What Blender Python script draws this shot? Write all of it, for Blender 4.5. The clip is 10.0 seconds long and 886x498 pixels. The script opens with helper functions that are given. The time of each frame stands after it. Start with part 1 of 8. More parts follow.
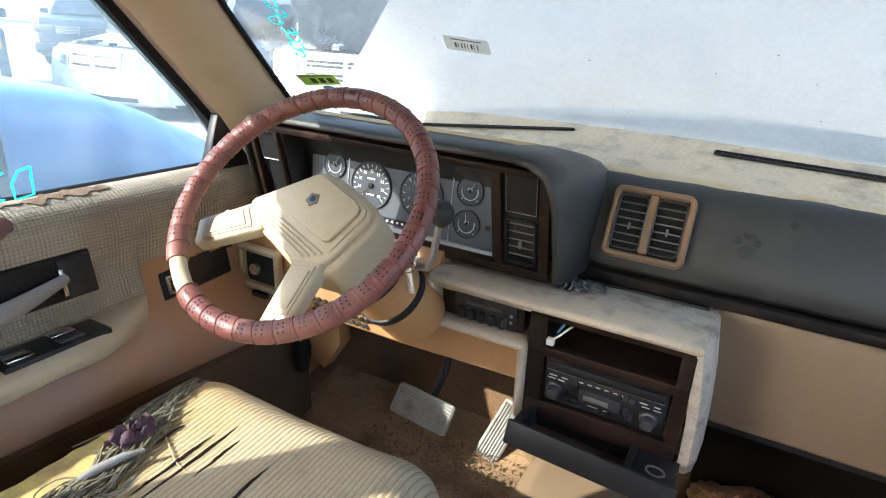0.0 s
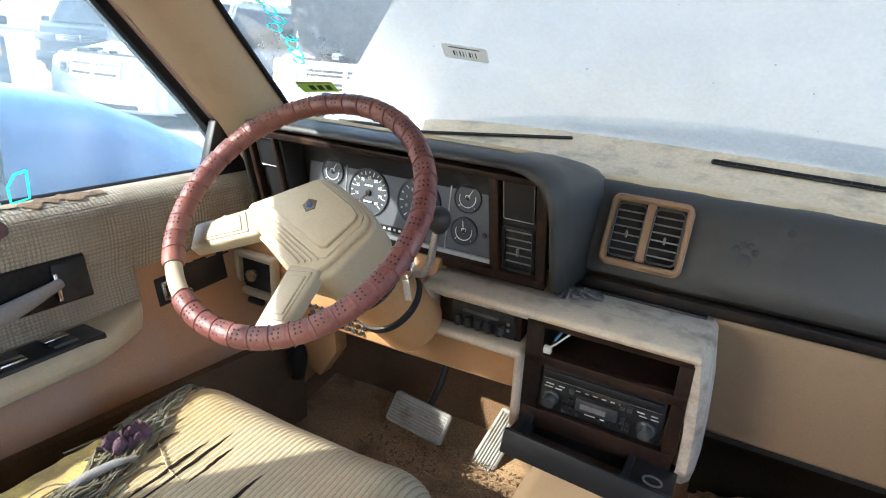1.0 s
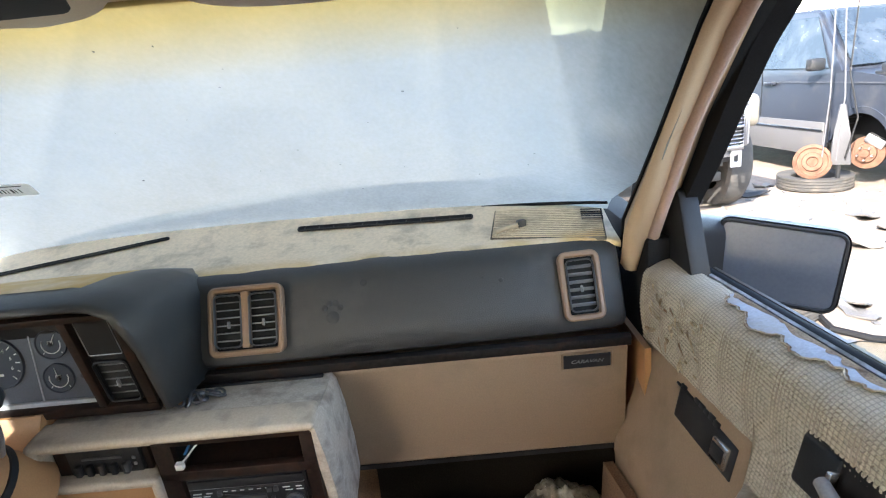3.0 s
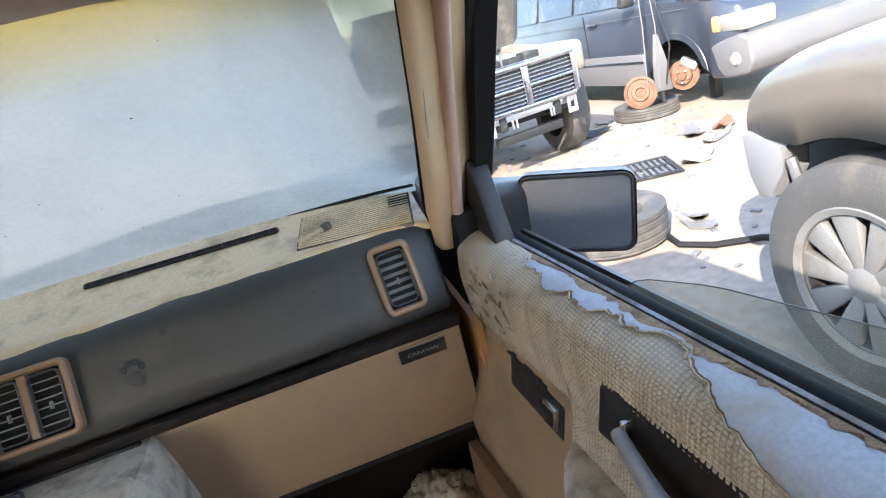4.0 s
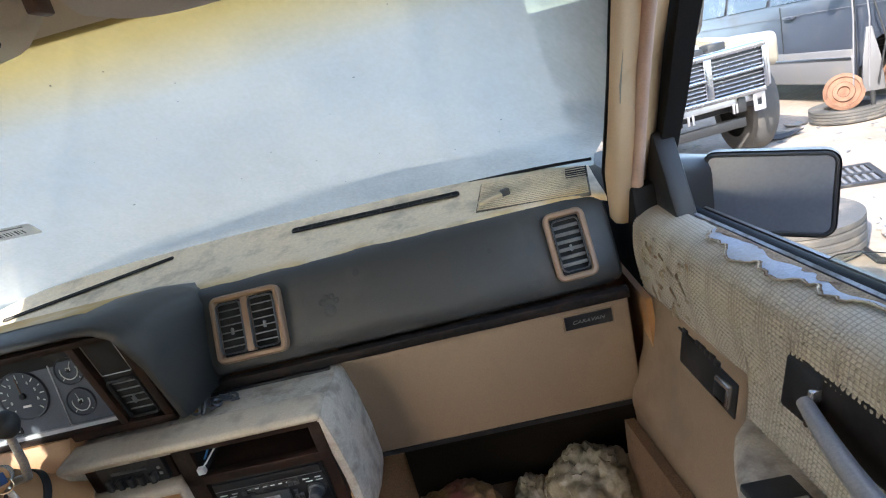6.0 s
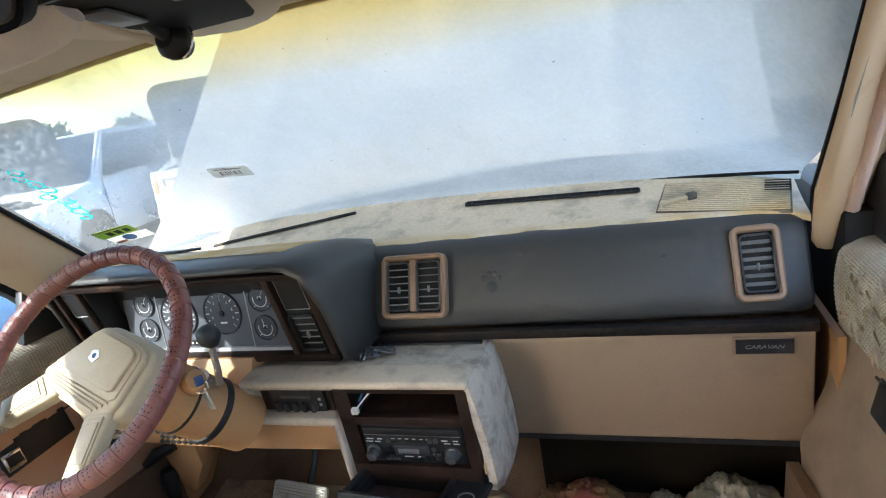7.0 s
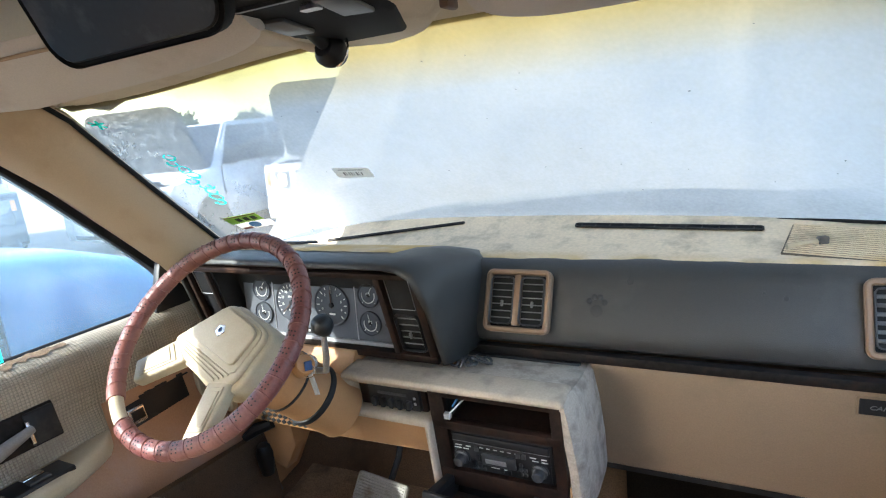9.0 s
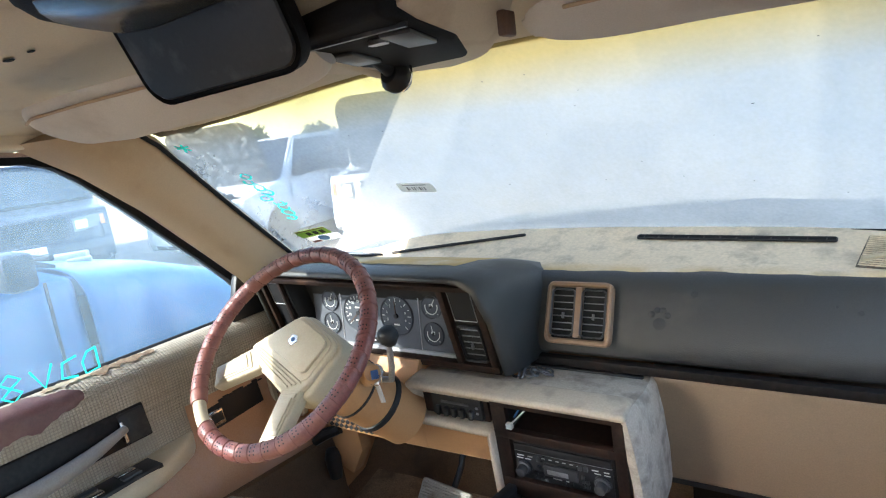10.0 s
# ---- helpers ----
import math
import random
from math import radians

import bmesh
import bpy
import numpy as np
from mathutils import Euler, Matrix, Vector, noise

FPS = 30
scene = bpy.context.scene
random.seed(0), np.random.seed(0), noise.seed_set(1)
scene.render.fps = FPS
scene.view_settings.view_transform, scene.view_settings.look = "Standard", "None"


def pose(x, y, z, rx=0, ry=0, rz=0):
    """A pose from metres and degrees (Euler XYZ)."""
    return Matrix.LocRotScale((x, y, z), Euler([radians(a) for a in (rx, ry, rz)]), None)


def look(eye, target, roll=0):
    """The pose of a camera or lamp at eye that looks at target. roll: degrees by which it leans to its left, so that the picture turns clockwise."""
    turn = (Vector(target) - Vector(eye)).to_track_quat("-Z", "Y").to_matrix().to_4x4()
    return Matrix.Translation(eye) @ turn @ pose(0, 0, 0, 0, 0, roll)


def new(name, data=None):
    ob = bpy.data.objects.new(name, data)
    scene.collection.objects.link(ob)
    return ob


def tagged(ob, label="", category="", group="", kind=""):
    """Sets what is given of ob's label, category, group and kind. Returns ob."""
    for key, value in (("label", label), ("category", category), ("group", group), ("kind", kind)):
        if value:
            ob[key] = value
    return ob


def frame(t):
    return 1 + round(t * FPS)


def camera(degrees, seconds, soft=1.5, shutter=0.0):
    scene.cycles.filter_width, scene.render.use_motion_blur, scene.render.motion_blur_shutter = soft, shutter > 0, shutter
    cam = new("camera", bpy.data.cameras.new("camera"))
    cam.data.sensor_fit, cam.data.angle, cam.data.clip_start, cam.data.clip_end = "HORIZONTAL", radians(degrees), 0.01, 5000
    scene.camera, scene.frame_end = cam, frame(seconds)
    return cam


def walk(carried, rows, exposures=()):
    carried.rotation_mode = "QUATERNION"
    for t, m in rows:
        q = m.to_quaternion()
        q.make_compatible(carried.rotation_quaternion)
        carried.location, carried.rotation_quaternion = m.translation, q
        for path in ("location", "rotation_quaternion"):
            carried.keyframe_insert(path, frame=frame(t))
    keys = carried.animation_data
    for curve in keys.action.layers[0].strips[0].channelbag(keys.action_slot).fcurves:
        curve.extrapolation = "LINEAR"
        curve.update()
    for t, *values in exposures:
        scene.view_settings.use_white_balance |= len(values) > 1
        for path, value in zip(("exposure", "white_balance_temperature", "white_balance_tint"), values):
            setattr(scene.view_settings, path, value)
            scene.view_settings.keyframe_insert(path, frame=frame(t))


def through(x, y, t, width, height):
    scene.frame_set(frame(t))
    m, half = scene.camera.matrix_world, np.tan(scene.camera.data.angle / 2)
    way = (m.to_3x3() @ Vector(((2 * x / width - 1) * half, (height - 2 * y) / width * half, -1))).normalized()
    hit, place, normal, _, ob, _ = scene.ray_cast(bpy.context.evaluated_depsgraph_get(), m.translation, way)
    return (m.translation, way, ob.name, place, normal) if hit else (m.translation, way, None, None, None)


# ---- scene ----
cam = camera(73.0, 10.0, soft=1.15)

PATH = [
    (0, (0.163, -0.065, 1.326), (-0.687, 1.614, 0.649), 4.3),
    (0.5, (0.166, -0.066, 1.321), (-0.693, 1.618, 0.668), 4.6),
    (1, (0.164, -0.063, 1.321), (-0.687, 1.627, 0.675), 4.7),
    (1.5, (0.165, -0.057, 1.322), (-0.629, 1.666, 0.69), 5.3),
    (2, (0.191, -0.043, 1.321), (-0.409, 1.766, 0.716), 10.0),
    (2.3, (0.244, -0.07, 1.375), (-0.279, 1.766, 0.779), 9.6),
    (2.5, (0.294, -0.071, 1.393), (-0.136, 1.788, 0.791), 6.3),
    (2.7, (0.369, -0.06, 1.407), (0.085, 1.836, 0.837), -0.3),
    (3, (0.405, -0.036, 1.429), (0.375, 1.885, 0.872), -5.7),
    (3.2, (0.434, -0.026, 1.441), (0.492, 1.888, 0.863), -9.0),
    (4.3, (0.574, 0.012, 1.402), (0.908, 1.864, 0.724), -16.2),
    (4.5, (0.571, 0.002, 1.397), (0.786, 1.889, 0.77), -16.2),
    (5, (0.564, -0.015, 1.4), (0.562, 1.911, 0.861), -16.1),
    (6.3, (0.491, -0.052, 1.385), (0.151, 1.837, 0.825), -14.1),
    (6.5, (0.494, -0.036, 1.404), (-0.018, 1.814, 0.841), -13.7),
    (7, (0.48, -0.056, 1.404), (-0.197, 1.753, 0.888), -10.1),
    (7.5, (0.478, -0.056, 1.407), (-0.246, 1.739, 0.903), -9.8),
    (8, (0.459, -0.074, 1.415), (-0.379, 1.681, 0.947), -8.3),
    (8.5, (0.452, -0.086, 1.417), (-0.45, 1.641, 0.964), -6.7),
    (9, (0.453, -0.089, 1.415), (-0.491, 1.619, 0.978), -6.0),
    (9.5, (0.453, -0.091, 1.418), (-0.52, 1.604, 0.992), -6.2),
    (10, (0.469, -0.111, 1.432), (-0.652, 1.499, 1.043), -7.5),
]
EXPOSURES = [(0, 3.78, 7000, 11), (2, 3.78, 7000, 11), (3.2, 3.7, 6950, 11), (4.5, 3.38, 6900, 11), (5.2, 3.38, 6900, 11), (6.5, 3.55, 6750, 10), (7.5, 3.80, 6700, 10), (8.5, 3.81, 6720, 10), (10, 3.81, 6720, 10)]
walk(cam, [(t, look(eye, target, roll)) for t, eye, target, roll in PATH], exposures=EXPOSURES)

# ---- light ----
world = bpy.data.worlds.new("sky")
scene.world = world
world.use_nodes = True
wn = world.node_tree.nodes
sky = wn.new("ShaderNodeTexSky")
sky.sky_type, sky.sun_disc = "NISHITA", False
SUN = Vector((-0.79, -1.10, 0.87)).normalized()
sky.sun_elevation = math.asin(SUN.z)
sky.sun_rotation = math.atan2(SUN.x, SUN.y)
world.node_tree.links.new(sky.outputs[0], wn["Background"].inputs[0])
wn["Background"].inputs[1].default_value = 0.15
sun = new("sun", bpy.data.lights.new("sun", "SUN"))
sun.data.energy, sun.data.angle, sun.data.color = 2.05, radians(0.5), (1.0, 0.96, 0.90)
sun.matrix_world = look(SUN * 50, (0, 0, 0))

# ---- helpers of this scene ----
def material(name, colour, rough=0.6, metal=0.0, scale=30.0, vary=0.12, bump=0.1, dirt=None, dirt_amount=0.0, dirt_scale=4.0, spec=0.5, coat=0.0, fine=None):
    """A surface with grain and stains at two scales, in object space (metres)."""
    m = bpy.data.materials.new(name)
    m.use_nodes = True
    n, l = m.node_tree.nodes, m.node_tree.links
    b = n["Principled BSDF"]
    b.inputs["Roughness"].default_value, b.inputs["Metallic"].default_value = rough, metal
    b.inputs["Specular IOR Level"].default_value, b.inputs["Coat Weight"].default_value = spec, coat
    tc = n.new("ShaderNodeTexCoord")
    small, big = n.new("ShaderNodeTexNoise"), n.new("ShaderNodeTexNoise")
    small.inputs["Scale"].default_value, small.inputs["Detail"].default_value = scale * 6, 6
    big.inputs["Scale"].default_value, big.inputs["Detail"].default_value, big.inputs["Roughness"].default_value = dirt_scale, 8, 0.62
    for t in (small, big):
        l.new(tc.outputs["Object"], t.inputs["Vector"])
    c = Vector(colour[:3])
    ramp = n.new("ShaderNodeMapRange")
    ramp.inputs["To Min"].default_value, ramp.inputs["To Max"].default_value = 1 - vary, 1 + vary
    l.new(small.outputs["Fac"], ramp.inputs["Value"])
    ramp.inputs["From Min"].default_value, ramp.inputs["From Max"].default_value = 0.3, 0.7
    mul = n.new("ShaderNodeVectorMath")
    mul.operation = "SCALE"
    mul.inputs[0].default_value = c
    l.new(ramp.outputs[0], mul.inputs["Scale"])
    colour_out = mul.outputs[0]
    if dirt is not None:
        r2 = n.new("ShaderNodeMapRange")
        r2.inputs["From Min"].default_value, r2.inputs["From Max"].default_value = 0.62 - 0.3 * dirt_amount, 0.78 - 0.25 * dirt_amount
        l.new(big.outputs["Fac"], r2.inputs["Value"])
        mix = n.new("ShaderNodeMix")
        mix.data_type = "RGBA"
        l.new(r2.outputs[0], mix.inputs["Factor"])
        l.new(colour_out, mix.inputs["A"])
        mix.inputs["B"].default_value = (*dirt, 1)
        colour_out = mix.outputs["Result"]
        rr = n.new("ShaderNodeMapRange")
        rr.inputs["To Min"].default_value, rr.inputs["To Max"].default_value = rough, min(1.0, rough + 0.25)
        l.new(r2.outputs[0], rr.inputs["Value"])
        l.new(rr.outputs[0], b.inputs["Roughness"])
    l.new(colour_out, b.inputs["Base Color"])
    if bump:
        bp = n.new("ShaderNodeBump")
        bp.inputs["Strength"].default_value, bp.inputs["Distance"].default_value = bump, 0.002
        l.new((fine or small).outputs["Fac"], bp.inputs["Height"])
        l.new(bp.outputs[0], b.inputs["Normal"])
    return m


def dusty_glass(name, tint, dust, low, high, scale, band=None, gloss=0.02, side=None):
    """A pane: clear glass with a film of dust that scatters light; band: (z from, z to, colour) of a tinted strip."""
    m = bpy.data.materials.new(name)
    m.use_nodes = True
    n, l = m.node_tree.nodes, m.node_tree.links
    n.remove(n["Principled BSDF"])
    out = n["Material Output"]
    clear, film, mix, gl, mixg = (n.new(k) for k in ("ShaderNodeBsdfTransparent", "ShaderNodeBsdfTranslucent", "ShaderNodeMixShader", "ShaderNodeBsdfGlossy", "ShaderNodeMixShader"))
    film2, mixf = n.new("ShaderNodeBsdfDiffuse"), n.new("ShaderNodeMixShader")
    clear.inputs[0].default_value = (*tint, 1)
    film.inputs[0].default_value = film2.inputs[0].default_value = (*dust, 1)
    mixf.inputs[0].default_value = 0.45
    l.new(film.outputs[0], mixf.inputs[1]), l.new(film2.outputs[0], mixf.inputs[2])
    tc, no, no2 = n.new("ShaderNodeTexCoord"), n.new("ShaderNodeTexNoise"), n.new("ShaderNodeTexNoise")
    no.inputs["Scale"].default_value, no.inputs["Detail"].default_value, no.inputs["Roughness"].default_value = scale, 9, 0.68
    no2.inputs["Scale"].default_value, no2.inputs["Detail"].default_value = scale * 45, 6
    mp = n.new("ShaderNodeMapping")
    mp.inputs["Scale"].default_value = (1.0, 1.0, 0.45)
    l.new(tc.outputs["Object"], mp.inputs["Vector"])
    for t in (no, no2):
        l.new(mp.outputs[0], t.inputs["Vector"])
    add = n.new("ShaderNodeMath")
    add.operation = "MULTIPLY_ADD"
    add.inputs[1].default_value = 0.33
    l.new(no2.outputs["Fac"], add.inputs[0]), l.new(no.outputs["Fac"], add.inputs[2])
    r = n.new("ShaderNodeMapRange")
    r.inputs["From Min"].default_value, r.inputs["From Max"].default_value = 0.46, 0.89
    r.inputs["To Min"].default_value, r.inputs["To Max"].default_value = low, high
    l.new(add.outputs[0], r.inputs["Value"])
    amount = r.outputs[0]
    if side:
        # more dust towards one edge of the pane: x from, x to, how much more
        sx, sr, sa = n.new("ShaderNodeSeparateXYZ"), n.new("ShaderNodeMapRange"), n.new("ShaderNodeMath")
        sa.operation, sa.use_clamp = "ADD", True
        l.new(tc.outputs["Object"], sx.inputs[0]), l.new(sx.outputs["X"], sr.inputs["Value"])
        sr.inputs["From Min"].default_value, sr.inputs["From Max"].default_value, sr.inputs["To Max"].default_value = side[:3]
        l.new(amount, sa.inputs[0]), l.new(sr.outputs[0], sa.inputs[1])
        # and a thinner film and lighter tint to brighten the view there: x from, x to, share left, tint
        wr, wm = n.new("ShaderNodeMapRange"), n.new("ShaderNodeMath")
        wm.operation = "MULTIPLY"
        l.new(sx.outputs["X"], wr.inputs["Value"])
        wr.inputs["From Min"].default_value, wr.inputs["From Max"].default_value, wr.inputs["To Min"].default_value = side[3:6]
        wf, wc = n.new("ShaderNodeMapRange"), n.new("ShaderNodeMix")
        wc.data_type = "RGBA"
        l.new(sx.outputs["X"], wf.inputs["Value"]), l.new(wf.outputs[0], wc.inputs["Factor"])
        wf.inputs["From Min"].default_value, wf.inputs["From Max"].default_value = side[3:5]
        wc.inputs["A"].default_value, wc.inputs["B"].default_value = (*side[6], 1), (*tint, 1)
        l.new(wc.outputs["Result"], clear.inputs[0])
        l.new(sa.outputs[0], wm.inputs[0]), l.new(wr.outputs[0], wm.inputs[1])
        amount = wm.outputs[0]
    l.new(amount, mix.inputs[0])
    l.new(clear.outputs[0], mix.inputs[1]), l.new(mixf.outputs[0], mix.inputs[2])
    if band:
        sep, br, cm = n.new("ShaderNodeSeparateXYZ"), n.new("ShaderNodeMapRange"), n.new("ShaderNodeMix")
        cm.data_type = "RGBA"
        l.new(tc.outputs["Object"], sep.inputs[0]), l.new(sep.outputs["Z"], br.inputs["Value"])
        br.inputs["From Min"].default_value, br.inputs["From Max"].default_value = band[0], band[1]
        l.new(br.outputs[0], cm.inputs["Factor"])
        cm.inputs["A"].default_value, cm.inputs["B"].default_value = (*tint, 1), (*band[2], 1)
        if side:
            l.new(wc.outputs["Result"], cm.inputs["A"])
        l.new(cm.outputs["Result"], clear.inputs[0])
        cm2 = n.new("ShaderNodeMix")
        cm2.data_type = "RGBA"
        l.new(br.outputs[0], cm2.inputs["Factor"])
        cm2.inputs["A"].default_value, cm2.inputs["B"].default_value = (*dust, 1), (*band[2], 1)
        l.new(cm2.outputs["Result"], film.inputs[0]), l.new(cm2.outputs["Result"], film2.inputs[0])
    gl.inputs["Roughness"].default_value = 0.04
    fr, pw, mr = n.new("ShaderNodeLayerWeight"), n.new("ShaderNodeMath"), n.new("ShaderNodeMath")
    pw.operation, mr.operation = "POWER", "MULTIPLY_ADD"
    pw.inputs[1].default_value, mr.inputs[1].default_value, mr.inputs[2].default_value = 4.0, 0.26, gloss
    l.new(fr.outputs["Facing"], pw.inputs[0]), l.new(pw.outputs[0], mr.inputs[0]), l.new(mr.outputs[0], mixg.inputs[0])
    l.new(mix.outputs[0], mixg.inputs[1]), l.new(gl.outputs[0], mixg.inputs[2])
    l.new(mixg.outputs[0], out.inputs["Surface"])
    return m


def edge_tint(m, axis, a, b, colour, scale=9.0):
    """Patches of another colour that thin out along an axis, from a to b; for stains and painted sunlight."""
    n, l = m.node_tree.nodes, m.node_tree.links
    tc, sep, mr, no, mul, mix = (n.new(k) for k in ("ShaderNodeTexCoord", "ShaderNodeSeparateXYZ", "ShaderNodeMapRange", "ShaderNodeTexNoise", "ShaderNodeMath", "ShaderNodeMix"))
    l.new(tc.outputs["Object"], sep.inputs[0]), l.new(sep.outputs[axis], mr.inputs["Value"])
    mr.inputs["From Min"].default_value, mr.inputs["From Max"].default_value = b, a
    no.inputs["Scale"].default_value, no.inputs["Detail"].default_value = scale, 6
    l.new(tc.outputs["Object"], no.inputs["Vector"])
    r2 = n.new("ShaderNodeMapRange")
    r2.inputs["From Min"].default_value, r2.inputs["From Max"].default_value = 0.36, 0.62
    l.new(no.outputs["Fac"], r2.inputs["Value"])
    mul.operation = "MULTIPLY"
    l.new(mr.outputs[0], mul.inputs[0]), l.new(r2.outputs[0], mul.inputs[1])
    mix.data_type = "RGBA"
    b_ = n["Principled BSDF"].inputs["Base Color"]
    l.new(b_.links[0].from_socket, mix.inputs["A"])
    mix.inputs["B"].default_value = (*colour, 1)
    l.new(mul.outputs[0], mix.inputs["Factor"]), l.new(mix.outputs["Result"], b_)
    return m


def patterned(name, colour, line, axes, narrow=0.35, rough=0.95, vary=0.15):
    """Cloth with its grooves darkened in the colour for their shade: each axis is (kx, ky, kz, k|x|, period); the
    groove lies where any of them passes a whole period.
    """
    m = material(name, colour, rough, scale=90, vary=vary, bump=0.4, dirt=tuple(0.72 * c for c in colour), dirt_amount=0.35, dirt_scale=7)
    n, l = m.node_tree.nodes, m.node_tree.links
    tc, sep = n.new("ShaderNodeTexCoord"), n.new("ShaderNodeSeparateXYZ")
    l.new(tc.outputs["Object"], sep.inputs[0])
    def op(kind, a, b=None, c=None):
        q = n.new("ShaderNodeMath")
        q.operation = kind
        for i, v in enumerate((a, b, c)):
            if v is None:
                continue
            if isinstance(v, (int, float)):
                q.inputs[i].default_value = v
            else:
                l.new(v, q.inputs[i])
        return q.outputs[0]
    best = None
    for kx, ky, kz, ka, period in axes:
        v = op("MULTIPLY", sep.outputs["X"], kx)
        v = op("MULTIPLY_ADD", sep.outputs["Y"], ky, v)
        v = op("MULTIPLY_ADD", sep.outputs["Z"], kz, v)
        v = op("MULTIPLY_ADD", op("ABSOLUTE", sep.outputs["X"]), ka, v)
        w = op("ABSOLUTE", op("SINE", op("MULTIPLY", v, math.pi / period)))
        best = w if best is None else op("MINIMUM", best, w)
    mr = n.new("ShaderNodeMapRange")
    mr.inputs["From Min"].default_value, mr.inputs["From Max"].default_value = narrow * 0.4, narrow
    l.new(best, mr.inputs["Value"])
    mix = n.new("ShaderNodeMix")
    mix.data_type = "RGBA"
    bsdf = n["Principled BSDF"]
    old = bsdf.inputs["Base Color"].links[0].from_socket
    l.new(mr.outputs[0], mix.inputs["Factor"])
    mix.inputs["A"].default_value = (*line, 1)
    l.new(old, mix.inputs["B"])
    l.new(mix.outputs["Result"], bsdf.inputs["Base Color"])
    return m


def thin_film(name, colour, through=0.5):
    """Paint or paper on glass: light shines through it."""
    m = bpy.data.materials.new(name)
    m.use_nodes = True
    n, l = m.node_tree.nodes, m.node_tree.links
    n.remove(n["Principled BSDF"])
    a, b, mix = n.new("ShaderNodeBsdfDiffuse"), n.new("ShaderNodeBsdfTranslucent"), n.new("ShaderNodeMixShader")
    tc, no, mul = n.new("ShaderNodeTexCoord"), n.new("ShaderNodeTexNoise"), n.new("ShaderNodeVectorMath")
    no.inputs["Scale"].default_value, no.inputs["Detail"].default_value = 90, 5
    l.new(tc.outputs["Object"], no.inputs["Vector"])
    mr = n.new("ShaderNodeMapRange")
    mr.inputs["To Min"].default_value, mr.inputs["To Max"].default_value = 0.8, 1.15
    l.new(no.outputs["Fac"], mr.inputs["Value"])
    mul.operation = "SCALE"
    mul.inputs[0].default_value = colour
    l.new(mr.outputs[0], mul.inputs["Scale"])
    mix.inputs[0].default_value = through
    for s in (a, b):
        l.new(mul.outputs[0], s.inputs[0])
    l.new(a.outputs[0], mix.inputs[1]), l.new(b.outputs[0], mix.inputs[2])
    l.new(mix.outputs[0], n["Material Output"].inputs["Surface"])
    return m


def mesh_of(name, bm, mat, sharp=38):
    bmesh.ops.recalc_face_normals(bm, faces=bm.faces)
    for f in bm.faces:
        f.smooth = True
    for e in bm.edges:
        if len(e.link_faces) == 2:
            e.smooth = e.calc_face_angle(0) < radians(sharp)
    me = bpy.data.meshes.new(name)
    bm.to_mesh(me)
    bm.free()
    for m in (mat if isinstance(mat, (list, tuple)) else [mat]):
        me.materials.append(m)
    return me


def part(name, bm, mat, parent=None, label="", sharp=38):
    """Links a bmesh, in world coordinates, as one mesh under a thing or a part."""
    ob = new(name, bm if isinstance(bm, bpy.types.Mesh) else mesh_of(name, bm, mat, sharp))
    if parent is not None:
        ob.parent = parent
        base = parent
        inv = Matrix.Identity(4)
        while base is not None:
            inv = base.matrix_basis @ inv if base.parent is None else base.matrix_parent_inverse @ base.matrix_basis @ inv
            base = base.parent
        ob.matrix_parent_inverse = inv.inverted()
    if label:
        ob["label"] = label
    return ob


def thing(name, label, category, at=(0, 0, 0), group="", kind=""):
    ob = new(name)
    ob.location = at
    ob.empty_display_size = 0.05
    return tagged(ob, label, category, group, kind)


def solid(name, bm, mat, label, category, group="", kind="", sharp=38):
    """A thing that is one mesh."""
    return tagged(part(name, bm, mat, None, "", sharp), label, category, group, kind)


def put(bm, other, m=None):
    """Adds other to bm, moved by m."""
    me = bpy.data.meshes.new("tmp")
    if m is not None:
        other.transform(m)
    other.to_mesh(me)
    other.free()
    bm.from_mesh(me)
    bpy.data.meshes.remove(me)
    return bm


def box(x0, x1, y0, y1, z0, z1, bevel=0.0, seg=2):
    bm = bmesh.new()
    bmesh.ops.create_cube(bm, size=1)
    bm.transform(Matrix.Translation(((x0 + x1) / 2, (y0 + y1) / 2, (z0 + z1) / 2)) @ Matrix.Diagonal((abs(x1 - x0), abs(y1 - y0), abs(z1 - z0), 1)))
    if bevel:
        bmesh.ops.bevel(bm, geom=bm.edges[:], offset=bevel, segments=seg, profile=0.5, affect="EDGES", clamp_overlap=True)
    return bm


def prism(points, a, b, axis="x", bevel=0.0, seg=2):
    """A polygon drawn in the two other axes, in their order, run from a to b along the axis."""
    bm = bmesh.new()
    def at(p, s):
        q = list(p)
        q.insert("xyz".index(axis), s)
        return q
    va, vb = [bm.verts.new(at(p, a)) for p in points], [bm.verts.new(at(p, b)) for p in points]
    k = len(points)
    bm.faces.new(va), bm.faces.new(vb[::-1])
    for i in range(k):
        bm.faces.new((va[i], vb[i], vb[(i + 1) % k], va[(i + 1) % k]))
    if bevel:
        bmesh.ops.bevel(bm, geom=bm.edges[:], offset=bevel, segments=seg, profile=0.5, affect="EDGES", clamp_overlap=True)
    return bm


def rrect(w, h, r, k=5, cx=0.0, cy=0.0):
    pts = []
    for sx, sy, a0 in ((1, 1, 0), (-1, 1, 90), (-1, -1, 180), (1, -1, 270)):
        for i in range(k + 1):
            a = radians(a0 + 90 * i / k)
            pts.append((cx + sx * (w / 2 - r) + r * math.cos(a), cy + sy * (h / 2 - r) + r * math.sin(a)))
    return pts


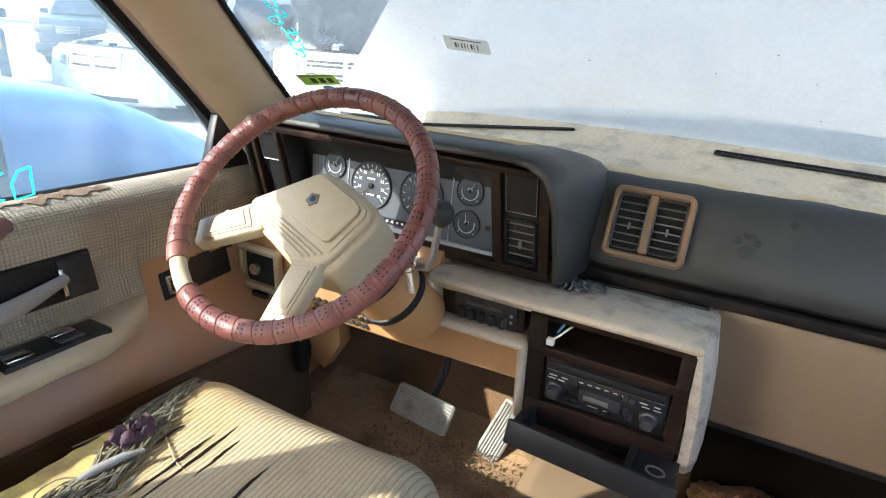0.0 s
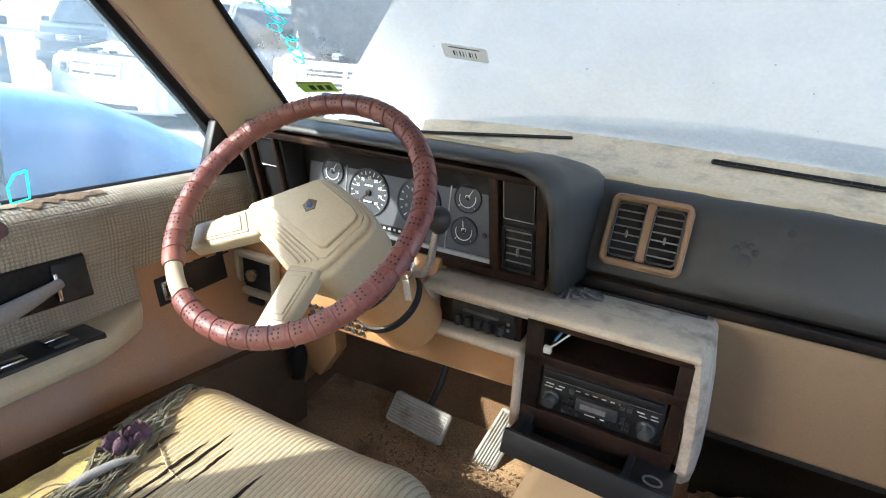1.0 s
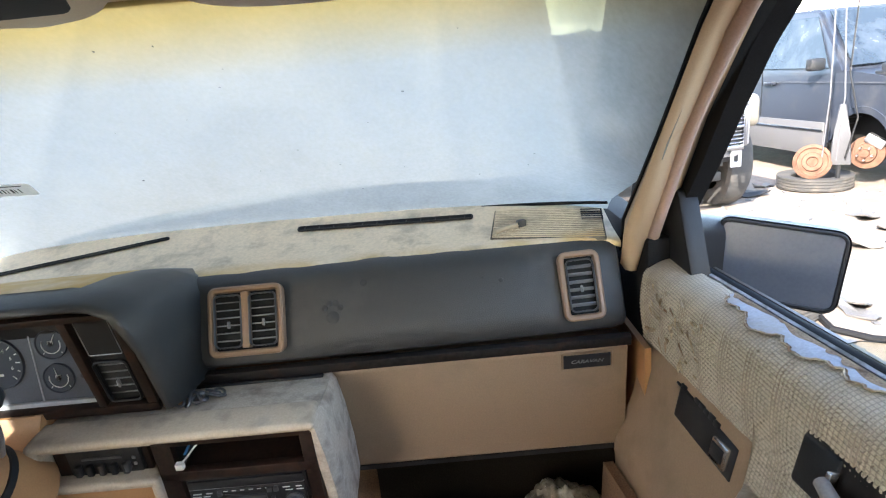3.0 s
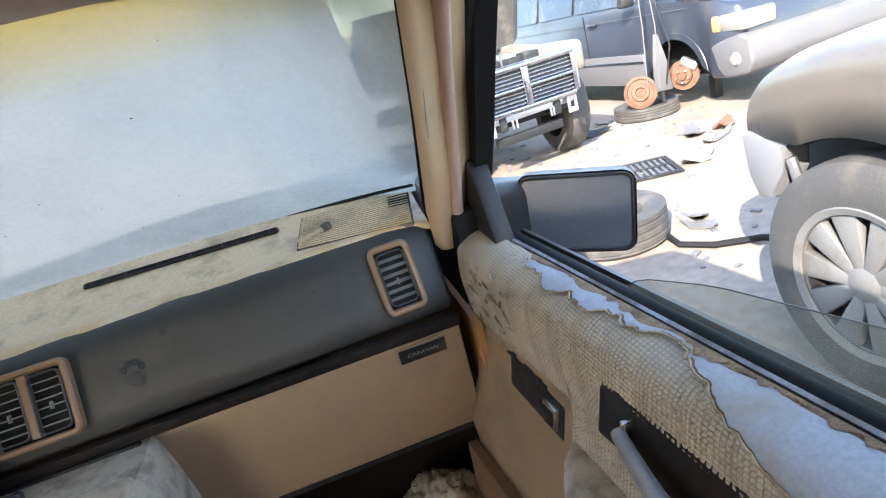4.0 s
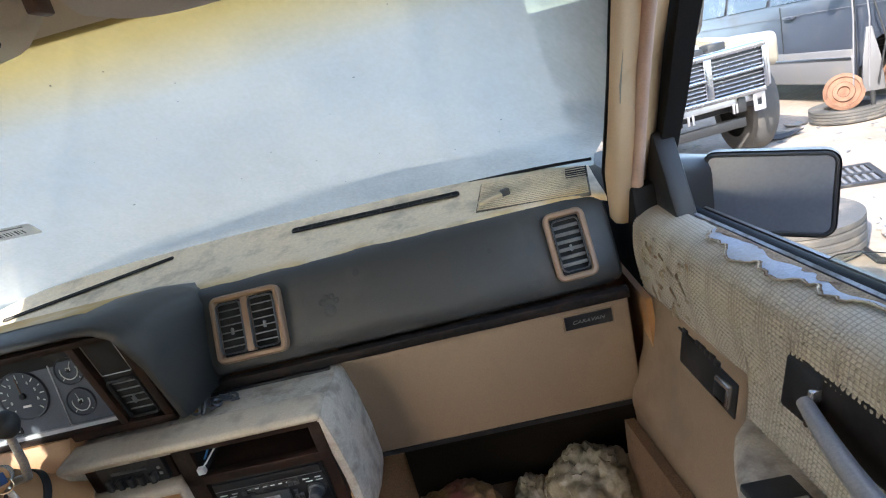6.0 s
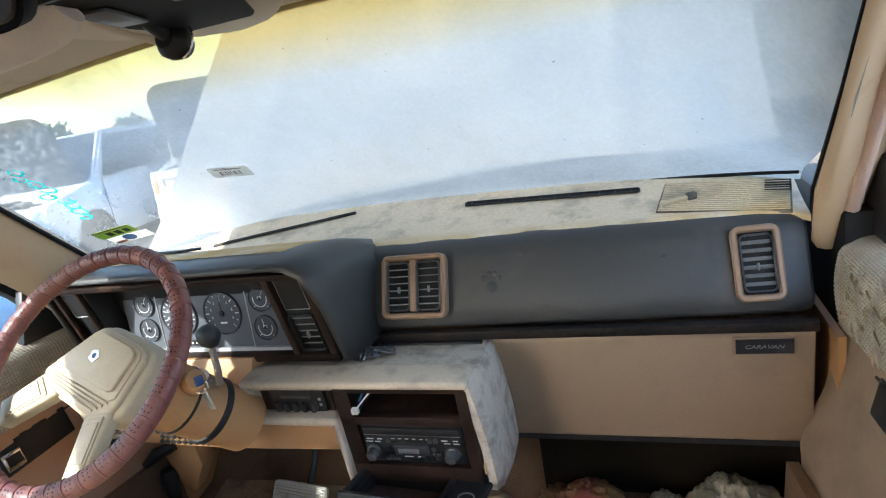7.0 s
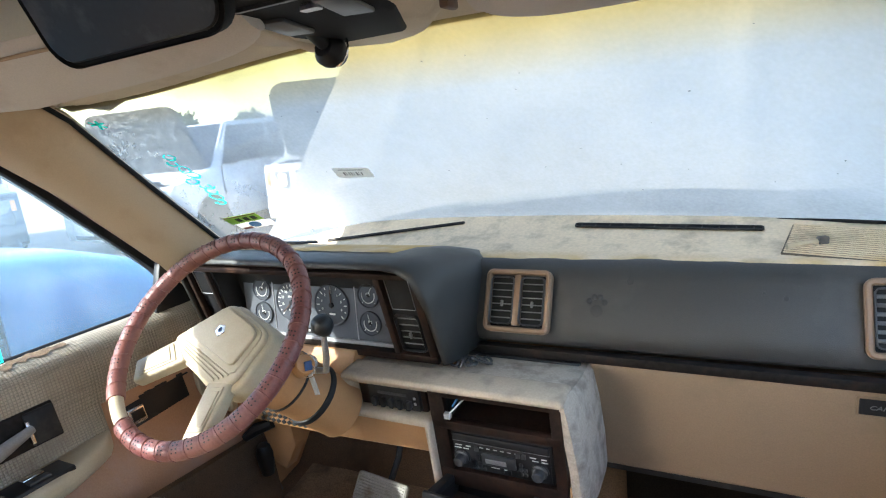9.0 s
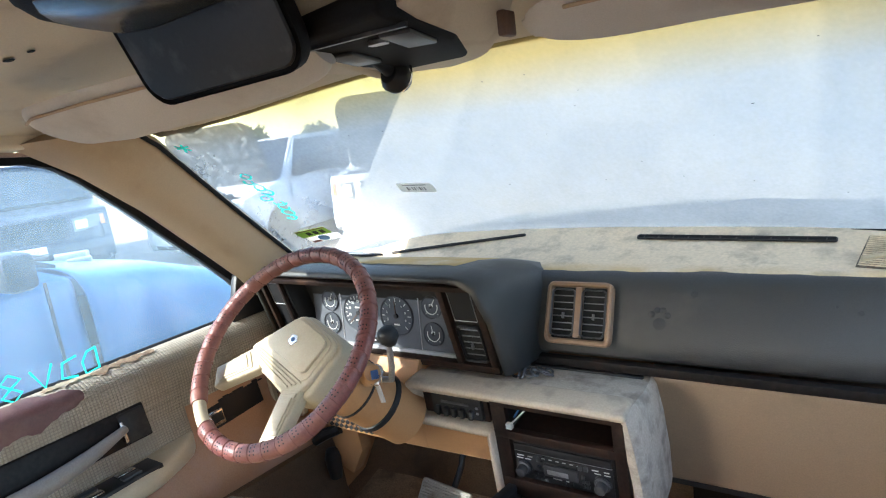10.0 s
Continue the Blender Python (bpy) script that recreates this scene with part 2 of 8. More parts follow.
def ring(loops):
    """A closed skin through loops of as many 3D points each; the last is joined to the first."""
    bm = bmesh.new()
    vs = [[bm.verts.new(p) for p in lp] for lp in loops]
    k = len(loops[0])
    for a, b in zip(vs, vs[1:] + vs[:1]):
        for i in range(k):
            bm.faces.new((a[i], a[(i + 1) % k], b[(i + 1) % k], b[i]))
    return bm


def skin(loops, cap=True):
    """A skin through loops of as many 3D points each, capped at both ends."""
    bm = bmesh.new()
    vs = [[bm.verts.new(p) for p in lp] for lp in loops]
    k = len(loops[0])
    for a, b in zip(vs, vs[1:]):
        for i in range(k):
            bm.faces.new((a[i], a[(i + 1) % k], b[(i + 1) % k], b[i]))
    if cap:
        bm.faces.new(vs[0][::-1]), bm.faces.new(vs[-1])
    return bm


def bezel(w, h, r, band, depth, lip=0.004):
    """A rounded frame in the xy plane that stands depth proud of z = 0."""
    o = rrect(w, h, r)
    o2 = rrect(w - 2 * lip, h - 2 * lip, max(r - lip, 0.001))
    i2 = rrect(w - 2 * band + 2 * lip, h - 2 * band + 2 * lip, max(r - band + lip, 0.002))
    i = rrect(w - 2 * band, h - 2 * band, max(r - band, 0.0015))
    z = lambda pts, d: [(x, y, d) for x, y in pts]
    return ring([z(o, 0), z(o, depth - lip), z(o2, depth), z(i2, depth), z(i, depth - lip), z(i, 0)])


def slab(w, h, r, depth, bev=0.002, k=5):
    """A rounded plate in the xy plane from z = 0 to depth."""
    z = lambda pts, d: [(x, y, d) for x, y in pts]
    b2 = min(bev, r * 0.9)
    return skin([z(rrect(w, h, r, k), 0), z(rrect(w, h, r, k), depth - bev), z(rrect(w - 2 * b2, h - 2 * b2, r - b2 + 1e-4, k), depth)])


def tube(points, radius, k=8, closed=False, cap=True):
    pts = [Vector(p) for p in points]
    rad = radius if isinstance(radius, (list, tuple)) else [radius] * len(pts)
    loops, up = [], None
    for i, p in enumerate(pts):
        a, b = pts[i - 1] if (i or closed) else p, pts[(i + 1) % len(pts)] if (i + 1 < len(pts) or closed) else p
        d = (b - a).normalized()
        if up is None:
            up = d.orthogonal().normalized()
        up = (up - d * up.dot(d)).normalized()
        side = d.cross(up)
        loops.append([p + rad[i] * (math.cos(2 * math.pi * j / k) * up + math.sin(2 * math.pi * j / k) * side) for j in range(k)])
    return ring(loops) if closed else skin(loops, cap)


def lathe(profile, k=32, m=None):
    """Turns (radius, z) points round the z axis."""
    bm = bmesh.new()
    rows = [[bm.verts.new((r * math.cos(2 * math.pi * j / k), r * math.sin(2 * math.pi * j / k), z)) for j in range(k)] if r > 1e-6 else [bm.verts.new((0, 0, z))] for r, z in profile]
    for a, b in zip(rows, rows[1:]):
        for j in range(k):
            q = [a[j % len(a)], a[(j + 1) % len(a)], b[(j + 1) % len(b)], b[j % len(b)]]
            q = [v for i, v in enumerate(q) if v not in q[:i]]
            if len(q) > 2:
                bm.faces.new(q)
    if m is not None:
        bm.transform(m)
    return bm


def sheet(f, nu, nv, thick=0.0, up=None):
    """The surface f(u, v) for u, v from 0 to 1; with a thickness it is a closed slab towards -up."""
    bm = bmesh.new()
    g = [[bm.verts.new(f(i / nu, j / nv)) for j in range(nv + 1)] for i in range(nu + 1)]
    for i in range(nu):
        for j in range(nv):
            bm.faces.new((g[i][j], g[i + 1][j], g[i + 1][j + 1], g[i][j + 1]))
    if thick:
        d = Vector(up).normalized() * -thick
        h = [[bm.verts.new(g[i][j].co + d) for j in range(nv + 1)] for i in range(nu + 1)]
        for i in range(nu):
            for j in range(nv):
                bm.faces.new((h[i][j], h[i][j + 1], h[i + 1][j + 1], h[i + 1][j]))
        for i in range(nu):
            bm.faces.new((g[i][0], h[i][0], h[i + 1][0], g[i + 1][0]))
            bm.faces.new((g[i][nv], g[i + 1][nv], h[i + 1][nv], h[i][nv]))
        for j in range(nv):
            bm.faces.new((g[0][j], g[0][j + 1], h[0][j + 1], h[0][j]))
            bm.faces.new((g[nu][j], h[nu][j], h[nu][j + 1], g[nu][j + 1]))
    return bm


def face(x, y, z, lean):
    """A frame on a dash face: local x to the right, y up the face, z out of it. lean: degrees by which the face's top lies further ahead."""
    s, c = math.sin(radians(lean)), math.cos(radians(lean))
    return Matrix(((1, 0, 0, x), (0, s, -c, y), (0, c, s, z), (0, 0, 0, 1)))


def lettering(text, size, m, mat, parent, name="lettering", depth=0.0006):
    cu = bpy.data.curves.new(name, "FONT")
    cu.body, cu.size, cu.extrude, cu.align_x, cu.align_y = text, size, depth, "CENTER", "CENTER"
    tmp = bpy.data.objects.new("tmp", cu)
    scene.collection.objects.link(tmp)
    dg = bpy.context.evaluated_depsgraph_get()
    me = bpy.data.meshes.new_from_object(tmp.evaluated_get(dg))
    bpy.data.objects.remove(tmp)
    bpy.data.curves.remove(cu)
    me.materials.clear()
    me.materials.append(mat)
    me.transform(m)
    return part(name, me, mat, parent)


def lerp(a, b, t):
    return a + (b - a) * t


def path_at(points, t):
    """The point at t, from 0 to 1, along a list of points."""
    k = min(int(t * (len(points) - 1)), len(points) - 2)
    f = t * (len(points) - 1) - k
    return Vector(points[k]).lerp(Vector(points[k + 1]), f)


# ---- materials ----
TAN = material("tan_plastic", (0.42, 0.215, 0.092), 0.55, scale=60, vary=0.06, bump=0.15, dirt=(0.29, 0.155, 0.075), dirt_amount=0.35)
FADED_TAN = material("faded_tan_vinyl", (0.38, 0.205, 0.112), 0.5, scale=50, vary=0.08, bump=0.2, dirt=(0.37, 0.235, 0.175), dirt_amount=0.5, dirt_scale=4)
TAN_LIGHT = material("beige_plastic", (0.25, 0.168, 0.102), 0.55, scale=70, vary=0.08, bump=0.15, dirt=(0.20, 0.142, 0.09), dirt_amount=0.35, dirt_scale=5)
CREAM = material("cream_vinyl", (0.44, 0.37, 0.26), 0.5, scale=50, vary=0.05, bump=0.12, dirt=(0.40, 0.325, 0.225), dirt_amount=0.4, dirt_scale=9)
SHELF = material("dusty_beige_shelf", (0.46, 0.39, 0.31), 0.8, scale=40, vary=0.12, bump=0.25, dirt=(0.27, 0.225, 0.18), dirt_amount=0.5, dirt_scale=26)
PAD = material("dusty_black_vinyl", (0.028, 0.0292, 0.0288), 0.45, scale=120, vary=0.18, bump=0.35, dirt=(0.060, 0.057, 0.053), dirt_amount=0.3, dirt_scale=5)
DUST = edge_tint(material("sand_dust_on_vinyl", (0.66, 0.545, 0.40), 0.9, scale=25, vary=0.10, bump=0.25, dirt=(0.40, 0.335, 0.255), dirt_amount=0.42, dirt_scale=14), "Y", 1.012, 1.058, (0.52, 0.34, 0.13))
BLACK = material("black_plastic", (0.014, 0.0145, 0.016), 0.45, scale=80, vary=0.1, bump=0.1, dirt=(0.05, 0.046, 0.042), dirt_amount=0.2, dirt_scale=12, spec=0.3)
RUBBER = material("black_rubber", (0.012, 0.0125, 0.014), 0.75, scale=60, vary=0.15, bump=0.15, spec=0.12)
TYRE = material("tyre_rubber", (0.040, 0.039, 0.038), 0.85, scale=40, vary=0.2, bump=0.3, dirt=(0.085, 0.075, 0.065), dirt_amount=0.4, dirt_scale=6)
WOOD = material("dark_woodgrain_film", (0.015, 0.0085, 0.0065), 0.42, scale=18, vary=0.45, bump=0.1, dirt=(0.042, 0.019, 0.011), dirt_amount=0.42, dirt_scale=24, spec=0.25)
GAUGE = material("gauge_face", (0.088, 0.096, 0.112), 0.5, scale=50, vary=0.08, bump=0.0)
WHITE_MARK = material("white_print", (0.75, 0.75, 0.72), 0.6, vary=0.03, bump=0.0)
CHROME = material("dull_chrome", (0.62, 0.62, 0.63), 0.22, 1.0, scale=60, vary=0.1, bump=0.05)
STEEL = material("worn_steel", (0.42, 0.42, 0.44), 0.4, 0.9, scale=60, vary=0.2, bump=0.15)
BROWN_BEZEL = material("copper_tan_plastic", (0.22, 0.135, 0.08), 0.42, scale=80, vary=0.08, bump=0.1)
# paler towards the left: sunlight on the wheel cover put into the leather colour
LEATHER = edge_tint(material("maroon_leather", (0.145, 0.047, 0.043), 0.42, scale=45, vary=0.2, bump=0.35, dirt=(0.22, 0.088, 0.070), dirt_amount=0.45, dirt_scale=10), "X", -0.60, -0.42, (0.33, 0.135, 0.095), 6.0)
# darker grid: shade in the grooves of the weave put into the colour
CLOTH = patterned("woven_beige_cloth", (0.385, 0.335, 0.262), (0.27, 0.228, 0.176), ((0, 1, 0, 0, 0.0066), (0, 0, 1, 1, 0.0066)), 0.55)
SHRED = material("frayed_cloth", (0.36, 0.29, 0.20), 0.95, scale=90, vary=0.25, bump=0.5, dirt=(0.20, 0.12, 0.07), dirt_amount=0.5, dirt_scale=20)
DIAL = material("dial_face", (0.046, 0.054, 0.068), 0.5, scale=50, vary=0.08, bump=0.0)
OLIVE_THREAD = material("grey_olive_thread", (0.185, 0.165, 0.115), 0.95, scale=90, vary=0.35, bump=0.4, dirt=(0.10, 0.085, 0.065), dirt_amount=0.5, dirt_scale=18)
FOAM = material("bare_pale_foam", (0.30, 0.315, 0.35), 0.95, scale=40, vary=0.1, bump=0.5, dirt=(0.27, 0.24, 0.20), dirt_amount=0.4, dirt_scale=10)
YELLOW_FOAM = material("yellow_seat_foam", (0.62, 0.47, 0.16), 0.95, scale=50, vary=0.15, bump=0.6, dirt=(0.40, 0.28, 0.12), dirt_amount=0.5, dirt_scale=12)
# darker lines: shade between the ribs put into the colour; the yellow is stain
CORD = edge_tint(patterned("ribbed_cream_cloth", (0.46, 0.375, 0.245), (0.29, 0.225, 0.14), ((1.0, 0.06, 0, 0, 0.0082),), 0.42), "X", -0.56, -0.36, (0.46, 0.31, 0.12), 7.0)
CARPET = material("brown_carpet", (0.16, 0.088, 0.044), 1.0, scale=60, vary=0.35, bump=0.9, dirt=(0.10, 0.056, 0.03), dirt_amount=0.5, dirt_scale=8)
DARK_CARPET = material("dark_brown_carpet", (0.095, 0.060, 0.035), 1.0, scale=60, vary=0.35, bump=0.9, dirt=(0.13, 0.083, 0.05), dirt_amount=0.4, dirt_scale=8)
DIRT = material("brown_soil", (0.31, 0.19, 0.10), 1.0, scale=40, vary=0.35, bump=0.8, dirt=(0.16, 0.097, 0.053), dirt_amount=0.5, dirt_scale=10)
LINER = material("beige_headliner", (0.60, 0.53, 0.42), 0.95, scale=80, vary=0.06, bump=0.3, dirt=(0.45, 0.37, 0.28), dirt_amount=0.25, dirt_scale=6)
# lighter and greyer than the headliner: light from the windshield put into the colour
VISOR = material("grey_beige_visor_cloth", (0.62, 0.58, 0.52), 0.95, scale=80, vary=0.05, bump=0.3, dirt=(0.50, 0.45, 0.39), dirt_amount=0.3, dirt_scale=6)
PILLAR = material("beige_pillar_trim", (0.46, 0.335, 0.215), 0.65, scale=70, vary=0.05, bump=0.15, dirt=(0.41, 0.29, 0.185), dirt_amount=0.15, dirt_scale=8)
PINK_TRIM = material("faded_pink_vinyl", (0.42, 0.30, 0.25), 0.7, scale=60, vary=0.08, bump=0.2)
MAROON = material("maroon_vinyl", (0.10, 0.038, 0.035), 0.55, scale=50, vary=0.15, bump=0.2, dirt=(0.16, 0.09, 0.075), dirt_amount=0.3, dirt_scale=10)
HOOD_WHITE = material("chalky_white_paint", (0.30, 0.295, 0.275), 0.4, scale=8, vary=0.05, bump=0.04, dirt=(0.25, 0.24, 0.215), dirt_amount=0.5, dirt_scale=3.2)
CAR_WHITE = material("white_car_paint", (0.58, 0.59, 0.60), 0.3, scale=10, vary=0.03, bump=0.02, dirt=(0.46, 0.45, 0.43), dirt_amount=0.3, coat=0.3)
CAR_SILVER = material("silver_car_paint", (0.27, 0.27, 0.28), 0.45, 0.3, scale=10, vary=0.03, bump=0.02, dirt=(0.20, 0.18, 0.16), dirt_amount=0.4, coat=0.2)
CAR_BLUE = material("blue_car_paint", (0.008, 0.125, 0.31), 0.35, scale=10, vary=0.05, bump=0.02, dirt=(0.02, 0.16, 0.31), dirt_amount=0.4, coat=0.1)
CAR_GREY = material("dark_grey_blue_paint", (0.020, 0.024, 0.034), 0.32, scale=10, vary=0.05, bump=0.02, dirt=(0.042, 0.043, 0.047), dirt_amount=0.3, coat=0.2)
CAR_BEIGE = material("pale_champagne_paint", (0.080, 0.070, 0.060), 0.4, scale=10, vary=0.04, bump=0.02, dirt=(0.10, 0.085, 0.068), dirt_amount=0.3, coat=0.1)
GROUND = material("pale_concrete_yard", (0.205, 0.168, 0.137), 0.95, scale=3, vary=0.18, bump=0.4, dirt=(0.14, 0.112, 0.088), dirt_amount=0.5, dirt_scale=1.1)
RUST = material("rusty_iron", (0.115, 0.058, 0.036), 0.85, scale=40, vary=0.3, bump=0.5, dirt=(0.085, 0.04, 0.025), dirt_amount=0.5, dirt_scale=10)
# leaf green lightened to stand in for the haze over distant trees
LEAF = material("dull_green_leaves", (0.20, 0.24, 0.16), 0.8, scale=10, vary=0.4, bump=0.0)
BARK = material("grey_bark", (0.14, 0.11, 0.08), 0.9, scale=20, vary=0.3, bump=0.6)
DARK_GLASS = material("dark_car_glass", (0.02, 0.028, 0.036), 0.05, scale=5, vary=0.1, bump=0.0, dirt=(0.045, 0.055, 0.066), dirt_amount=0.4)
HEADLAMP = material("clear_headlamp", (0.15, 0.147, 0.143), 0.15, scale=40, vary=0.15, bump=0.2)
GREEN_PAPER = thin_film("green_paper_sticker", (0.30, 0.42, 0.13))
WHITE_PAPER = thin_film("white_paper_label", (0.86, 0.86, 0.83), 0.5)
CYAN_PAINT = thin_film("cyan_paint_marker", (0.06, 0.95, 0.85), 0.8)
WINDSHIELD = dusty_glass("dusty_windshield_glass", (0.270, 0.285, 0.278), (0.315, 0.325, 0.302), 0.54, 0.87, 3.4, band=(1.452, 1.525, (0.36, 0.285, 0.12)), side=(0.40, 0.58, 0.15, -0.62, -0.44, 0.48, (0.37, 0.42, 0.45)))
SIDE_GLASS = dusty_glass("dusty_side_glass", (0.52, 0.58, 0.61), (0.20, 0.30, 0.38), 0.11, 0.40, 4.0)
CLEAN_GLASS = dusty_glass("clean_side_glass", (0.70, 0.70, 0.62), (0.45, 0.43, 0.38), 0.06, 0.22, 5.0)
VANE = material("worn_grey_vane", (0.14, 0.145, 0.15), 0.4, scale=80, vary=0.15, bump=0.05, dirt=(0.20, 0.20, 0.19), dirt_amount=0.3, dirt_scale=30)
THROAT = material("deep_black", (0.004, 0.004, 0.004), 0.8, vary=0.05, bump=0.0)
SMUDGE = material("dull_smudge", (0.022, 0.0245, 0.0255), 0.6, scale=80, vary=0.2, bump=0.1)
SURROUND = material("cream_moulded_plastic", (0.48, 0.39, 0.29), 0.7, scale=40, vary=0.08, bump=0.2, dirt=(0.33, 0.27, 0.21), dirt_amount=0.35, dirt_scale=16)
CHIPS = material("dry_brown_chips", (0.13, 0.08, 0.042), 0.95, scale=60, vary=0.4, bump=0.3)
# grey-blue puts the shaded, sky-lit look of the cowl into its paint
COWL = material("grey_blue_cowl_shade", (0.10, 0.124, 0.122), 0.3, scale=12, vary=0.2, bump=0.05, dirt=(0.19, 0.215, 0.21), dirt_amount=0.45, dirt_scale=7, coat=0.3)

# ---- the cabin's shell ----
def ws(x, z):
    """How far ahead the windshield lies."""
    bend = 1.5 if x < 0 else 0.3 + 1.2 * min(1.0, max(0.0, (z - 1.16) / 0.12))
    return 1.215 - 0.08 * x * x - bend * x ** 6 - 1.28 * (z - 1.16)


def left_x(y, z):
    return -(0.772 + 0.25 * (z - 0.85))


def right_x(y, z):
    return 0.762 + 0.22 * (z - 0.87) - 0.087 * (y - 0.76)


WS_HALF, WS_LOW = 0.755, 1.135


def ws_top(x):
    return 1.547 - 0.052 * (abs(x) / 0.68) ** 2.4


def ws_point(u, v, out=0.0):
    z = lerp(WS_LOW, ws_top(lerp(-0.7, 0.7, u)), v)
    x = lerp(-WS_HALF, 0.722, u) * lerp(1.01, 0.965, v)
    return (x, ws(x, z) + out, z)


windshield = part("window_1", sheet(lambda u, v: ws_point(u, v), 40, 24), WINDSHIELD)
windshield.visible_shadow = False
tagged(windshield, "raked windshield glass filmed with dust, yellowed band along the top", "windshield", kind="structure")

floor_top = [(-2.9, 0.42), (1.00, 0.42), (1.10, 0.44), (1.36, 0.74), (1.36, 1.10)]
bm = prism(floor_top + [(1.40, 1.10), (1.40, 0.70), (1.12, 0.38), (-2.9, 0.38)], -0.84, 0.86)
tagged(part("floor", bm, CARPET), "worn brown carpet floor covered with dirt", "floor", kind="structure")

def roof_z(x, y):
    return 1.605 - 0.075 * (abs(x) / 0.7) ** 2.6 - 0.10 * max(0.0, (y - 0.30) / 0.55) ** 2

bm = sheet(lambda u, v: (lerp(-0.76, 0.76, u), lerp(-2.9, 0.60, v), roof_z(lerp(-0.76, 0.76, u), lerp(-2.9, 0.60, v))), 28, 60, 0.03, (0, 0, -1))
tagged(part("ceiling", bm, LINER), "stained beige headliner with small holes", "ceiling", kind="structure")
bm = sheet(lambda u, v: (lerp(-0.69, 0.69, u), lerp(0.585, ws(lerp(-0.69, 0.69, u), ws_top(lerp(-0.69, 0.69, u))) + 0.02, v), lerp(roof_z(lerp(-0.69, 0.69, u), 0.6) - 0.002, ws_top(lerp(-0.69, 0.69, u)) - 0.004, v)), 28, 6, 0.04, (0, 0, -1))
tagged(part("trim_header", bm, LINER), "faded tan trim strip above the windshield", "header trim", kind="structure")

# unseen rear of the body, closed to hold light back; one open gap each side behind the front doors
for s, nm in ((-1, "wall_left"), (1, "wall_right")):
    bm = box(s * 0.80, s * 0.88, -2.9, -0.02, 0.38, 1.02)
    put(bm, box(s * 0.74, s * 0.83, -0.32, -0.22, 1.02, 1.56))
    put(bm, box(s * 0.74, s * 0.83, -2.9, -1.75, 1.02, 1.56))
    put(bm, box(s * 0.72, s * 0.80, -2.9, -0.02, 1.48, 1.60))
    tagged(part(nm, bm, PILLAR), "unseen beige side closing off light behind the front doors", "side wall", kind="structure")
bm = box(-0.84, 0.84, -2.98, -2.90, 0.38, 1.62)
tagged(part("wall_rear", bm, PILLAR), "unseen beige rear end closing off light from behind", "rear wall", kind="structure")
# front edge overhangs the glass so that the sun misses the dash top
bm = sheet(lambda u, v: (lerp(-0.86, 0.86, u), lerp(-3.0, 0.80, v), roof_z(lerp(-0.76, 0.76, u), lerp(-3.0, 0.58, v)) + 0.045 - 0.02 * v), 24, 30, 0.012, (0, 0, 1))
tagged(part("roof", bm, CAR_BEIGE), "pale painted roof panel, run on past the glass to shade the dash", "roof", kind="structure")

for s, nm in ((-1, "trim_rail_left"), (1, "trim_rail_right")):
    tagged(part(nm, box(s * 0.738, s * 0.815, -0.02, 0.545, 1.492, 1.60, 0.012, 3), LINER), "beige trim rail above the door", "roof rail", kind="structure")

# front pillars
def pillar(s, glass_edge, door_edge, name, label):
    loops = []
    for i in range(17):
        t = i / 16
        a, b = path_at(glass_edge, t), path_at(door_edge, t)
        m = a.lerp(b, 0.5) + Vector((-s * 0.020, -0.018, -0.012))
        o = Vector((s * 0.045, 0.03, 0.02))
        loops.append([a, a.lerp(m, 0.6) + Vector((-s * 0.008, -0.006, 0)), m, b.lerp(m, 0.6) + Vector((-s * 0.004, -0.006, 0)), b, b + o, a + o * 0.8])
    return tagged(part(name, skin(loops), PILLAR, sharp=50), label, "pillar trim", kind="structure")


pillar(-1, [(-0.665, 0.50, 1.53), (-0.668, 0.585, 1.472), (-0.685, 0.74, 1.322), (-0.705, 0.93, 1.145), (-0.72, 1.0, 1.08)],
       [(-0.762, 0.36, 1.50), (-0.764, 0.47, 1.432), (-0.764, 0.60, 1.325), (-0.775, 0.78, 1.145), (-0.785, 0.86, 1.05)],
       "trim_pillar_left", "plain tan pillar trim beside the windshield")
pillar(1, [(0.672, 0.50, 1.53), (0.686, 0.62, 1.455), (0.700, 0.78, 1.325), (0.714, 0.99, 1.155), (0.725, 1.05, 1.08)],
       [(0.717, 0.54, 1.515), (0.732, 0.66, 1.445), (0.751, 0.825, 1.315), (0.763, 0.99, 1.13), (0.769, 1.06, 1.03)],
       "trim_pillar_right", "plain beige pillar trim with a faded pink edge")

# black seals along the glass
for s, pts, nm in ((-1, [(-0.665, 0.50, 1.53), (-0.668, 0.585, 1.472), (-0.685, 0.74, 1.322), (-0.705, 0.93, 1.145), (-0.72, 1.0, 1.08)], "trim_seal_left"), (1, [(0.672, 0.50, 1.53), (0.686, 0.62, 1.455), (0.700, 0.78, 1.325), (0.714, 0.99, 1.155), (0.725, 1.05, 1.08)], "trim_seal_right")):
    tagged(part(nm, tube([(x - s * 0.003, y, z) for x, y, z in pts], 0.005 if s < 0 else 0.003, 8), RUBBER), "thin black rubber seal along the windshield edge", "glass seal", kind="structure")

# black blocks added to close the gap between dash ends and doors, as dark as the gap's shade
tagged(part("trim_gap_right", box(0.752, 0.815, 0.985, 1.40, 0.40, 1.115, 0.008), RUBBER), "black block for the dark gap and pillar end beside the dash", "hinge post", kind="structure")
tagged(part("trim_gap_left", box(-0.835, -0.788, 0.935, 1.40, 0.40, 1.08, 0.008), RUBBER), "black block for the dark gap and pillar end beside the dash", "hinge post", kind="structure")

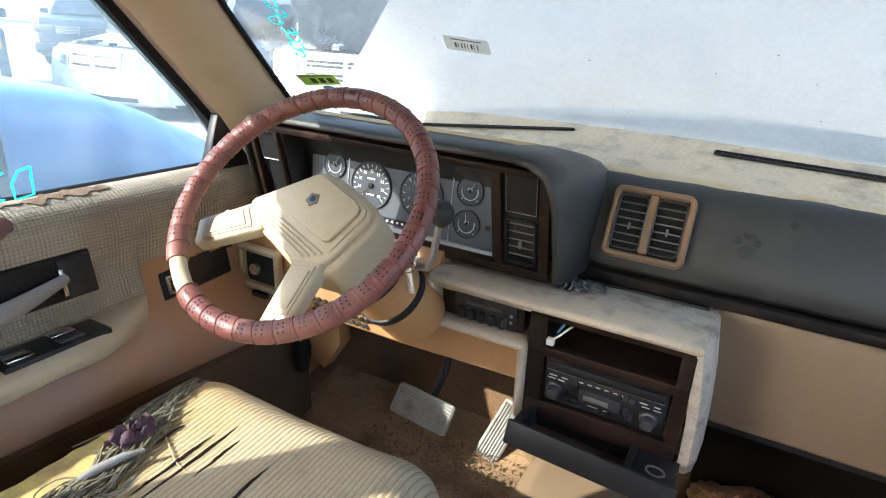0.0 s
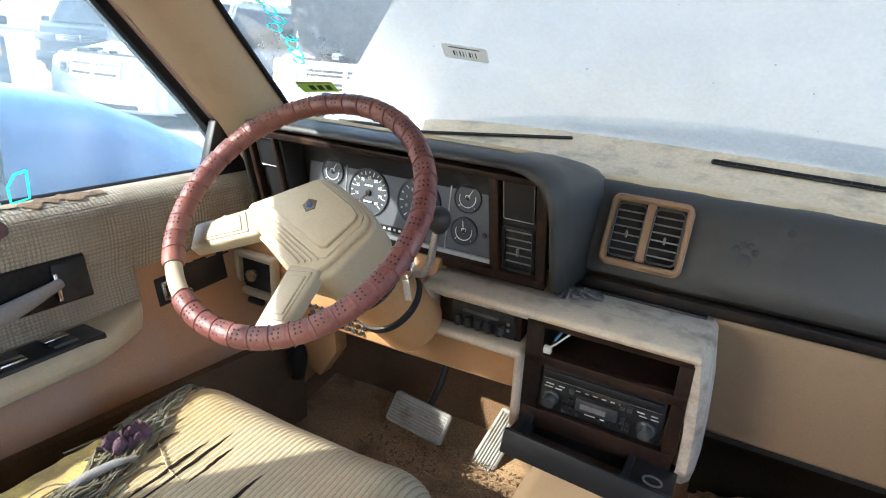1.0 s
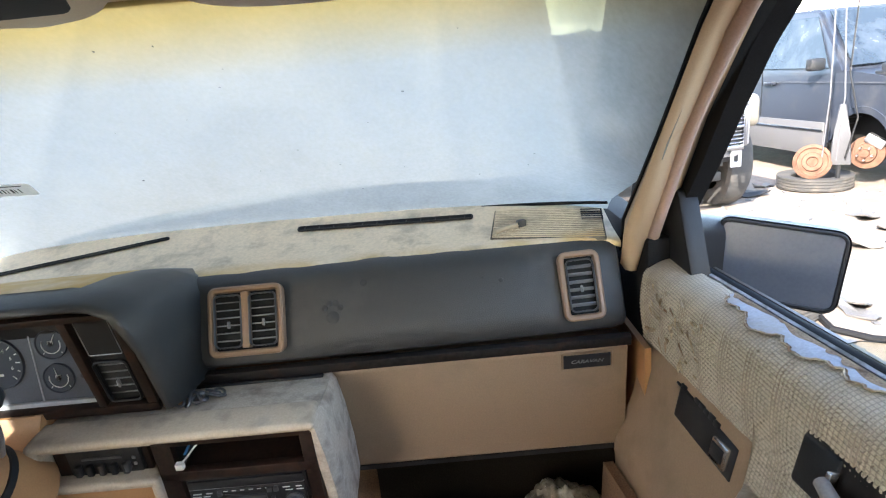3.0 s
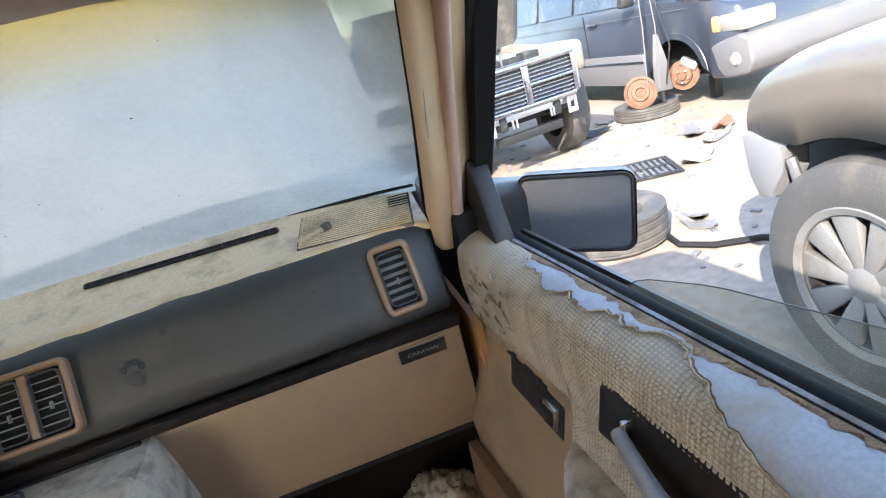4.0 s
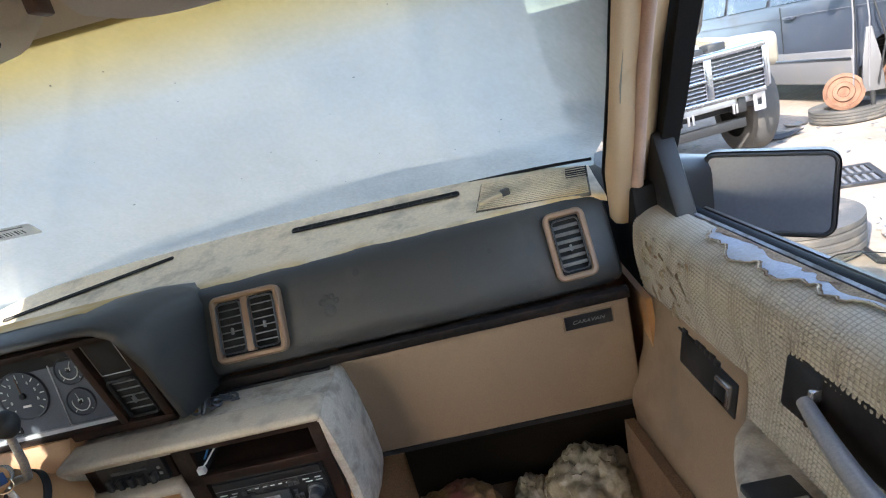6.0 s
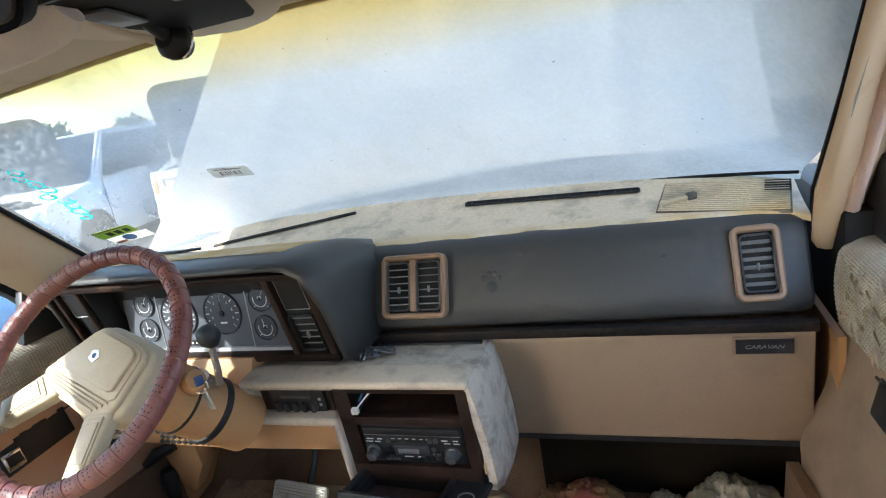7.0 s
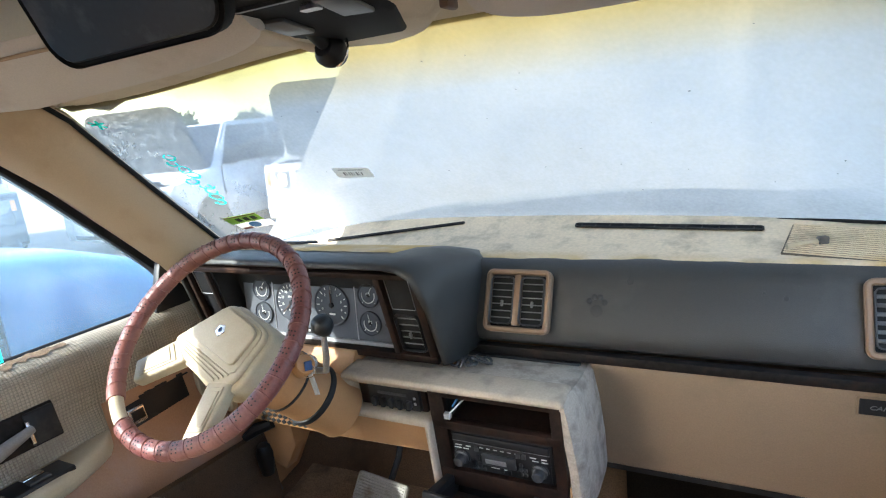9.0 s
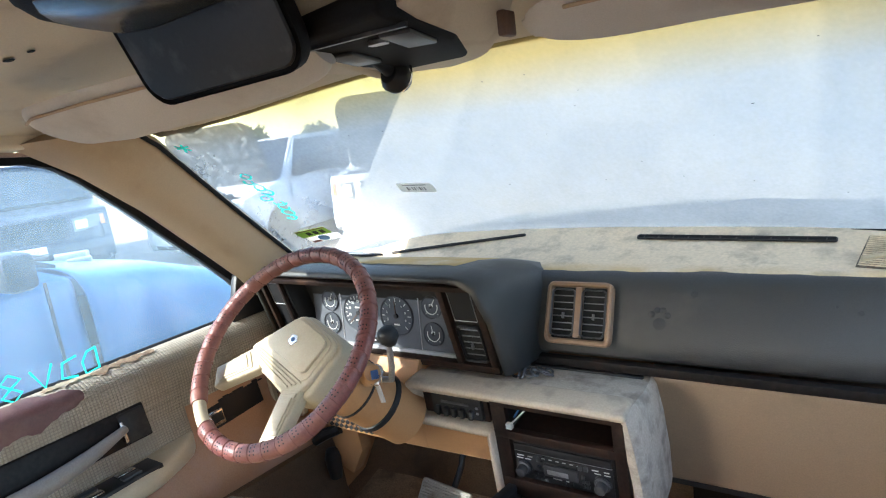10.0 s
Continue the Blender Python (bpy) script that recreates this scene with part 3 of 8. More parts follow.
# ---- dashboard ----
dash = thing("dashboard", "dusty black padded dashboard with tan lower panels and woodgrain trim", "dashboard", (0, 1.0, 0.7))
DASH_L, DASH_R = -0.765, 0.712


DARK_STRIP = material("black_woodgrain_film", (0.010, 0.008, 0.0075), 0.5, scale=18, vary=0.4, bump=0.1, dirt=(0.030, 0.018, 0.013), dirt_amount=0.3, dirt_scale=26, spec=0.2)
# upper pad: a profile in y and z, run along x, its right end rounded off
prof = [(0.980, 0.955), (0.958, 0.957), (0.946, 0.966), (0.942, 0.982), (0.947, 1.006), (0.960, 1.036), (0.982, 1.082), (0.993, 1.102), (1.004, 1.112), (1.022, 1.1175), (1.10, 1.118), (1.24, 1.118)]
loops = []
for x, sh in [(-0.60, 0.0), (-0.40, 0.0), (-0.05, 0.0), (0.1, 0.0), (0.3, 0.002), (0.5, 0.006), (0.64, 0.012), (0.685, 0.016), (0.704, 0.024), (0.712, 0.040)]:
    end = 0.0 if x < 0.68 else (0.004 if x < 0.69 else (0.010 if x < 0.71 else 0.022))
    loops.append([(x, y + sh, z - (end if z > 1.0 else 0)) for y, z in prof] + [(x, 1.27, 1.12), (x, 1.27, 0.957)])
part("upper_pad", skin(loops), PAD, dash, "dusty black vinyl pad")
def dash_z(y):
    """Height of the dusty top behind the pad's edge."""
    return 1.1195 + 0.0345 * (max(0.0, y - 1.018) / 0.157) ** 1.6


def dash_top(u, v):
    x = lerp(-0.71, 0.716, u)
    y0 = 1.0135 + 0.012 * max(0.0, x) ** 0.8 + 0.0015 * noise.noise((u * 30, 3, 1))
    y = lerp(y0, max(y0 + 0.05, ws(x, 1.15) - 0.004), v)
    return (x, y, dash_z(y - 0.012 * max(0.0, x) ** 0.8) - 0.0045 * max(0.0, 1 - v * 14) ** 2 + 0.0012 * noise.noise((u * 14, v * 4, 2)) - 0.012 * max(0.0, (x - 0.66) / 0.056) ** 2 * (1 - v))
part("dash_top", sheet(dash_top, 120, 44, 0.010, (0, 0, 1)), DUST, dash, "dash top under a layer of pale sand dust")
part("wood_strip", prism([(0.938, 0.936), (0.936, 0.954), (0.95, 0.957), (0.99, 0.936)], -0.62, 0.708, bevel=0.002), DARK_STRIP, dash, "near-black woodgrain strip")
part("glove_panel", prism([(0.958, 0.922), (0.964, 0.930), (1.03, 0.930), (1.06, 0.70), (1.00, 0.695), (0.985, 0.705)], 0.150, 0.708, bevel=0.005, seg=3), TAN_LIGHT, dash, "plain beige lower panel")
part("lower_edge", prism([(0.990, 0.690), (0.990, 0.700), (1.10, 0.700), (1.10, 0.690)], 0.165, 0.70), BLACK, dash)
# near-black sheet added in place of the shade under the dash
part("footwell_shade_sheet", prism([(1.00, 0.700), (1.10, 0.700), (1.30, 0.70), (1.30, 0.62), (1.15, 0.47), (1.12, 0.47), (1.12, 0.64)], 0.190, 0.735), material("underdash_shade_black", (0.013, 0.010, 0.007), 1.0, spec=0.05, scale=50, vary=0.3, bump=0.5), dash, "near-black sheet for the shade under the dash")
# knee panel, slightly bowed
loops = []
for i in range(13):
    u = i / 12
    x = lerp(DASH_L, -0.294, u)
    b = 0.012 * math.sin(math.pi * min(1.0, u * 0.75))
    loops.append([(x, 0.850 - b, 0.955), (x, 0.834 - b, 0.93), (x, 0.829 - b, 0.86), (x, 0.832 - b, 0.79), (x, 0.838 - b, 0.756), (x, 0.852 - b, 0.745), (x, 0.96, 0.775), (x, 0.96, 0.955)])
knee = part("knee_panel", skin(loops), TAN, dash, "tan plastic knee panel")
loops = []
for i in range(7):
    x = lerp(-0.2945, -0.10, i / 6)
    b = 0.008 * (1 - i / 6)
    loops.append([(x, 0.829 - b, 0.845), (x, 0.832 - b, 0.79), (x, 0.838 - b, 0.756), (x, 0.852 - b, 0.745), (x, 0.96, 0.775), (x, 0.96, 0.845)])
part("knee_panel_end", skin(loops), TAN, dash)
part("cluster_base", box(-0.73, -0.085, 0.885, 0.965, 0.922, 0.950, 0.003), TAN, dash)
# a diamond grille in the knee panel
KG = face(-0.51, 0.8185, 0.782, -6)
bm = bmesh.new()
for i in range(9):
    for j in range(3):
        put(bm, slab(0.011, 0.010, 0.002, 0.003), KG @ Matrix.Translation(((i - 4) * 0.016 + (0.008 if j % 2 else 0), (j - 1) * 0.0135, 0.0)) @ Matrix.Rotation(radians(35), 4, "Z"))
part("speaker_slot_field", bm, BLACK, knee, "rows of dark diamond holes")

# instrument hood
loops = []
for y, zt, x0, x1, lo in ((0.790, 1.146, -0.728, -0.094, 0.055), (0.797, 1.154, -0.732, -0.087, 0.05), (0.86, 1.155, -0.735, -0.080, 0.0), (0.93, 1.150, -0.735, -0.070, 0.0), (1.00, 1.136, -0.735, -0.058, 0.0), (1.05, 1.120, -0.735, -0.045, 0.0)):
    loops.append([(x0, y + lo, 0.948), (x0, y + lo * 0.25, zt - 0.055), (x0 + 0.006, y, zt - 0.022), (x0 + 0.022, y, zt - 0.006), (x0 + 0.05, y, zt), (x1 - 0.075, y, zt), (x1 - 0.045, y, zt - 0.004), (x1 - 0.018, y, zt - 0.018), (x1 - 0.004, y, zt - 0.045), (x1, y + lo * 0.3, zt - 0.08), (x1 + 0.004, y + lo, 0.948)])
bm = bmesh.new()
vs = [[bm.verts.new(p) for p in lp] for lp in loops]
for a, b in zip(vs, vs[1:]):
    for i in range(10):
        bm.faces.new((a[i], a[i + 1], b[i + 1], b[i]))
hood_skin = part("cluster_hood", bm, PAD, dash, "smooth black instrument hood", sharp=60)
sol = hood_skin.modifiers.new("thickness", "SOLIDIFY")
sol.thickness, sol.offset = 0.007, 1.0

def hood_top(u, v):
    y = lerp(0.862 + 0.006 * noise.noise((u * 20, 2, 5)), 1.05, v)
    x = lerp(-0.672, lerp(-0.165, -0.125, v), u)
    z = lerp(1.155, 1.150, (y - 0.86) / 0.07) if y < 0.93 else (lerp(1.150, 1.136, (y - 0.93) / 0.07) if y < 1.0 else lerp(1.136, 1.120, (y - 1.0) / 0.05))
    return (x, y, z + 0.0082 - 0.006 * max(0.0, (u - 0.93) / 0.07) ** 2)
part("hood_dust", sheet(hood_top, 60, 24), DUST, dash, "sand dust on the instrument hood")

# cluster face: a woodgrain frame with three bays
CL = face(-0.405, 0.823, 1.050, -15.8)
def cl(x0, x1, y0, y1, z0, z1, b=0.0015):
    return put(bmesh.new(), box(x0, x1, y0, y1, z0, z1, b), CL)
for nm, x0, x1, y0, y1 in (("top_rail", -0.315, 0.305, 0.080, 0.092), ("bottom_rail", -0.315, 0.305, -0.112, -0.094), ("left_post", -0.315, -0.305, -0.094, 0.083), ("inner_post", -0.252, -0.243, -0.094, 0.083), ("bay_post", 0.208, 0.222, -0.094, 0.083), ("end_post", 0.288, 0.305, -0.094, 0.083)):
    part(nm, cl(x0, x1, y0, y1, -0.012, 0.004, 0.002), WOOD, dash, "dark woodgrain trim")
part("bay_back", cl(-0.315, 0.285, -0.105, 0.076, -0.075, -0.060), BLACK, dash)
part("bay_ceiling", cl(-0.243, 0.208, 0.075, 0.083, -0.075, -0.006), BLACK, dash)
part("bay_side", cl(0.200, 0.208, -0.094, 0.083, -0.075, -0.006), BLACK, dash)
part("bay_side", cl(-0.243, -0.235, -0.094, 0.083, -0.075, -0.006), BLACK, dash)
# blank switch plates
for cx, cy, w, h in ((0.254, 0.043, 0.056, 0.072), (-0.279, 0.045, 0.044, 0.062)):
    pl = part("blank_plate", put(bmesh.new(), slab(w, h, 0.003, 0.006), CL @ Matrix.Translation((cx, cy, -0.012))), BLACK, dash)
    part("outline", put(bmesh.new(), bezel(w - 0.002, h - 0.002, 0.003, 0.0012, 0.0012, 0.0003), CL @ Matrix.Translation((cx, cy, -0.006))), STEEL, pl, "thin bright outline")
part("bay_plate", cl(0.222, 0.288, -0.094, 0.083, -0.020, -0.010), BLACK, dash)
part("bay_plate", cl(-0.305, -0.252, -0.094, 0.083, -0.020, -0.010), BLACK, dash)


def slatted(M, w, h, n, parent, turn=0.0, colour=None):
    """An air outlet: dark throat, frame, slats and the tab that turns them."""
    o = part("outlet", put(bmesh.new(), bezel(w, h, 0.010, 0.0035, 0.006, 0.0012), M), colour or BLACK, parent)
    part("throat", put(bmesh.new(), slab(w - 0.004, h - 0.004, 0.008, 0.002, 0.0005), M @ Matrix.Translation((0, 0, -0.0205))), THROAT, o)
    for i in range(n):
        y = (i + 0.5) / n * (h - 0.012) - (h - 0.012) / 2
        part("slat", put(bmesh.new(), box(-w / 2 + 0.004, w / 2 - 0.004, -0.0012, 0.0012, -0.004, 0.004, 0.0006, 1), M @ Matrix.Translation((0, y, -0.006)) @ Matrix.Rotation(radians(-14 + turn), 4, "X")), colour or VANE, o)
    part("tab", put(bmesh.new(), box(-0.002, 0.002, -0.007, 0.007, 0.0, 0.007, 0.001, 1), M @ Matrix.Translation((0, -0.004, 0.0))), colour or VANE, o)
    return o


SLAT = material("worn_dark_grey_plastic", (0.038, 0.040, 0.044), 0.4, scale=80, vary=0.15, bump=0.05, dirt=(0.09, 0.085, 0.08), dirt_amount=0.35, dirt_scale=30)
slatted(CL @ Matrix.Translation((0.254, -0.046, -0.006)), 0.056, 0.088, 5, dash, 0)


def vent(M, w, h, cells, label, tilt=6):
    v = part("vent", put(bmesh.new(), bezel(w, h, 0.015, 0.011, 0.018, 0.003), M), BROWN_BEZEL, dash, label)
    part("backing", put(bmesh.new(), slab(w - 0.01, h - 0.01, 0.01, 0.002, 0.0005), M @ Matrix.Translation((0, 0, 0.002))), THROAT, v)
    cw = (w - 0.024 - 0.010 * (cells - 1)) / cells
    for i in range(cells):
        cx = (i - (cells - 1) / 2) * (cw + 0.012)
        L = M @ Matrix.Translation((cx, 0, 0.0125))
        part("outlet_frame", put(bmesh.new(), bezel(cw, h - 0.030, 0.010, 0.0026, 0.007, 0.001), L), SLAT, v)
        for j in range(6):
            y = (j - 2.5) * (h - 0.040) / 6.2
            part("slat", put(bmesh.new(), box(-cw / 2 + 0.003, cw / 2 - 0.003, -0.0011, 0.0011, -0.004, 0.004, 0.0006, 1), L @ Matrix.Translation((0, y, -0.003)) @ Matrix.Rotation(radians(tilt), 4, "X")), VANE, v)
        part("tab", put(bmesh.new(), box(-0.0018, 0.0018, -0.006, 0.006, -0.004, 0.004, 0.001, 1), L @ Matrix.Translation((0, -0.006, 0.0))), VANE, v)
    for i in range(cells - 1):
        part("divider", put(bmesh.new(), box(-0.007, 0.007, -(h / 2 - 0.014), h / 2 - 0.011, 0.002, 0.017, 0.002, 2), M @ Matrix.Translation(((i - (cells - 2) / 2) * (cw + 0.012), 0, 0))), BROWN_BEZEL, v)


vent(face(0.0305, 0.961, 1.042, 25.0), 0.134, 0.124, 2, "copper-tan framed double air vent")
vent(face(0.628, 0.976, 1.043, 22.0) @ Matrix.Rotation(radians(1.5), 4, "Z"), 0.074, 0.124, 1, "copper-tan framed single air vent", -42)

# instruments
GP = face(-0.405, 0.880, 1.036, 4.0)
gauges = part("gauge_panel", put(bmesh.new(), slab(0.44, 0.165, 0.008, 0.006), GP), GAUGE, dash, "blue-grey gauge panel")
def dial(x, y, r, name, needle, ticks, label=""):
    M = GP @ Matrix.Translation((x, y, 0.006))
    d = part(name, put(bmesh.new(), lathe([(0, 0.002), (r * 0.97, 0.002), (r, 0.004), (r * 1.03, 0.0045), (r * 1.06, 0.0)], 40), M), DIAL, gauges, label)
    for i in range(ticks):
        a = radians(225 - 270 * i / (ticks - 1))
        ln = 0.18 if i % 2 == 0 else 0.10
        part("tick", put(bmesh.new(), box(r * (0.92 - ln), r * 0.92, -r * 0.018, r * 0.018, 0, 0.0006), M @ Matrix.Rotation(a, 4, "Z") @ Matrix.Translation((0, 0, 0.0022))), WHITE_MARK, d)
    part("needle", put(bmesh.new(), box(-r * 0.15, r * 0.78, -r * 0.02, r * 0.02, 0, 0.0008), M @ Matrix.Rotation(radians(needle), 4, "Z") @ Matrix.Translation((0, 0, 0.004))), RUST if r > 0.03 else WHITE_MARK, d)
    part("needle_cap", put(bmesh.new(), lathe([(0, 0.007), (r * 0.12, 0.006), (r * 0.13, 0.002)], 16), M), BLACK, d)
    return d, M


sp, SM = dial(-0.072, 0.004, 0.044, "speedometer", 222, 19, "round speedometer with white numbers")
for i, txt in enumerate(("5", "15", "25", "35", "45", "55", "65", "75", "85")):
    a = radians(225 - 270 * i / 8)
    lettering(txt, 0.0085, SM @ Matrix.Translation((0.0275 * math.cos(a), 0.0275 * math.sin(a), 0.0022)), WHITE_MARK, sp, "number")
for dy in (0.013, -0.018):
    c = part("counter", put(bmesh.new(), box(-0.011, 0.011, -0.003, 0.003, 0, 0.001), SM @ Matrix.Translation((0, dy, 0.002))), BLACK, sp)
    for k in range(5):
        part("digit_bar", put(bmesh.new(), box(-0.0012, 0.0012, -0.002, 0.002, 0, 0.0004), SM @ Matrix.Translation((-0.008 + k * 0.004, dy, 0.003))), WHITE_MARK, c)
tc_, TM = dial(0.040, 0.004, 0.044, "tachometer", 92, 13, "round engine speed dial")
for i in range(7):
    a = radians(200 - 220 * i / 6)
    lettering(str(i), 0.008, TM @ Matrix.Translation((0.027 * math.cos(a), 0.027 * math.sin(a), 0.0022)), WHITE_MARK, tc_, "number")
part("icon_bar", put(bmesh.new(), box(-0.008, 0.008, -0.002, 0.002, 0, 0.0006), TM @ Matrix.Translation((0, -0.02, 0.002))), WHITE_MARK, tc_)
for gx, gy in ((-0.160, 0.030), (-0.160, -0.026), (0.138, 0.030), (0.138, -0.030)):
    g, M = dial(gx, gy, 0.025, "small_gauge", 60 if gy > 0 else 100, 2)
    arc = [(0.016 * math.cos(radians(a)), 0.016 * math.sin(radians(a)), 0.003) for a in range(-200, 21, 20)]
    part("scale_arc", put(bmesh.new(), tube(arc, 0.0009, 5), M), WHITE_MARK, g)
    part("symbol", put(bmesh.new(), bezel(0.009, 0.006, 0.001, 0.001, 0.001, 0.0003), M @ Matrix.Translation((0, 0.003, 0.003))), WHITE_MARK, g)
for x in (-0.127, 0.103):
    part("seam", put(bmesh.new(), box(x - 0.0012, x + 0.0012, -0.075, 0.075, 0.006, 0.0075), GP), STEEL, gauges)
part("seam", put(bmesh.new(), box(-0.20, 0.195, 0.066, 0.068, 0.006, 0.0075), GP), STEEL, gauges)
part("chrome_sill", put(bmesh.new(), box(-0.225, 0.205, -0.088, -0.068, 0.006, 0.016, 0.003), GP), material("pale_silver_plastic", (0.42, 0.42, 0.43), 0.35, 0.2, vary=0.08, bump=0.05), gauges, "dull metal strip under the gauges")
ind = part("gear_indicator", put(bmesh.new(), box(-0.062, 0.012, -0.064, -0.052, 0.006, 0.008), GP), BLACK, gauges)
for k in range(6):
    part("letter_bar", put(bmesh.new(), box(-0.055 + k * 0.0115, -0.050 + k * 0.0115, -0.060, -0.056, 0.008, 0.0085), GP), WHITE_MARK, ind)
part("warning_lamp", put(bmesh.new(), lathe([(0, 0.003), (0.004, 0.002), (0.005, 0)], 12), GP @ Matrix.Translation((0.178, -0.03, 0.006))), SLAT, gauges)

# centre stack: shelf, cream surround, woodgrain face
shelf_pts = [(-0.288, 0.800), (-0.296, 0.812), (-0.296, 0.90), (-0.285, 0.972), (0.160, 0.972), (0.166, 0.93), (0.162, 0.815), (0.150, 0.800)]
shelf = part("stack_shelf", prism(shelf_pts, 0.904, 0.929, "z", bevel=0.008, seg=3), SHELF, dash, "shelf thick with grey dust")
SF = face(-0.06, 0.812, 0.82, -6)
def sf(x0, x1, y0, y1, z0, z1, b=0.002, s=2):
    return put(bmesh.new(), box(x0, x1, y0, y1, z0, z1, b, s), SF)
# surround: a bent cream border
for nm, a in (("surround_left", (-0.240, -0.222, 0.010, 0.112)), ("surround_top", (-0.240, 0.222, 0.096, 0.112)), ("surround_bottom", (-0.240, -0.044, 0.012, 0.030)), ("surround_leg", (-0.060, -0.044, -0.130, 0.030))):
    part(nm, sf(*a, -0.05, 0.016, 0.008, 3), SURROUND, dash, "cream moulded surround")
loops = []
for z, y0, x1 in ((0.928, 0.806, 0.162), (0.915, 0.800, 0.170), (0.86, 0.806, 0.178), (0.78, 0.818, 0.184), (0.715, 0.824, 0.186), (0.690, 0.828, 0.182), (0.684, 0.836, 0.176)):
    loops.append([(x1 - 0.026, y0, z), (x1 - 0.010, y0 - 0.002, z), (x1, y0 + 0.012, z), (x1 + 0.004, 0.90, z), (x1, 0.975, z), (x1 - 0.02, 0.975, z)])
part("stack_cheek", skin(loops), SHELF, dash, "smooth pale end of the stack")
part("stack_fascia", sf(-0.217, -0.06, 0.03, 0.094, -0.05, -0.012), WOOD, dash)
for nm, a in (("upper_rail", (-0.045, 0.212, 0.082, 0.100)), ("middle_rail", (-0.045, 0.212, 0.012, 0.030)), ("lower_rail", (-0.045, 0.212, -0.118, -0.080)), ("left_stile", (-0.045, -0.014, -0.080, 0.088)), ("right_stile", (0.193, 0.214, -0.080, 0.088))):
    part(nm, sf(*a, -0.012, 0.004, 0.0015), WOOD, dash, "dark woodgrain trim")
part("cubby_back", sf(-0.045, 0.212, -0.12, 0.10, -0.145, -0.135), BLACK, dash)
part("cubby_lining", sf(-0.014, 0.193, 0.022, 0.026, -0.134, -0.012), WOOD, dash, "dark woodgrain shelf of the cubby")
part("cubby_floor", sf(-0.02, 0.20, 0.016, 0.022, -0.14, -0.006), BLACK, dash)
part("cubby_roof", sf(-0.02, 0.20, 0.076, 0.082, -0.14, -0.006), BLACK, dash)
part("cubby_wall", sf(-0.020, -0.014, 0.02, 0.095, -0.14, -0.006), BLACK, dash)
part("cubby_wall", sf(0.193, 0.199, 0.02, 0.095, -0.14, -0.006), BLACK, dash)
# climate control
cc = part("climate_control", sf(-0.188, -0.070, 0.036, 0.088, -0.014, -0.002), BLACK, dash, "black climate control with sliding keys")
part("orange_lens", sf(-0.212, -0.192, 0.080, 0.087, -0.014, -0.006), material("orange_lens", (0.65, 0.24, 0.03), 0.3, vary=0.05, bump=0.0), cc)
part("slot", sf(-0.165, -0.098, 0.066, 0.072, -0.003, 0.000), SLAT, cc)
for k in range(5):
    part("key", put(bmesh.new(), box(-0.005, 0.005, -0.010, 0.010, 0, 0.010, 0.002), SF @ Matrix.Translation((-0.172 + 0.0195 * k, 0.050, -0.002))), BLACK, cc)
part("slide_knob", sf(-0.094, -0.086, 0.045, 0.060, -0.002, 0.010), SLAT, cc)
for k in range(2):
    part("indicator", sf(-0.083, -0.077, 0.050 + 0.012 * k, 0.056 + 0.012 * k, -0.003, 0.0), STEEL, cc)

# radio
RM = SF @ Matrix.Translation((0.089, -0.034, -0.004))
radio = thing("car_radio", "black cassette radio with two grey knobs in the stack", "radio", tuple(RM.translation))
rb = lambda x0, x1, y0, y1, z0, z1, b=0.001: put(bmesh.new(), box(x0, x1, y0, y1, z0, z1, b), RM)
part("body", rb(-0.100, 0.100, -0.042, 0.042, -0.12, 0.002, 0.002), BLACK, radio)
part("fascia", rb(-0.096, 0.096, -0.038, 0.022, 0.002, 0.005), BLACK, radio)
part("brow", rb(-0.096, 0.096, 0.024, 0.040, 0.002, 0.008, 0.002), BLACK, radio)
part("scale_window", rb(-0.045, 0.045, 0.008, 0.021, 0.005, 0.007), material("smoked_lens", (0.03, 0.03, 0.03), 0.1, vary=0.05, bump=0.0), radio)
part("tape_door", rb(-0.038, 0.030, -0.020, 0.004, 0.005, 0.010, 0.002), SLAT, radio)
for k in range(5):
    part("button", rb(0.036 + 0.0085 * (k % 2), 0.0425 + 0.0085 * (k % 2), -0.030 + 0.010 * (k // 2), -0.0235 + 0.010 * (k // 2), 0.005, 0.009, 0.0008), SLAT, radio)
for k in range(4):
    part("button", rb(-0.060 + 0.0075 * k, -0.0545 + 0.0075 * k, -0.034, -0.029, 0.005, 0.0085, 0.0008), SLAT, radio)
for x0, x1, y in ((-0.094, -0.080, 0.006), (-0.076, -0.064, 0.006), (0.062, 0.074, 0.006), (0.080, 0.092, 0.006), (-0.022, 0.000, -0.0265), (0.004, 0.018, -0.0265)):
    part("print_bar", rb(x0, x1, y, y + 0.0016, 0.005, 0.0056, 0.0), WHITE_MARK, radio)
part("trim_line", rb(-0.096, 0.096, 0.0225, 0.0235, 0.004, 0.0062, 0.0), STEEL, radio)
part("tape_slot", rb(-0.030, 0.012, -0.014, -0.004, 0.010, 0.0115), STEEL, radio)
for x, y in ((-0.047, 0.012), (-0.047, -0.006), (-0.056, -0.020), (-0.044, -0.022), (0.036, 0.013), (0.047, 0.013), (0.036, -0.024), (0.0, -0.028), (0.015, -0.028)):
    part("button", rb(x - 0.004, x + 0.004, y - 0.0045, y + 0.0045, 0.005, 0.010), BLACK if y < 0 else SLAT, radio)
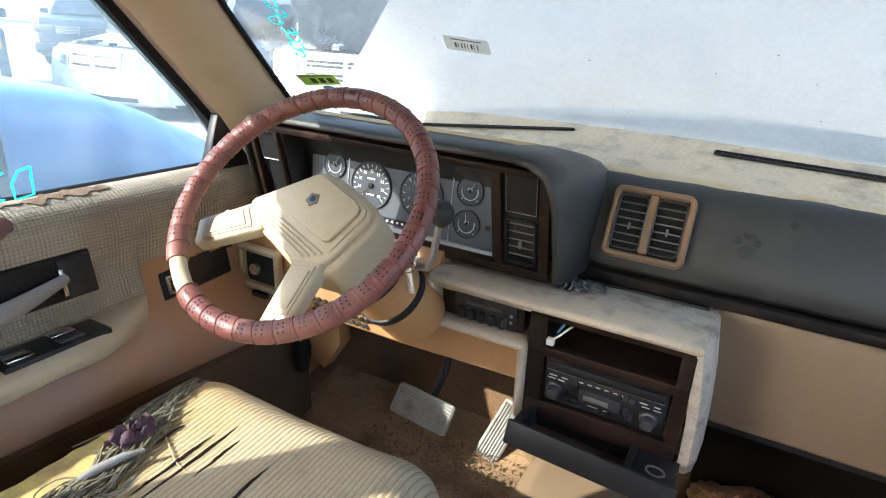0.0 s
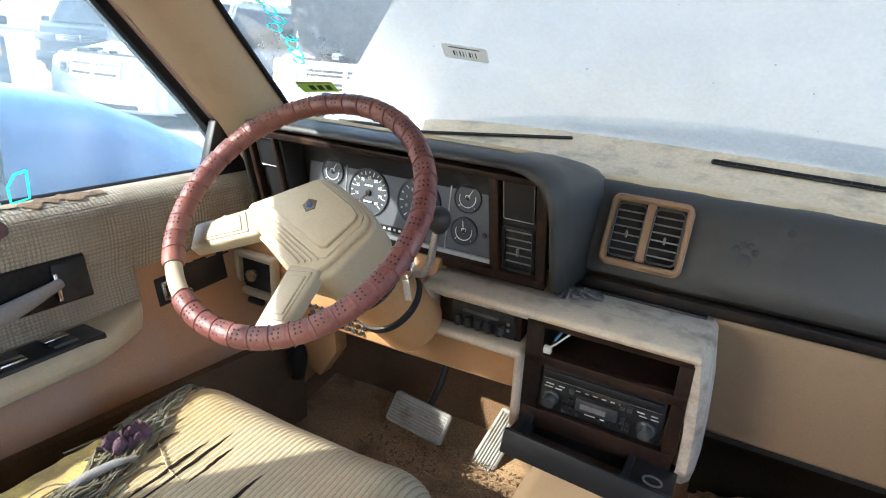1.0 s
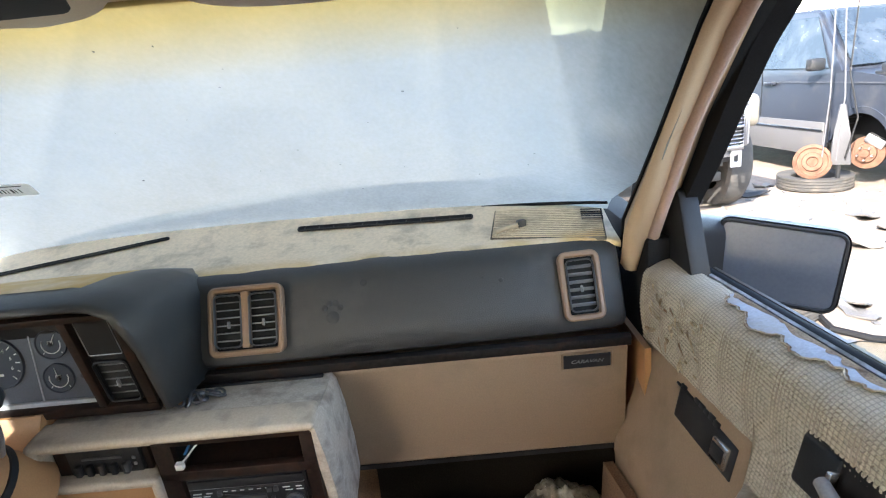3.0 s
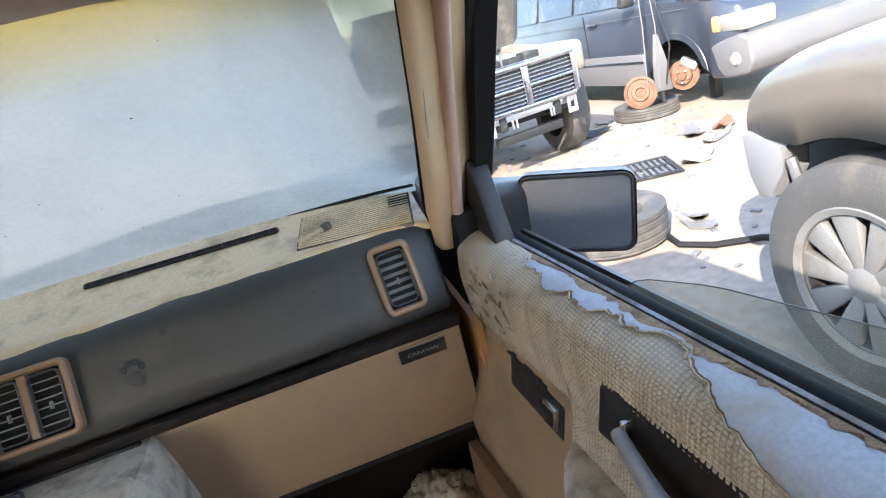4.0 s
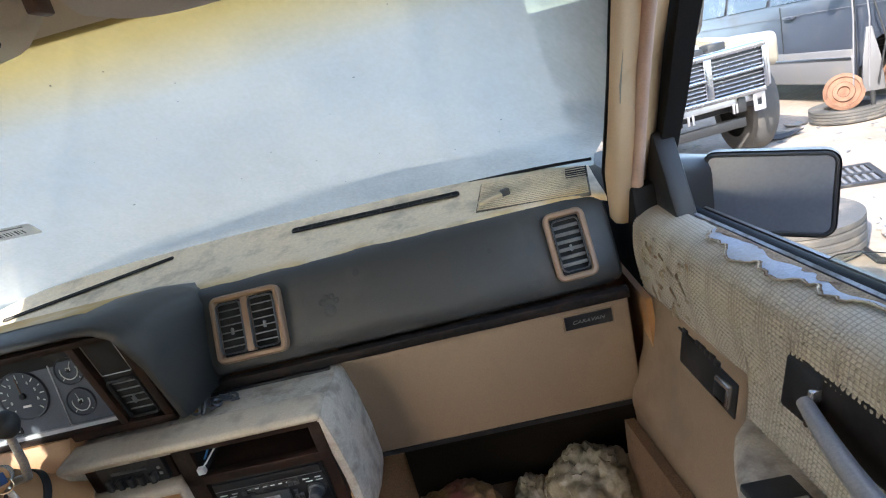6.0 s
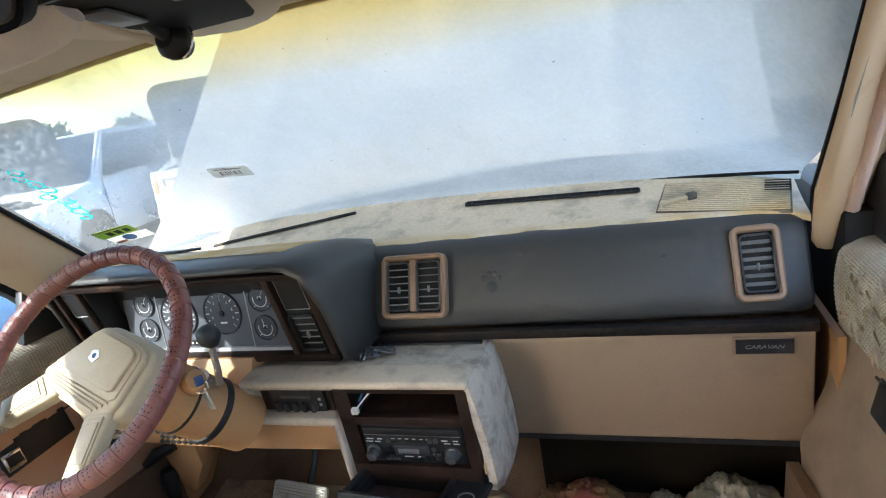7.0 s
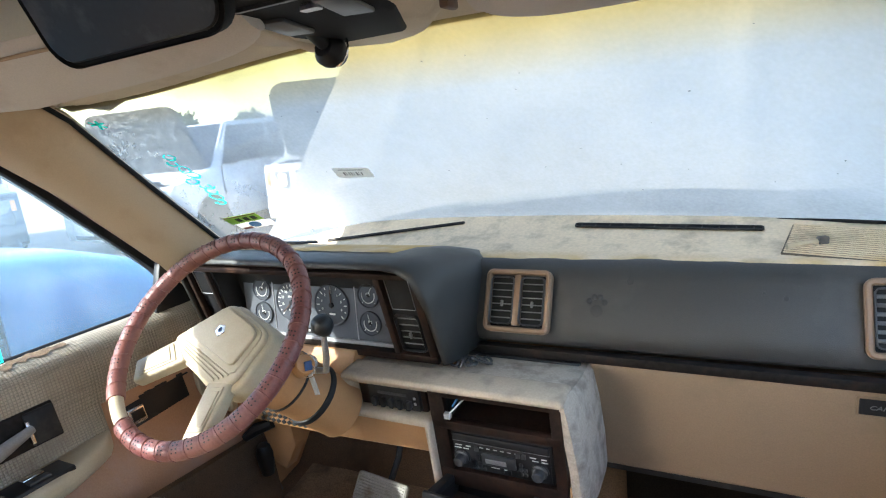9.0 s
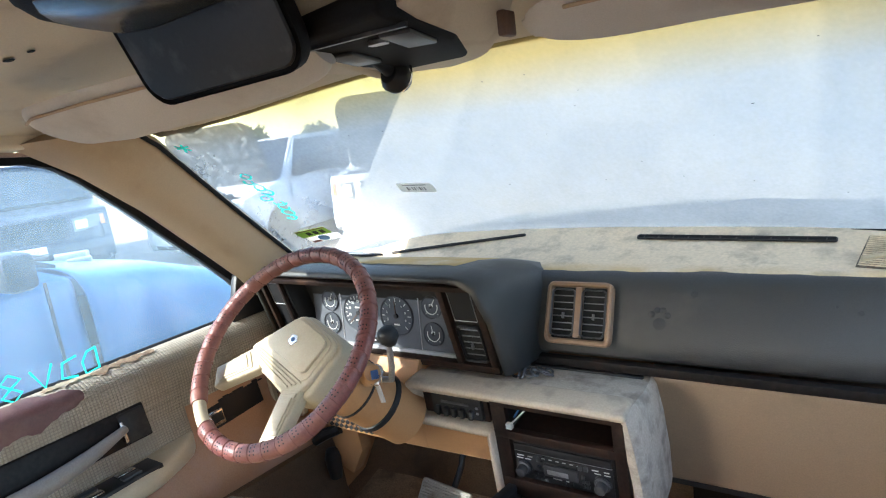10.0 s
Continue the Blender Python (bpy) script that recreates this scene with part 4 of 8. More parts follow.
for x in (-0.080, 0.076):
    part("knob", put(bmesh.new(), lathe([(0.0145, 0.0), (0.0145, 0.006), (0.011, 0.008), (0.0105, 0.020), (0.009, 0.022), (0, 0.022)], 24), RM @ Matrix.Translation((x, -0.012, 0.005))), SLAT, radio, "grey ribbed knob")
    part("tone_ring", put(bmesh.new(), bezel(0.033, 0.033, 0.0164, 0.003, 0.004, 0.001), RM @ Matrix.Translation((x, -0.012, 0.005))), BLACK, radio)
for x0, x1 in ((-0.092, -0.078), (-0.070, -0.060), (0.058, 0.070), (0.080, 0.090)):
    part("print_bar", rb(x0, x1, 0.012, 0.014, 0.005, 0.0056, 0.0), WHITE_MARK, radio)
for k in range(6):
    part("print_bar", rb(-0.040 + 0.014 * k, -0.033 + 0.014 * k, 0.0155, 0.017, 0.007, 0.0075, 0.0), WHITE_MARK, radio)

# ashtray drawer with cup and lighter socket
tray = thing("ashtray_drawer", "black pulled-out ashtray drawer with a lighter socket, empty bin", "ashtray", (0.03, 0.78, 0.70))
# drawer front bar, rim and bin: the opening looks up
DM = Matrix.Translation((0.035, 0.788, 0.712)) @ Matrix.Rotation(radians(-9), 4, "X") @ Matrix.Rotation(radians(3), 4, "Y")
db = lambda x0, x1, y0, y1, z0, z1, b=0.002: put(bmesh.new(), box(x0, x1, y0, y1, z0, z1, b), DM)
part("front_bar", db(-0.135, 0.135, -0.060, -0.050, -0.030, 0.013, 0.003), BLACK, tray)
part("bin_back", db(-0.114, 0.054, 0.048, 0.053, -0.034, 0.0), BLACK, tray)
part("left_rim", db(-0.130, -0.112, -0.050, 0.060, -0.004, 0.012, 0.003), BLACK, tray)
part("back_rim", db(-0.130, 0.060, 0.050, 0.066, -0.004, 0.014, 0.003), BLACK, tray)
part("divider", db(0.052, 0.064, -0.050, 0.060, -0.004, 0.012, 0.003), BLACK, tray)
part("socket_plate", db(0.064, 0.130, -0.050, 0.066, -0.004, 0.008, 0.003), BLACK, tray)
part("bin_floor", db(-0.114, 0.054, -0.050, 0.052, -0.034, -0.030), RUST, tray, "rust-brown stained bin floor")
part("bin_wall", db(-0.116, -0.112, -0.050, 0.052, -0.034, 0.0), BLACK, tray)
part("bin_wall", db(0.052, 0.056, -0.050, 0.052, -0.034, 0.0), BLACK, tray)
part("lighter_socket", put(bmesh.new(), lathe([(0.0155, 0.004), (0.0155, 0.010), (0.0125, 0.010), (0.0115, -0.02), (0, -0.02)], 24), DM @ Matrix.Translation((0.098, -0.022, 0.0))), STEEL, tray, "open chromed socket ring")

# loose wire plug in the cubby
plug = thing("wire_plug", "loose wires with a white plug hanging from the cubby", "wire", tuple(SF @ Vector((0.0, 0.05, -0.02))))
part("wire", put(bmesh.new(), tube([(0.040, 0.088, -0.03), (0.030, 0.080, -0.014), (0.018, 0.070, -0.004), (0.006, 0.058, 0.004), (-0.003, 0.050, 0.006)], 0.0018, 6), SF), WHITE_PAPER, plug)
part("wire", put(bmesh.new(), tube([(0.042, 0.090, -0.03), (0.026, 0.078, -0.02), (0.010, 0.074, -0.012), (0.002, 0.060, -0.002)], 0.0022, 6), SF), CAR_BLUE, plug, "blue wire")
part("plug", put(bmesh.new(), box(-0.012, 0.001, 0.040, 0.052, 0.002, 0.012, 0.0015), SF), WHITE_PAPER, plug, "white plastic plug")
part("clip", put(bmesh.new(), box(0.030, 0.060, 0.078, 0.092, -0.04, -0.006, 0.002), SF), SLAT, plug)

# chain heap on the shelf
DARK_STEEL = material("tarnished_steel", (0.13, 0.13, 0.14), 0.38, 0.8, scale=60, vary=0.3, bump=0.15)
random.seed(4)
chain = thing("chain", "small heap of steel chain links on the dusty shelf", "chain", (-0.055, 0.90, 0.929))
for k in range(9):
    c = Vector((-0.085 + 0.0085 * k + random.uniform(-0.004, 0.004), 0.895 + random.uniform(-0.016, 0.016), 0.937 + random.uniform(0, 0.006)))
    R = Euler((random.uniform(-0.9, 0.9), random.uniform(-0.5, 0.5), random.uniform(0, 6.28))).to_matrix().to_4x4()
    pts = [(0.010 * math.cos(a) * 1.2, 0.0065 * math.sin(a), 0) for a in [2 * math.pi * i / 14 for i in range(14)]]
    part("link", put(bmesh.new(), tube(pts, 0.0021, 6, True), Matrix.Translation(c) @ R @ Matrix.Scale(1.25, 4)), DARK_STEEL, chain)
part("wire_end", tube([(-0.10, 0.885, 0.931), (-0.115, 0.875, 0.933), (-0.125, 0.86, 0.931)], 0.0008, 5), STEEL, chain)

# name badge in the glove panel
badge = part("badge", put(bmesh.new(), slab(0.088, 0.030, 0.002, 0.004), face(0.632, 0.9598, 0.903, -7)), BLACK, dash, "black name badge")
part("badge_edge", put(bmesh.new(), bezel(0.094, 0.036, 0.003, 0.004, 0.003, 0.001), face(0.632, 0.9598, 0.903, -7)), TAN_LIGHT, dash)
lettering("CARAVAN", 0.0120, face(0.636, 0.9598, 0.903, -7) @ Matrix.Translation((-0.004, 0.0, 0.0042)) @ Matrix(((1.05, 0.30, 0, 0), (0, 0.85, 0, 0), (0, 0, 1, 0), (0, 0, 0, 1))), VANE, badge, "badge_letters")

# black seal where the glass meets the dash top
tagged(part("trim_seal_base", tube([(x, ws(x, 1.156) - 0.004, 1.1545) for x in [lerp(0.10, 0.722, i / 40) for i in range(41)]], 0.0036, 8), RUBBER), "black rubber seal along the foot of the windshield", "glass seal", kind="structure")

# vent slots on the dash top
def slot(x0, y0, x1, y1, w, name, label):
    a, b = Vector((x0, y0, dash_z(y0 - 0.004) + 0.0022)), Vector((x1, y1, dash_z(y1 - 0.004) + 0.0022))
    d = (b - a).normalized()
    ym = (y0 + y1) / 2
    n = Vector((0, dash_z(ym - 0.01) - dash_z(ym + 0.01), 0.02)).normalized()
    e = n.cross(d).normalized()
    n, c = d.cross(e), (a + b) / 2
    M = Matrix(((d.x, e.x, n.x, c.x), (d.y, e.y, n.y, c.y), (d.z, e.z, n.z, c.z), (0, 0, 0, 1)))
    L = (b - a).length
    o = part(name, put(bmesh.new(), bezel(L, w, w * 0.4, 0.0028, 0.0036, 0.0008), M), BLACK, dash, label)
    part("slot_floor", put(bmesh.new(), slab(L - 0.004, w - 0.003, w * 0.35, 0.001, 0.0003), M @ Matrix.Translation((0, 0, 0.0006))), RUBBER, o)
    for k in range(int(L / 0.03)):
        part("rib", put(bmesh.new(), box(-0.001, 0.001, -w / 2 + 0.003, w / 2 - 0.003, 0.001, 0.0022), M @ Matrix.Translation((-L / 2 + 0.015 + 0.03 * k, 0, 0))), BLACK, o)
slot(0.092, 1.165, 0.454, 1.150, 0.016, "defroster_slot", "black defroster slot in the dust")
slot(-0.530, 1.088, -0.180, 1.178, 0.010, "defroster_slot", "black defroster slot in the dust")
# black louvre at the driver's corner
LVM = Matrix.Translation((-0.568, 1.000, 1.1465)) @ Matrix.Rotation(radians(-11), 4, "X") @ Matrix.Rotation(radians(-24), 4, "Z")
lv = part("side_louvre", put(bmesh.new(), bezel(0.180, 0.058, 0.008, 0.006, 0.005, 0.001), LVM), BLACK, dash, "black louvre in the dash corner")
part("louvre_floor", put(bmesh.new(), slab(0.176, 0.054, 0.006, 0.002, 0.0005), LVM), THROAT, lv)
for k in range(5):
    part("slat", put(bmesh.new(), box(-0.084, 0.084, -0.0022, 0.0022, 0.002, 0.0045, 0.0008, 1), LVM @ Matrix.Translation((0, -0.019 + 0.0095 * k, 0))), VANE, lv)
# side grille on the dash top
GRM = Matrix.Translation((0.598, 1.098, 1.1312)) @ Matrix.Rotation(radians(12.5), 4, "X") @ Matrix.Rotation(radians(-10), 4, "Z")
gr = part("speaker_grille", put(bmesh.new(), box(-0.110, 0.104, -0.064, 0.058, -0.004, 0.003, 0.002), GRM), material("dusty_dark_grille", (0.085, 0.075, 0.06), 0.9, scale=30, vary=0.4, bump=0.2, dirt=(0.36, 0.31, 0.24), dirt_amount=0.35, dirt_scale=11), dash, "ribbed grille half buried in dust")
for k in range(16):
    part("bar", put(bmesh.new(), box(-0.107, 0.101, -0.0021, 0.0021, 0.003, 0.0052, 0.001, 1), GRM @ Matrix.Translation((0, -0.060 + 0.0077 * k, 0))), DUST, gr)
for k in range(5):
    part("side_bar", put(bmesh.new(), box(-0.024, 0.018, -0.0016, 0.0016, 0.003, 0.0066, 0.0006, 1), GRM @ Matrix.Translation((0.086, 0.010 + 0.010 * k, 0))), BLACK, gr)
part("seam_line", put(bmesh.new(), box(-0.0015, 0.0015, -0.06, 0.065, -0.004, 0.002), Matrix.Translation((0.472, 1.09, 1.1255)) @ Matrix.Rotation(radians(13), 4, "X")), BLACK, dash)
# a bit of broken clip on the grille
clip = thing("broken_clip", "broken pale plastic clip lying on the dash grille", "plastic clip", (0.53, 1.07, 1.137))
part("stem", tube([(0.488, 1.056, 1.136), (0.512, 1.064, 1.140), (0.534, 1.073, 1.141)], [0.006, 0.0045, 0.005], 8), CREAM, clip)
part("head", put(bmesh.new(), box(-0.009, 0.009, -0.006, 0.006, 0, 0.014, 0.003), Matrix.Translation((0.541, 1.076, 1.136)) @ Matrix.Rotation(0.5, 4, "Z")), SLAT, clip)

# small marks on the pad
for x, z, r in ((0.24, 1.085, 0.006), (0.455, 1.075, 0.0025), (0.487, 1.068, 0.004)):
    t = (z - 0.985) / 0.115
    part("stain", put(bmesh.new(), lathe([(0, 0.0012), (r, 0.0008), (r * 1.1, 0)], 12), face(x, 0.9385 + 0.0505 * t + 0.006 * max(0, x), z, 25)), SMUDGE, dash)
for dx, dz, r in ((0, -0.012, 0.010), (-0.014, 0.004, 0.005), (-0.005, 0.011, 0.005), (0.006, 0.011, 0.005), (0.014, 0.003, 0.005)):
    part("paw_smudge", put(bmesh.new(), lathe([(0, 0.0008), (r, 0.0006), (r * 1.15, 0)], 14), face(0.182 + dx, 0.9645 + 0.46 * dz, 1.045 + dz, 25)), SMUDGE, dash)

# headlamp switch block at the left end of the knee panel
HS = face(-0.715, 0.822, 0.826, -3)
hs = part("lamp_switch_frame", put(bmesh.new(), bezel(0.115, 0.10, 0.012, 0.014, 0.018, 0.004), HS), CREAM, dash, "cream square switch frame")
part("switch_back", put(bmesh.new(), slab(0.10, 0.085, 0.006, 0.003), HS), BLACK, hs)
part("switch_knob", put(bmesh.new(), lathe([(0.014, 0), (0.014, 0.014), (0.012, 0.018), (0, 0.019)], 20), HS @ Matrix.Translation((-0.008, 0.0, 0.003))), CHROME, hs)
part("switch_lever", put(bmesh.new(), box(-0.020, 0.022, -0.006, 0.006, 0.0, 0.012, 0.003), HS @ Matrix.Translation((-0.005, -0.062, 0.004))), BLACK, hs)

# ---- steering column ----
WMAT = Matrix(((1, 0, 0, -0.395), (0, 0.7071, -0.7071, 0.570), (0, 0.7071, 0.7071, 1.084), (0, 0, 0, 1)))
# the column runs a little to the right on its way to the bulkhead
CAX = Matrix.Translation((-0.395, 0.570, 1.084)) @ Vector((-0.235, -0.66, 0.714)).to_track_quat("Z", "Y").to_matrix().to_4x4()
col = thing("steering_column", "tan steering column with keys in the lock and a shift lever", "steering column", (-0.395, 0.75, 0.90))
part("shroud", lathe([(0.0, -0.055), (0.050, -0.055), (0.058, -0.070), (0.062, -0.14), (0.060, -0.19), (0.058, -0.34), (0, -0.34)], 36, CAX), TAN, col, "tan plastic shroud")
part("collar", lathe([(0.059, -0.186), (0.0622, -0.187), (0.0622, -0.191), (0.059, -0.192)], 36, CAX), BLACK, col)
part("floor_collar", lathe([(0.056, -0.246), (0.0625, -0.248), (0.0635, -0.259), (0.056, -0.263)], 36, CAX), BLACK, col, "black ring at the knee panel")
lock = part("lock_housing", lathe([(0, 0.055), (0.016, 0.055), (0.019, 0.050), (0.020, 0.0), (0, 0)], 20, Matrix.Translation((-0.312, 0.690, 0.978)) @ Matrix.Rotation(radians(58), 4, "Y") @ Matrix.Rotation(radians(25), 4, "X")), TAN, col)
part("shift_lever", tube([(-0.32, 0.705, 0.970), (-0.285, 0.698, 0.976), (-0.240, 0.684, 0.988), (-0.226, 0.674, 1.018), (-0.216, 0.664, 1.060), (-0.212, 0.661, 1.075)], [0.009, 0.0065, 0.0062, 0.006, 0.0055, 0.0055], 10), STEEL, col, "bent metal shift lever")
part("shift_knob", lathe([(0, -0.019), (0.010, -0.018), (0.0185, -0.006), (0.0195, 0.003), (0.016, 0.013), (0.008, 0.0185), (0, 0.019)], 24, Matrix.Translation((-0.212, 0.661, 1.085)) @ Matrix.Rotation(radians(20), 4, "X")), BLACK, col, "round black knob")
part("signal_lever", tube([(-0.445, 0.640, 1.005), (-0.52, 0.635, 1.010), (-0.585, 0.630, 1.012), (-0.60, 0.628, 1.012)], [0.006, 0.006, 0.0075, 0.009], 10), CREAM, col, "cream turn signal stalk")
KEY_BLUE = material("dull_blue_plastic", (0.012, 0.045, 0.13), 0.5, vary=0.1, bump=0.0)
keys = thing("key_ring", "keys on a ring hanging from the ignition lock", "keys", (-0.268, 0.670, 0.998))
part("lock_face", lathe([(0, 0.004), (0.013, 0.003), (0.015, 0.0)], 20, Matrix.Translation((-0.270, 0.678, 1.002)) @ Matrix.Rotation(radians(58), 4, "Y") @ Matrix.Rotation(radians(25), 4, "X")), CHROME, keys, "bright lock face")
part("key", put(bmesh.new(), box(-0.007, 0.007, -0.0012, 0.0012, -0.012, 0.006, 0.001), Matrix.Translation((-0.262, 0.664, 1.006)) @ Matrix.Rotation(radians(50), 4, "Z")), KEY_BLUE, keys, "blue key head in the lock")
part("key", put(bmesh.new(), box(-0.006, 0.006, -0.001, 0.001, -0.042, 0.0, 0.0008), Matrix.Translation((-0.268, 0.672, 0.984)) @ Matrix.Rotation(radians(-14), 4, "Y")), STEEL, keys)
part("ring", put(bmesh.new(), tube([(0.012 * math.cos(a), 0, 0.012 * math.sin(a)) for a in [2 * math.pi * i / 18 for i in range(18)]], 0.001, 6, True), Matrix.Translation((-0.266, 0.668, 0.990)) @ Matrix.Rotation(0.5, 4, "Z")), CHROME, keys)

# ---- steering wheel ----
wheel = thing("steering_wheel", "cream steering wheel with a perforated maroon leather cover", "steering wheel", (-0.395, 0.570, 1.084))
WR = 0.195
circle = lambda a, r=WR: (r * math.cos(a), r * math.sin(a), 0.0)
part("rim", put(bmesh.new(), tube([circle(2 * math.pi * i / 72) for i in range(72)], 0.0122, 12, True), WMAT), CREAM, wheel, "bare cream rim")
# the leather wrap covers all but a short stretch at the lower left
A0, A1 = radians(-119), radians(223)
turns = 40
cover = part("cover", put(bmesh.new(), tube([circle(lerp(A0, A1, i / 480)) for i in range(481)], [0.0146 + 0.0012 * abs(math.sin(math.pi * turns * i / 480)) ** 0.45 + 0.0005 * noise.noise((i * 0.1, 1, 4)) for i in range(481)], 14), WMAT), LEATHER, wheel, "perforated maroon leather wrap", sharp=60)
random.seed(8)
for k in range(turns):
    a = lerp(A0, A1, k / turns)
    # a ridge of lacing at each turn, a little askew
    r0 = []
    for j in range(14):
        b = 2 * math.pi * j / 14
        aa = a + 0.020 * math.sin(b + 0.8) + 0.004 * random.uniform(-1, 1)
        rr = WR + 0.0157 * math.cos(b)
        r0.append((rr * math.cos(aa), rr * math.sin(aa), 0.0157 * math.sin(b)))
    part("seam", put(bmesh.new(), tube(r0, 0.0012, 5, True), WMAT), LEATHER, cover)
HOLE = mesh_of("perforation", lathe([(0.0, 0.0007), (0.0014, 0.0006), (0.0016, -0.0006)], 8), BLACK)
for k in range(turns):
    for du in (-0.014, 0.013):
        for b in (radians(60), radians(82), radians(104), radians(126)):
            a = lerp(A0, A1, (k + 0.5) / turns) + du * 1.4 + random.uniform(-0.004, 0.004)
            rr = WR + 0.0153 * math.cos(b)
            M = WMAT @ Matrix.Translation((rr * math.cos(a), rr * math.sin(a), 0.0153 * math.sin(b))) @ Matrix.Rotation(a, 4, "Z") @ Matrix.Rotation(radians(90) - b, 4, "Y")
            if (k % 2 or b < 2.0) and k < turns - 1:
                o = part("perforation", HOLE, BLACK, cover)
                o.matrix_basis = M

# hub pad and two spokes, in the wheel's plane (x right, y up the wheel, z towards the driver)
def wp(points, z0, z1, b, seg=3):
    return put(bmesh.new(), prism(points, z0, z1, "z", bevel=b, seg=seg), WMAT)
def spoke(a, b, c, d, name):
    s = part(name, wp([a, b, c, d], -0.058, -0.0315, 0.006), CREAM, wheel, "broad cream spoke")
    ctr = (Vector(a) + Vector(b) + Vector(c) + Vector(d)) / 4
    inner = [tuple(ctr.lerp(Vector(p), 0.72)) for p in (a, b, c, d)]
    inner2 = [tuple(ctr.lerp(Vector(p), 0.56)) for p in (a, b, c, d)]
    part("raised_panel", wp(inner, -0.034, -0.0290, 0.002), CREAM, s)
    part("raised_panel", wp(inner2, -0.031, -0.0268, 0.0015), CREAM, s)
spoke((-0.102, 0.004), (-0.190, -0.052), (-0.170, -0.094), (-0.064, -0.038), "spoke")
spoke((0.014, -0.066), (0.012, -0.172), (0.058, -0.164), (0.066, -0.056), "spoke")
skirt_pts = [(-0.020, 0.078), (0.002, 0.081), (0.080, 0.050), (0.104, 0.034), (0.110, 0.014), (0.084, -0.062), (0.066, -0.079), (0.012, -0.080), (-0.064, -0.044), (-0.112, -0.010), (-0.108, 0.008)]
hub = part("hub", wp(skirt_pts, -0.115, -0.040, 0.012), CREAM, wheel, "padded cream hub")
pad_pts = [(-0.018, 0.074), (-0.002, 0.076), (0.077, 0.044), (0.097, 0.031), (0.101, 0.016), (0.074, -0.054), (0.062, -0.070), (0.016, -0.074), (-0.068, -0.036), (-0.114, -0.002), (-0.110, 0.008)]
part("hub_pad", wp(pad_pts, -0.048, -0.031, 0.006), CREAM, hub)
step = [(-0.018, 0.069), (-0.003, 0.071), (0.074, 0.040), (0.091, 0.028), (0.093, 0.016), (0.068, -0.046), (0.055, -0.050), (-0.088, 0.004), (-0.095, 0.012)]
part("hub_step", wp(step, -0.033, -0.0285, 0.002), CREAM, hub)
top = [(-0.017, 0.064), (-0.004, 0.066), (0.070, 0.036), (0.083, 0.026), (0.084, 0.017), (0.062, -0.034), (0.052, -0.037), (-0.078, 0.010), (-0.082, 0.016)]
part("hub_cap", wp(top, -0.030, -0.0225, 0.0025), CREAM, hub)
for k in range(4):
    p0, p1 = Vector((-0.092, 0.001)).lerp(Vector((-0.073, -0.026)), k / 4), Vector((0.056, -0.053)).lerp(Vector((0.020, -0.069)), k / 4)
    part("ridge", put(bmesh.new(), tube([(p0.x, p0.y, -0.0305), (p1.x, p1.y, -0.0305)], 0.0019, 6), WMAT), CREAM, hub)
em = part("emblem", put(bmesh.new(), lathe([(0, 0.0015), (0.0115, 0.001), (0.0125, 0)], 5), WMAT @ Matrix.Translation((0.001, 0.022, -0.0225)) @ Matrix.Rotation(radians(54), 4, "Z")), CHROME, hub, "small five-sided metal emblem")
part("emblem_field", put(bmesh.new(), lathe([(0, 0.0022), (0.0050, 0.0019), (0.0056, 0.0010)], 5), WMAT @ Matrix.Translation((0.001, 0.022, -0.0225)) @ Matrix.Rotation(radians(90), 4, "Z")), KEY_BLUE, em)

# ---- doors ----
GREY_VINYL = material("grey_vinyl", (0.21, 0.195, 0.185), 0.5, scale=60, vary=0.1, bump=0.2)
def cloth_height(y, z):
    """Relief of the woven squares."""
    p = 0.0074
    a, b = abs(math.sin(math.pi * y / p)), abs(math.sin(math.pi * z / p))
    return 0.0042 * min(a, b) ** 0.5


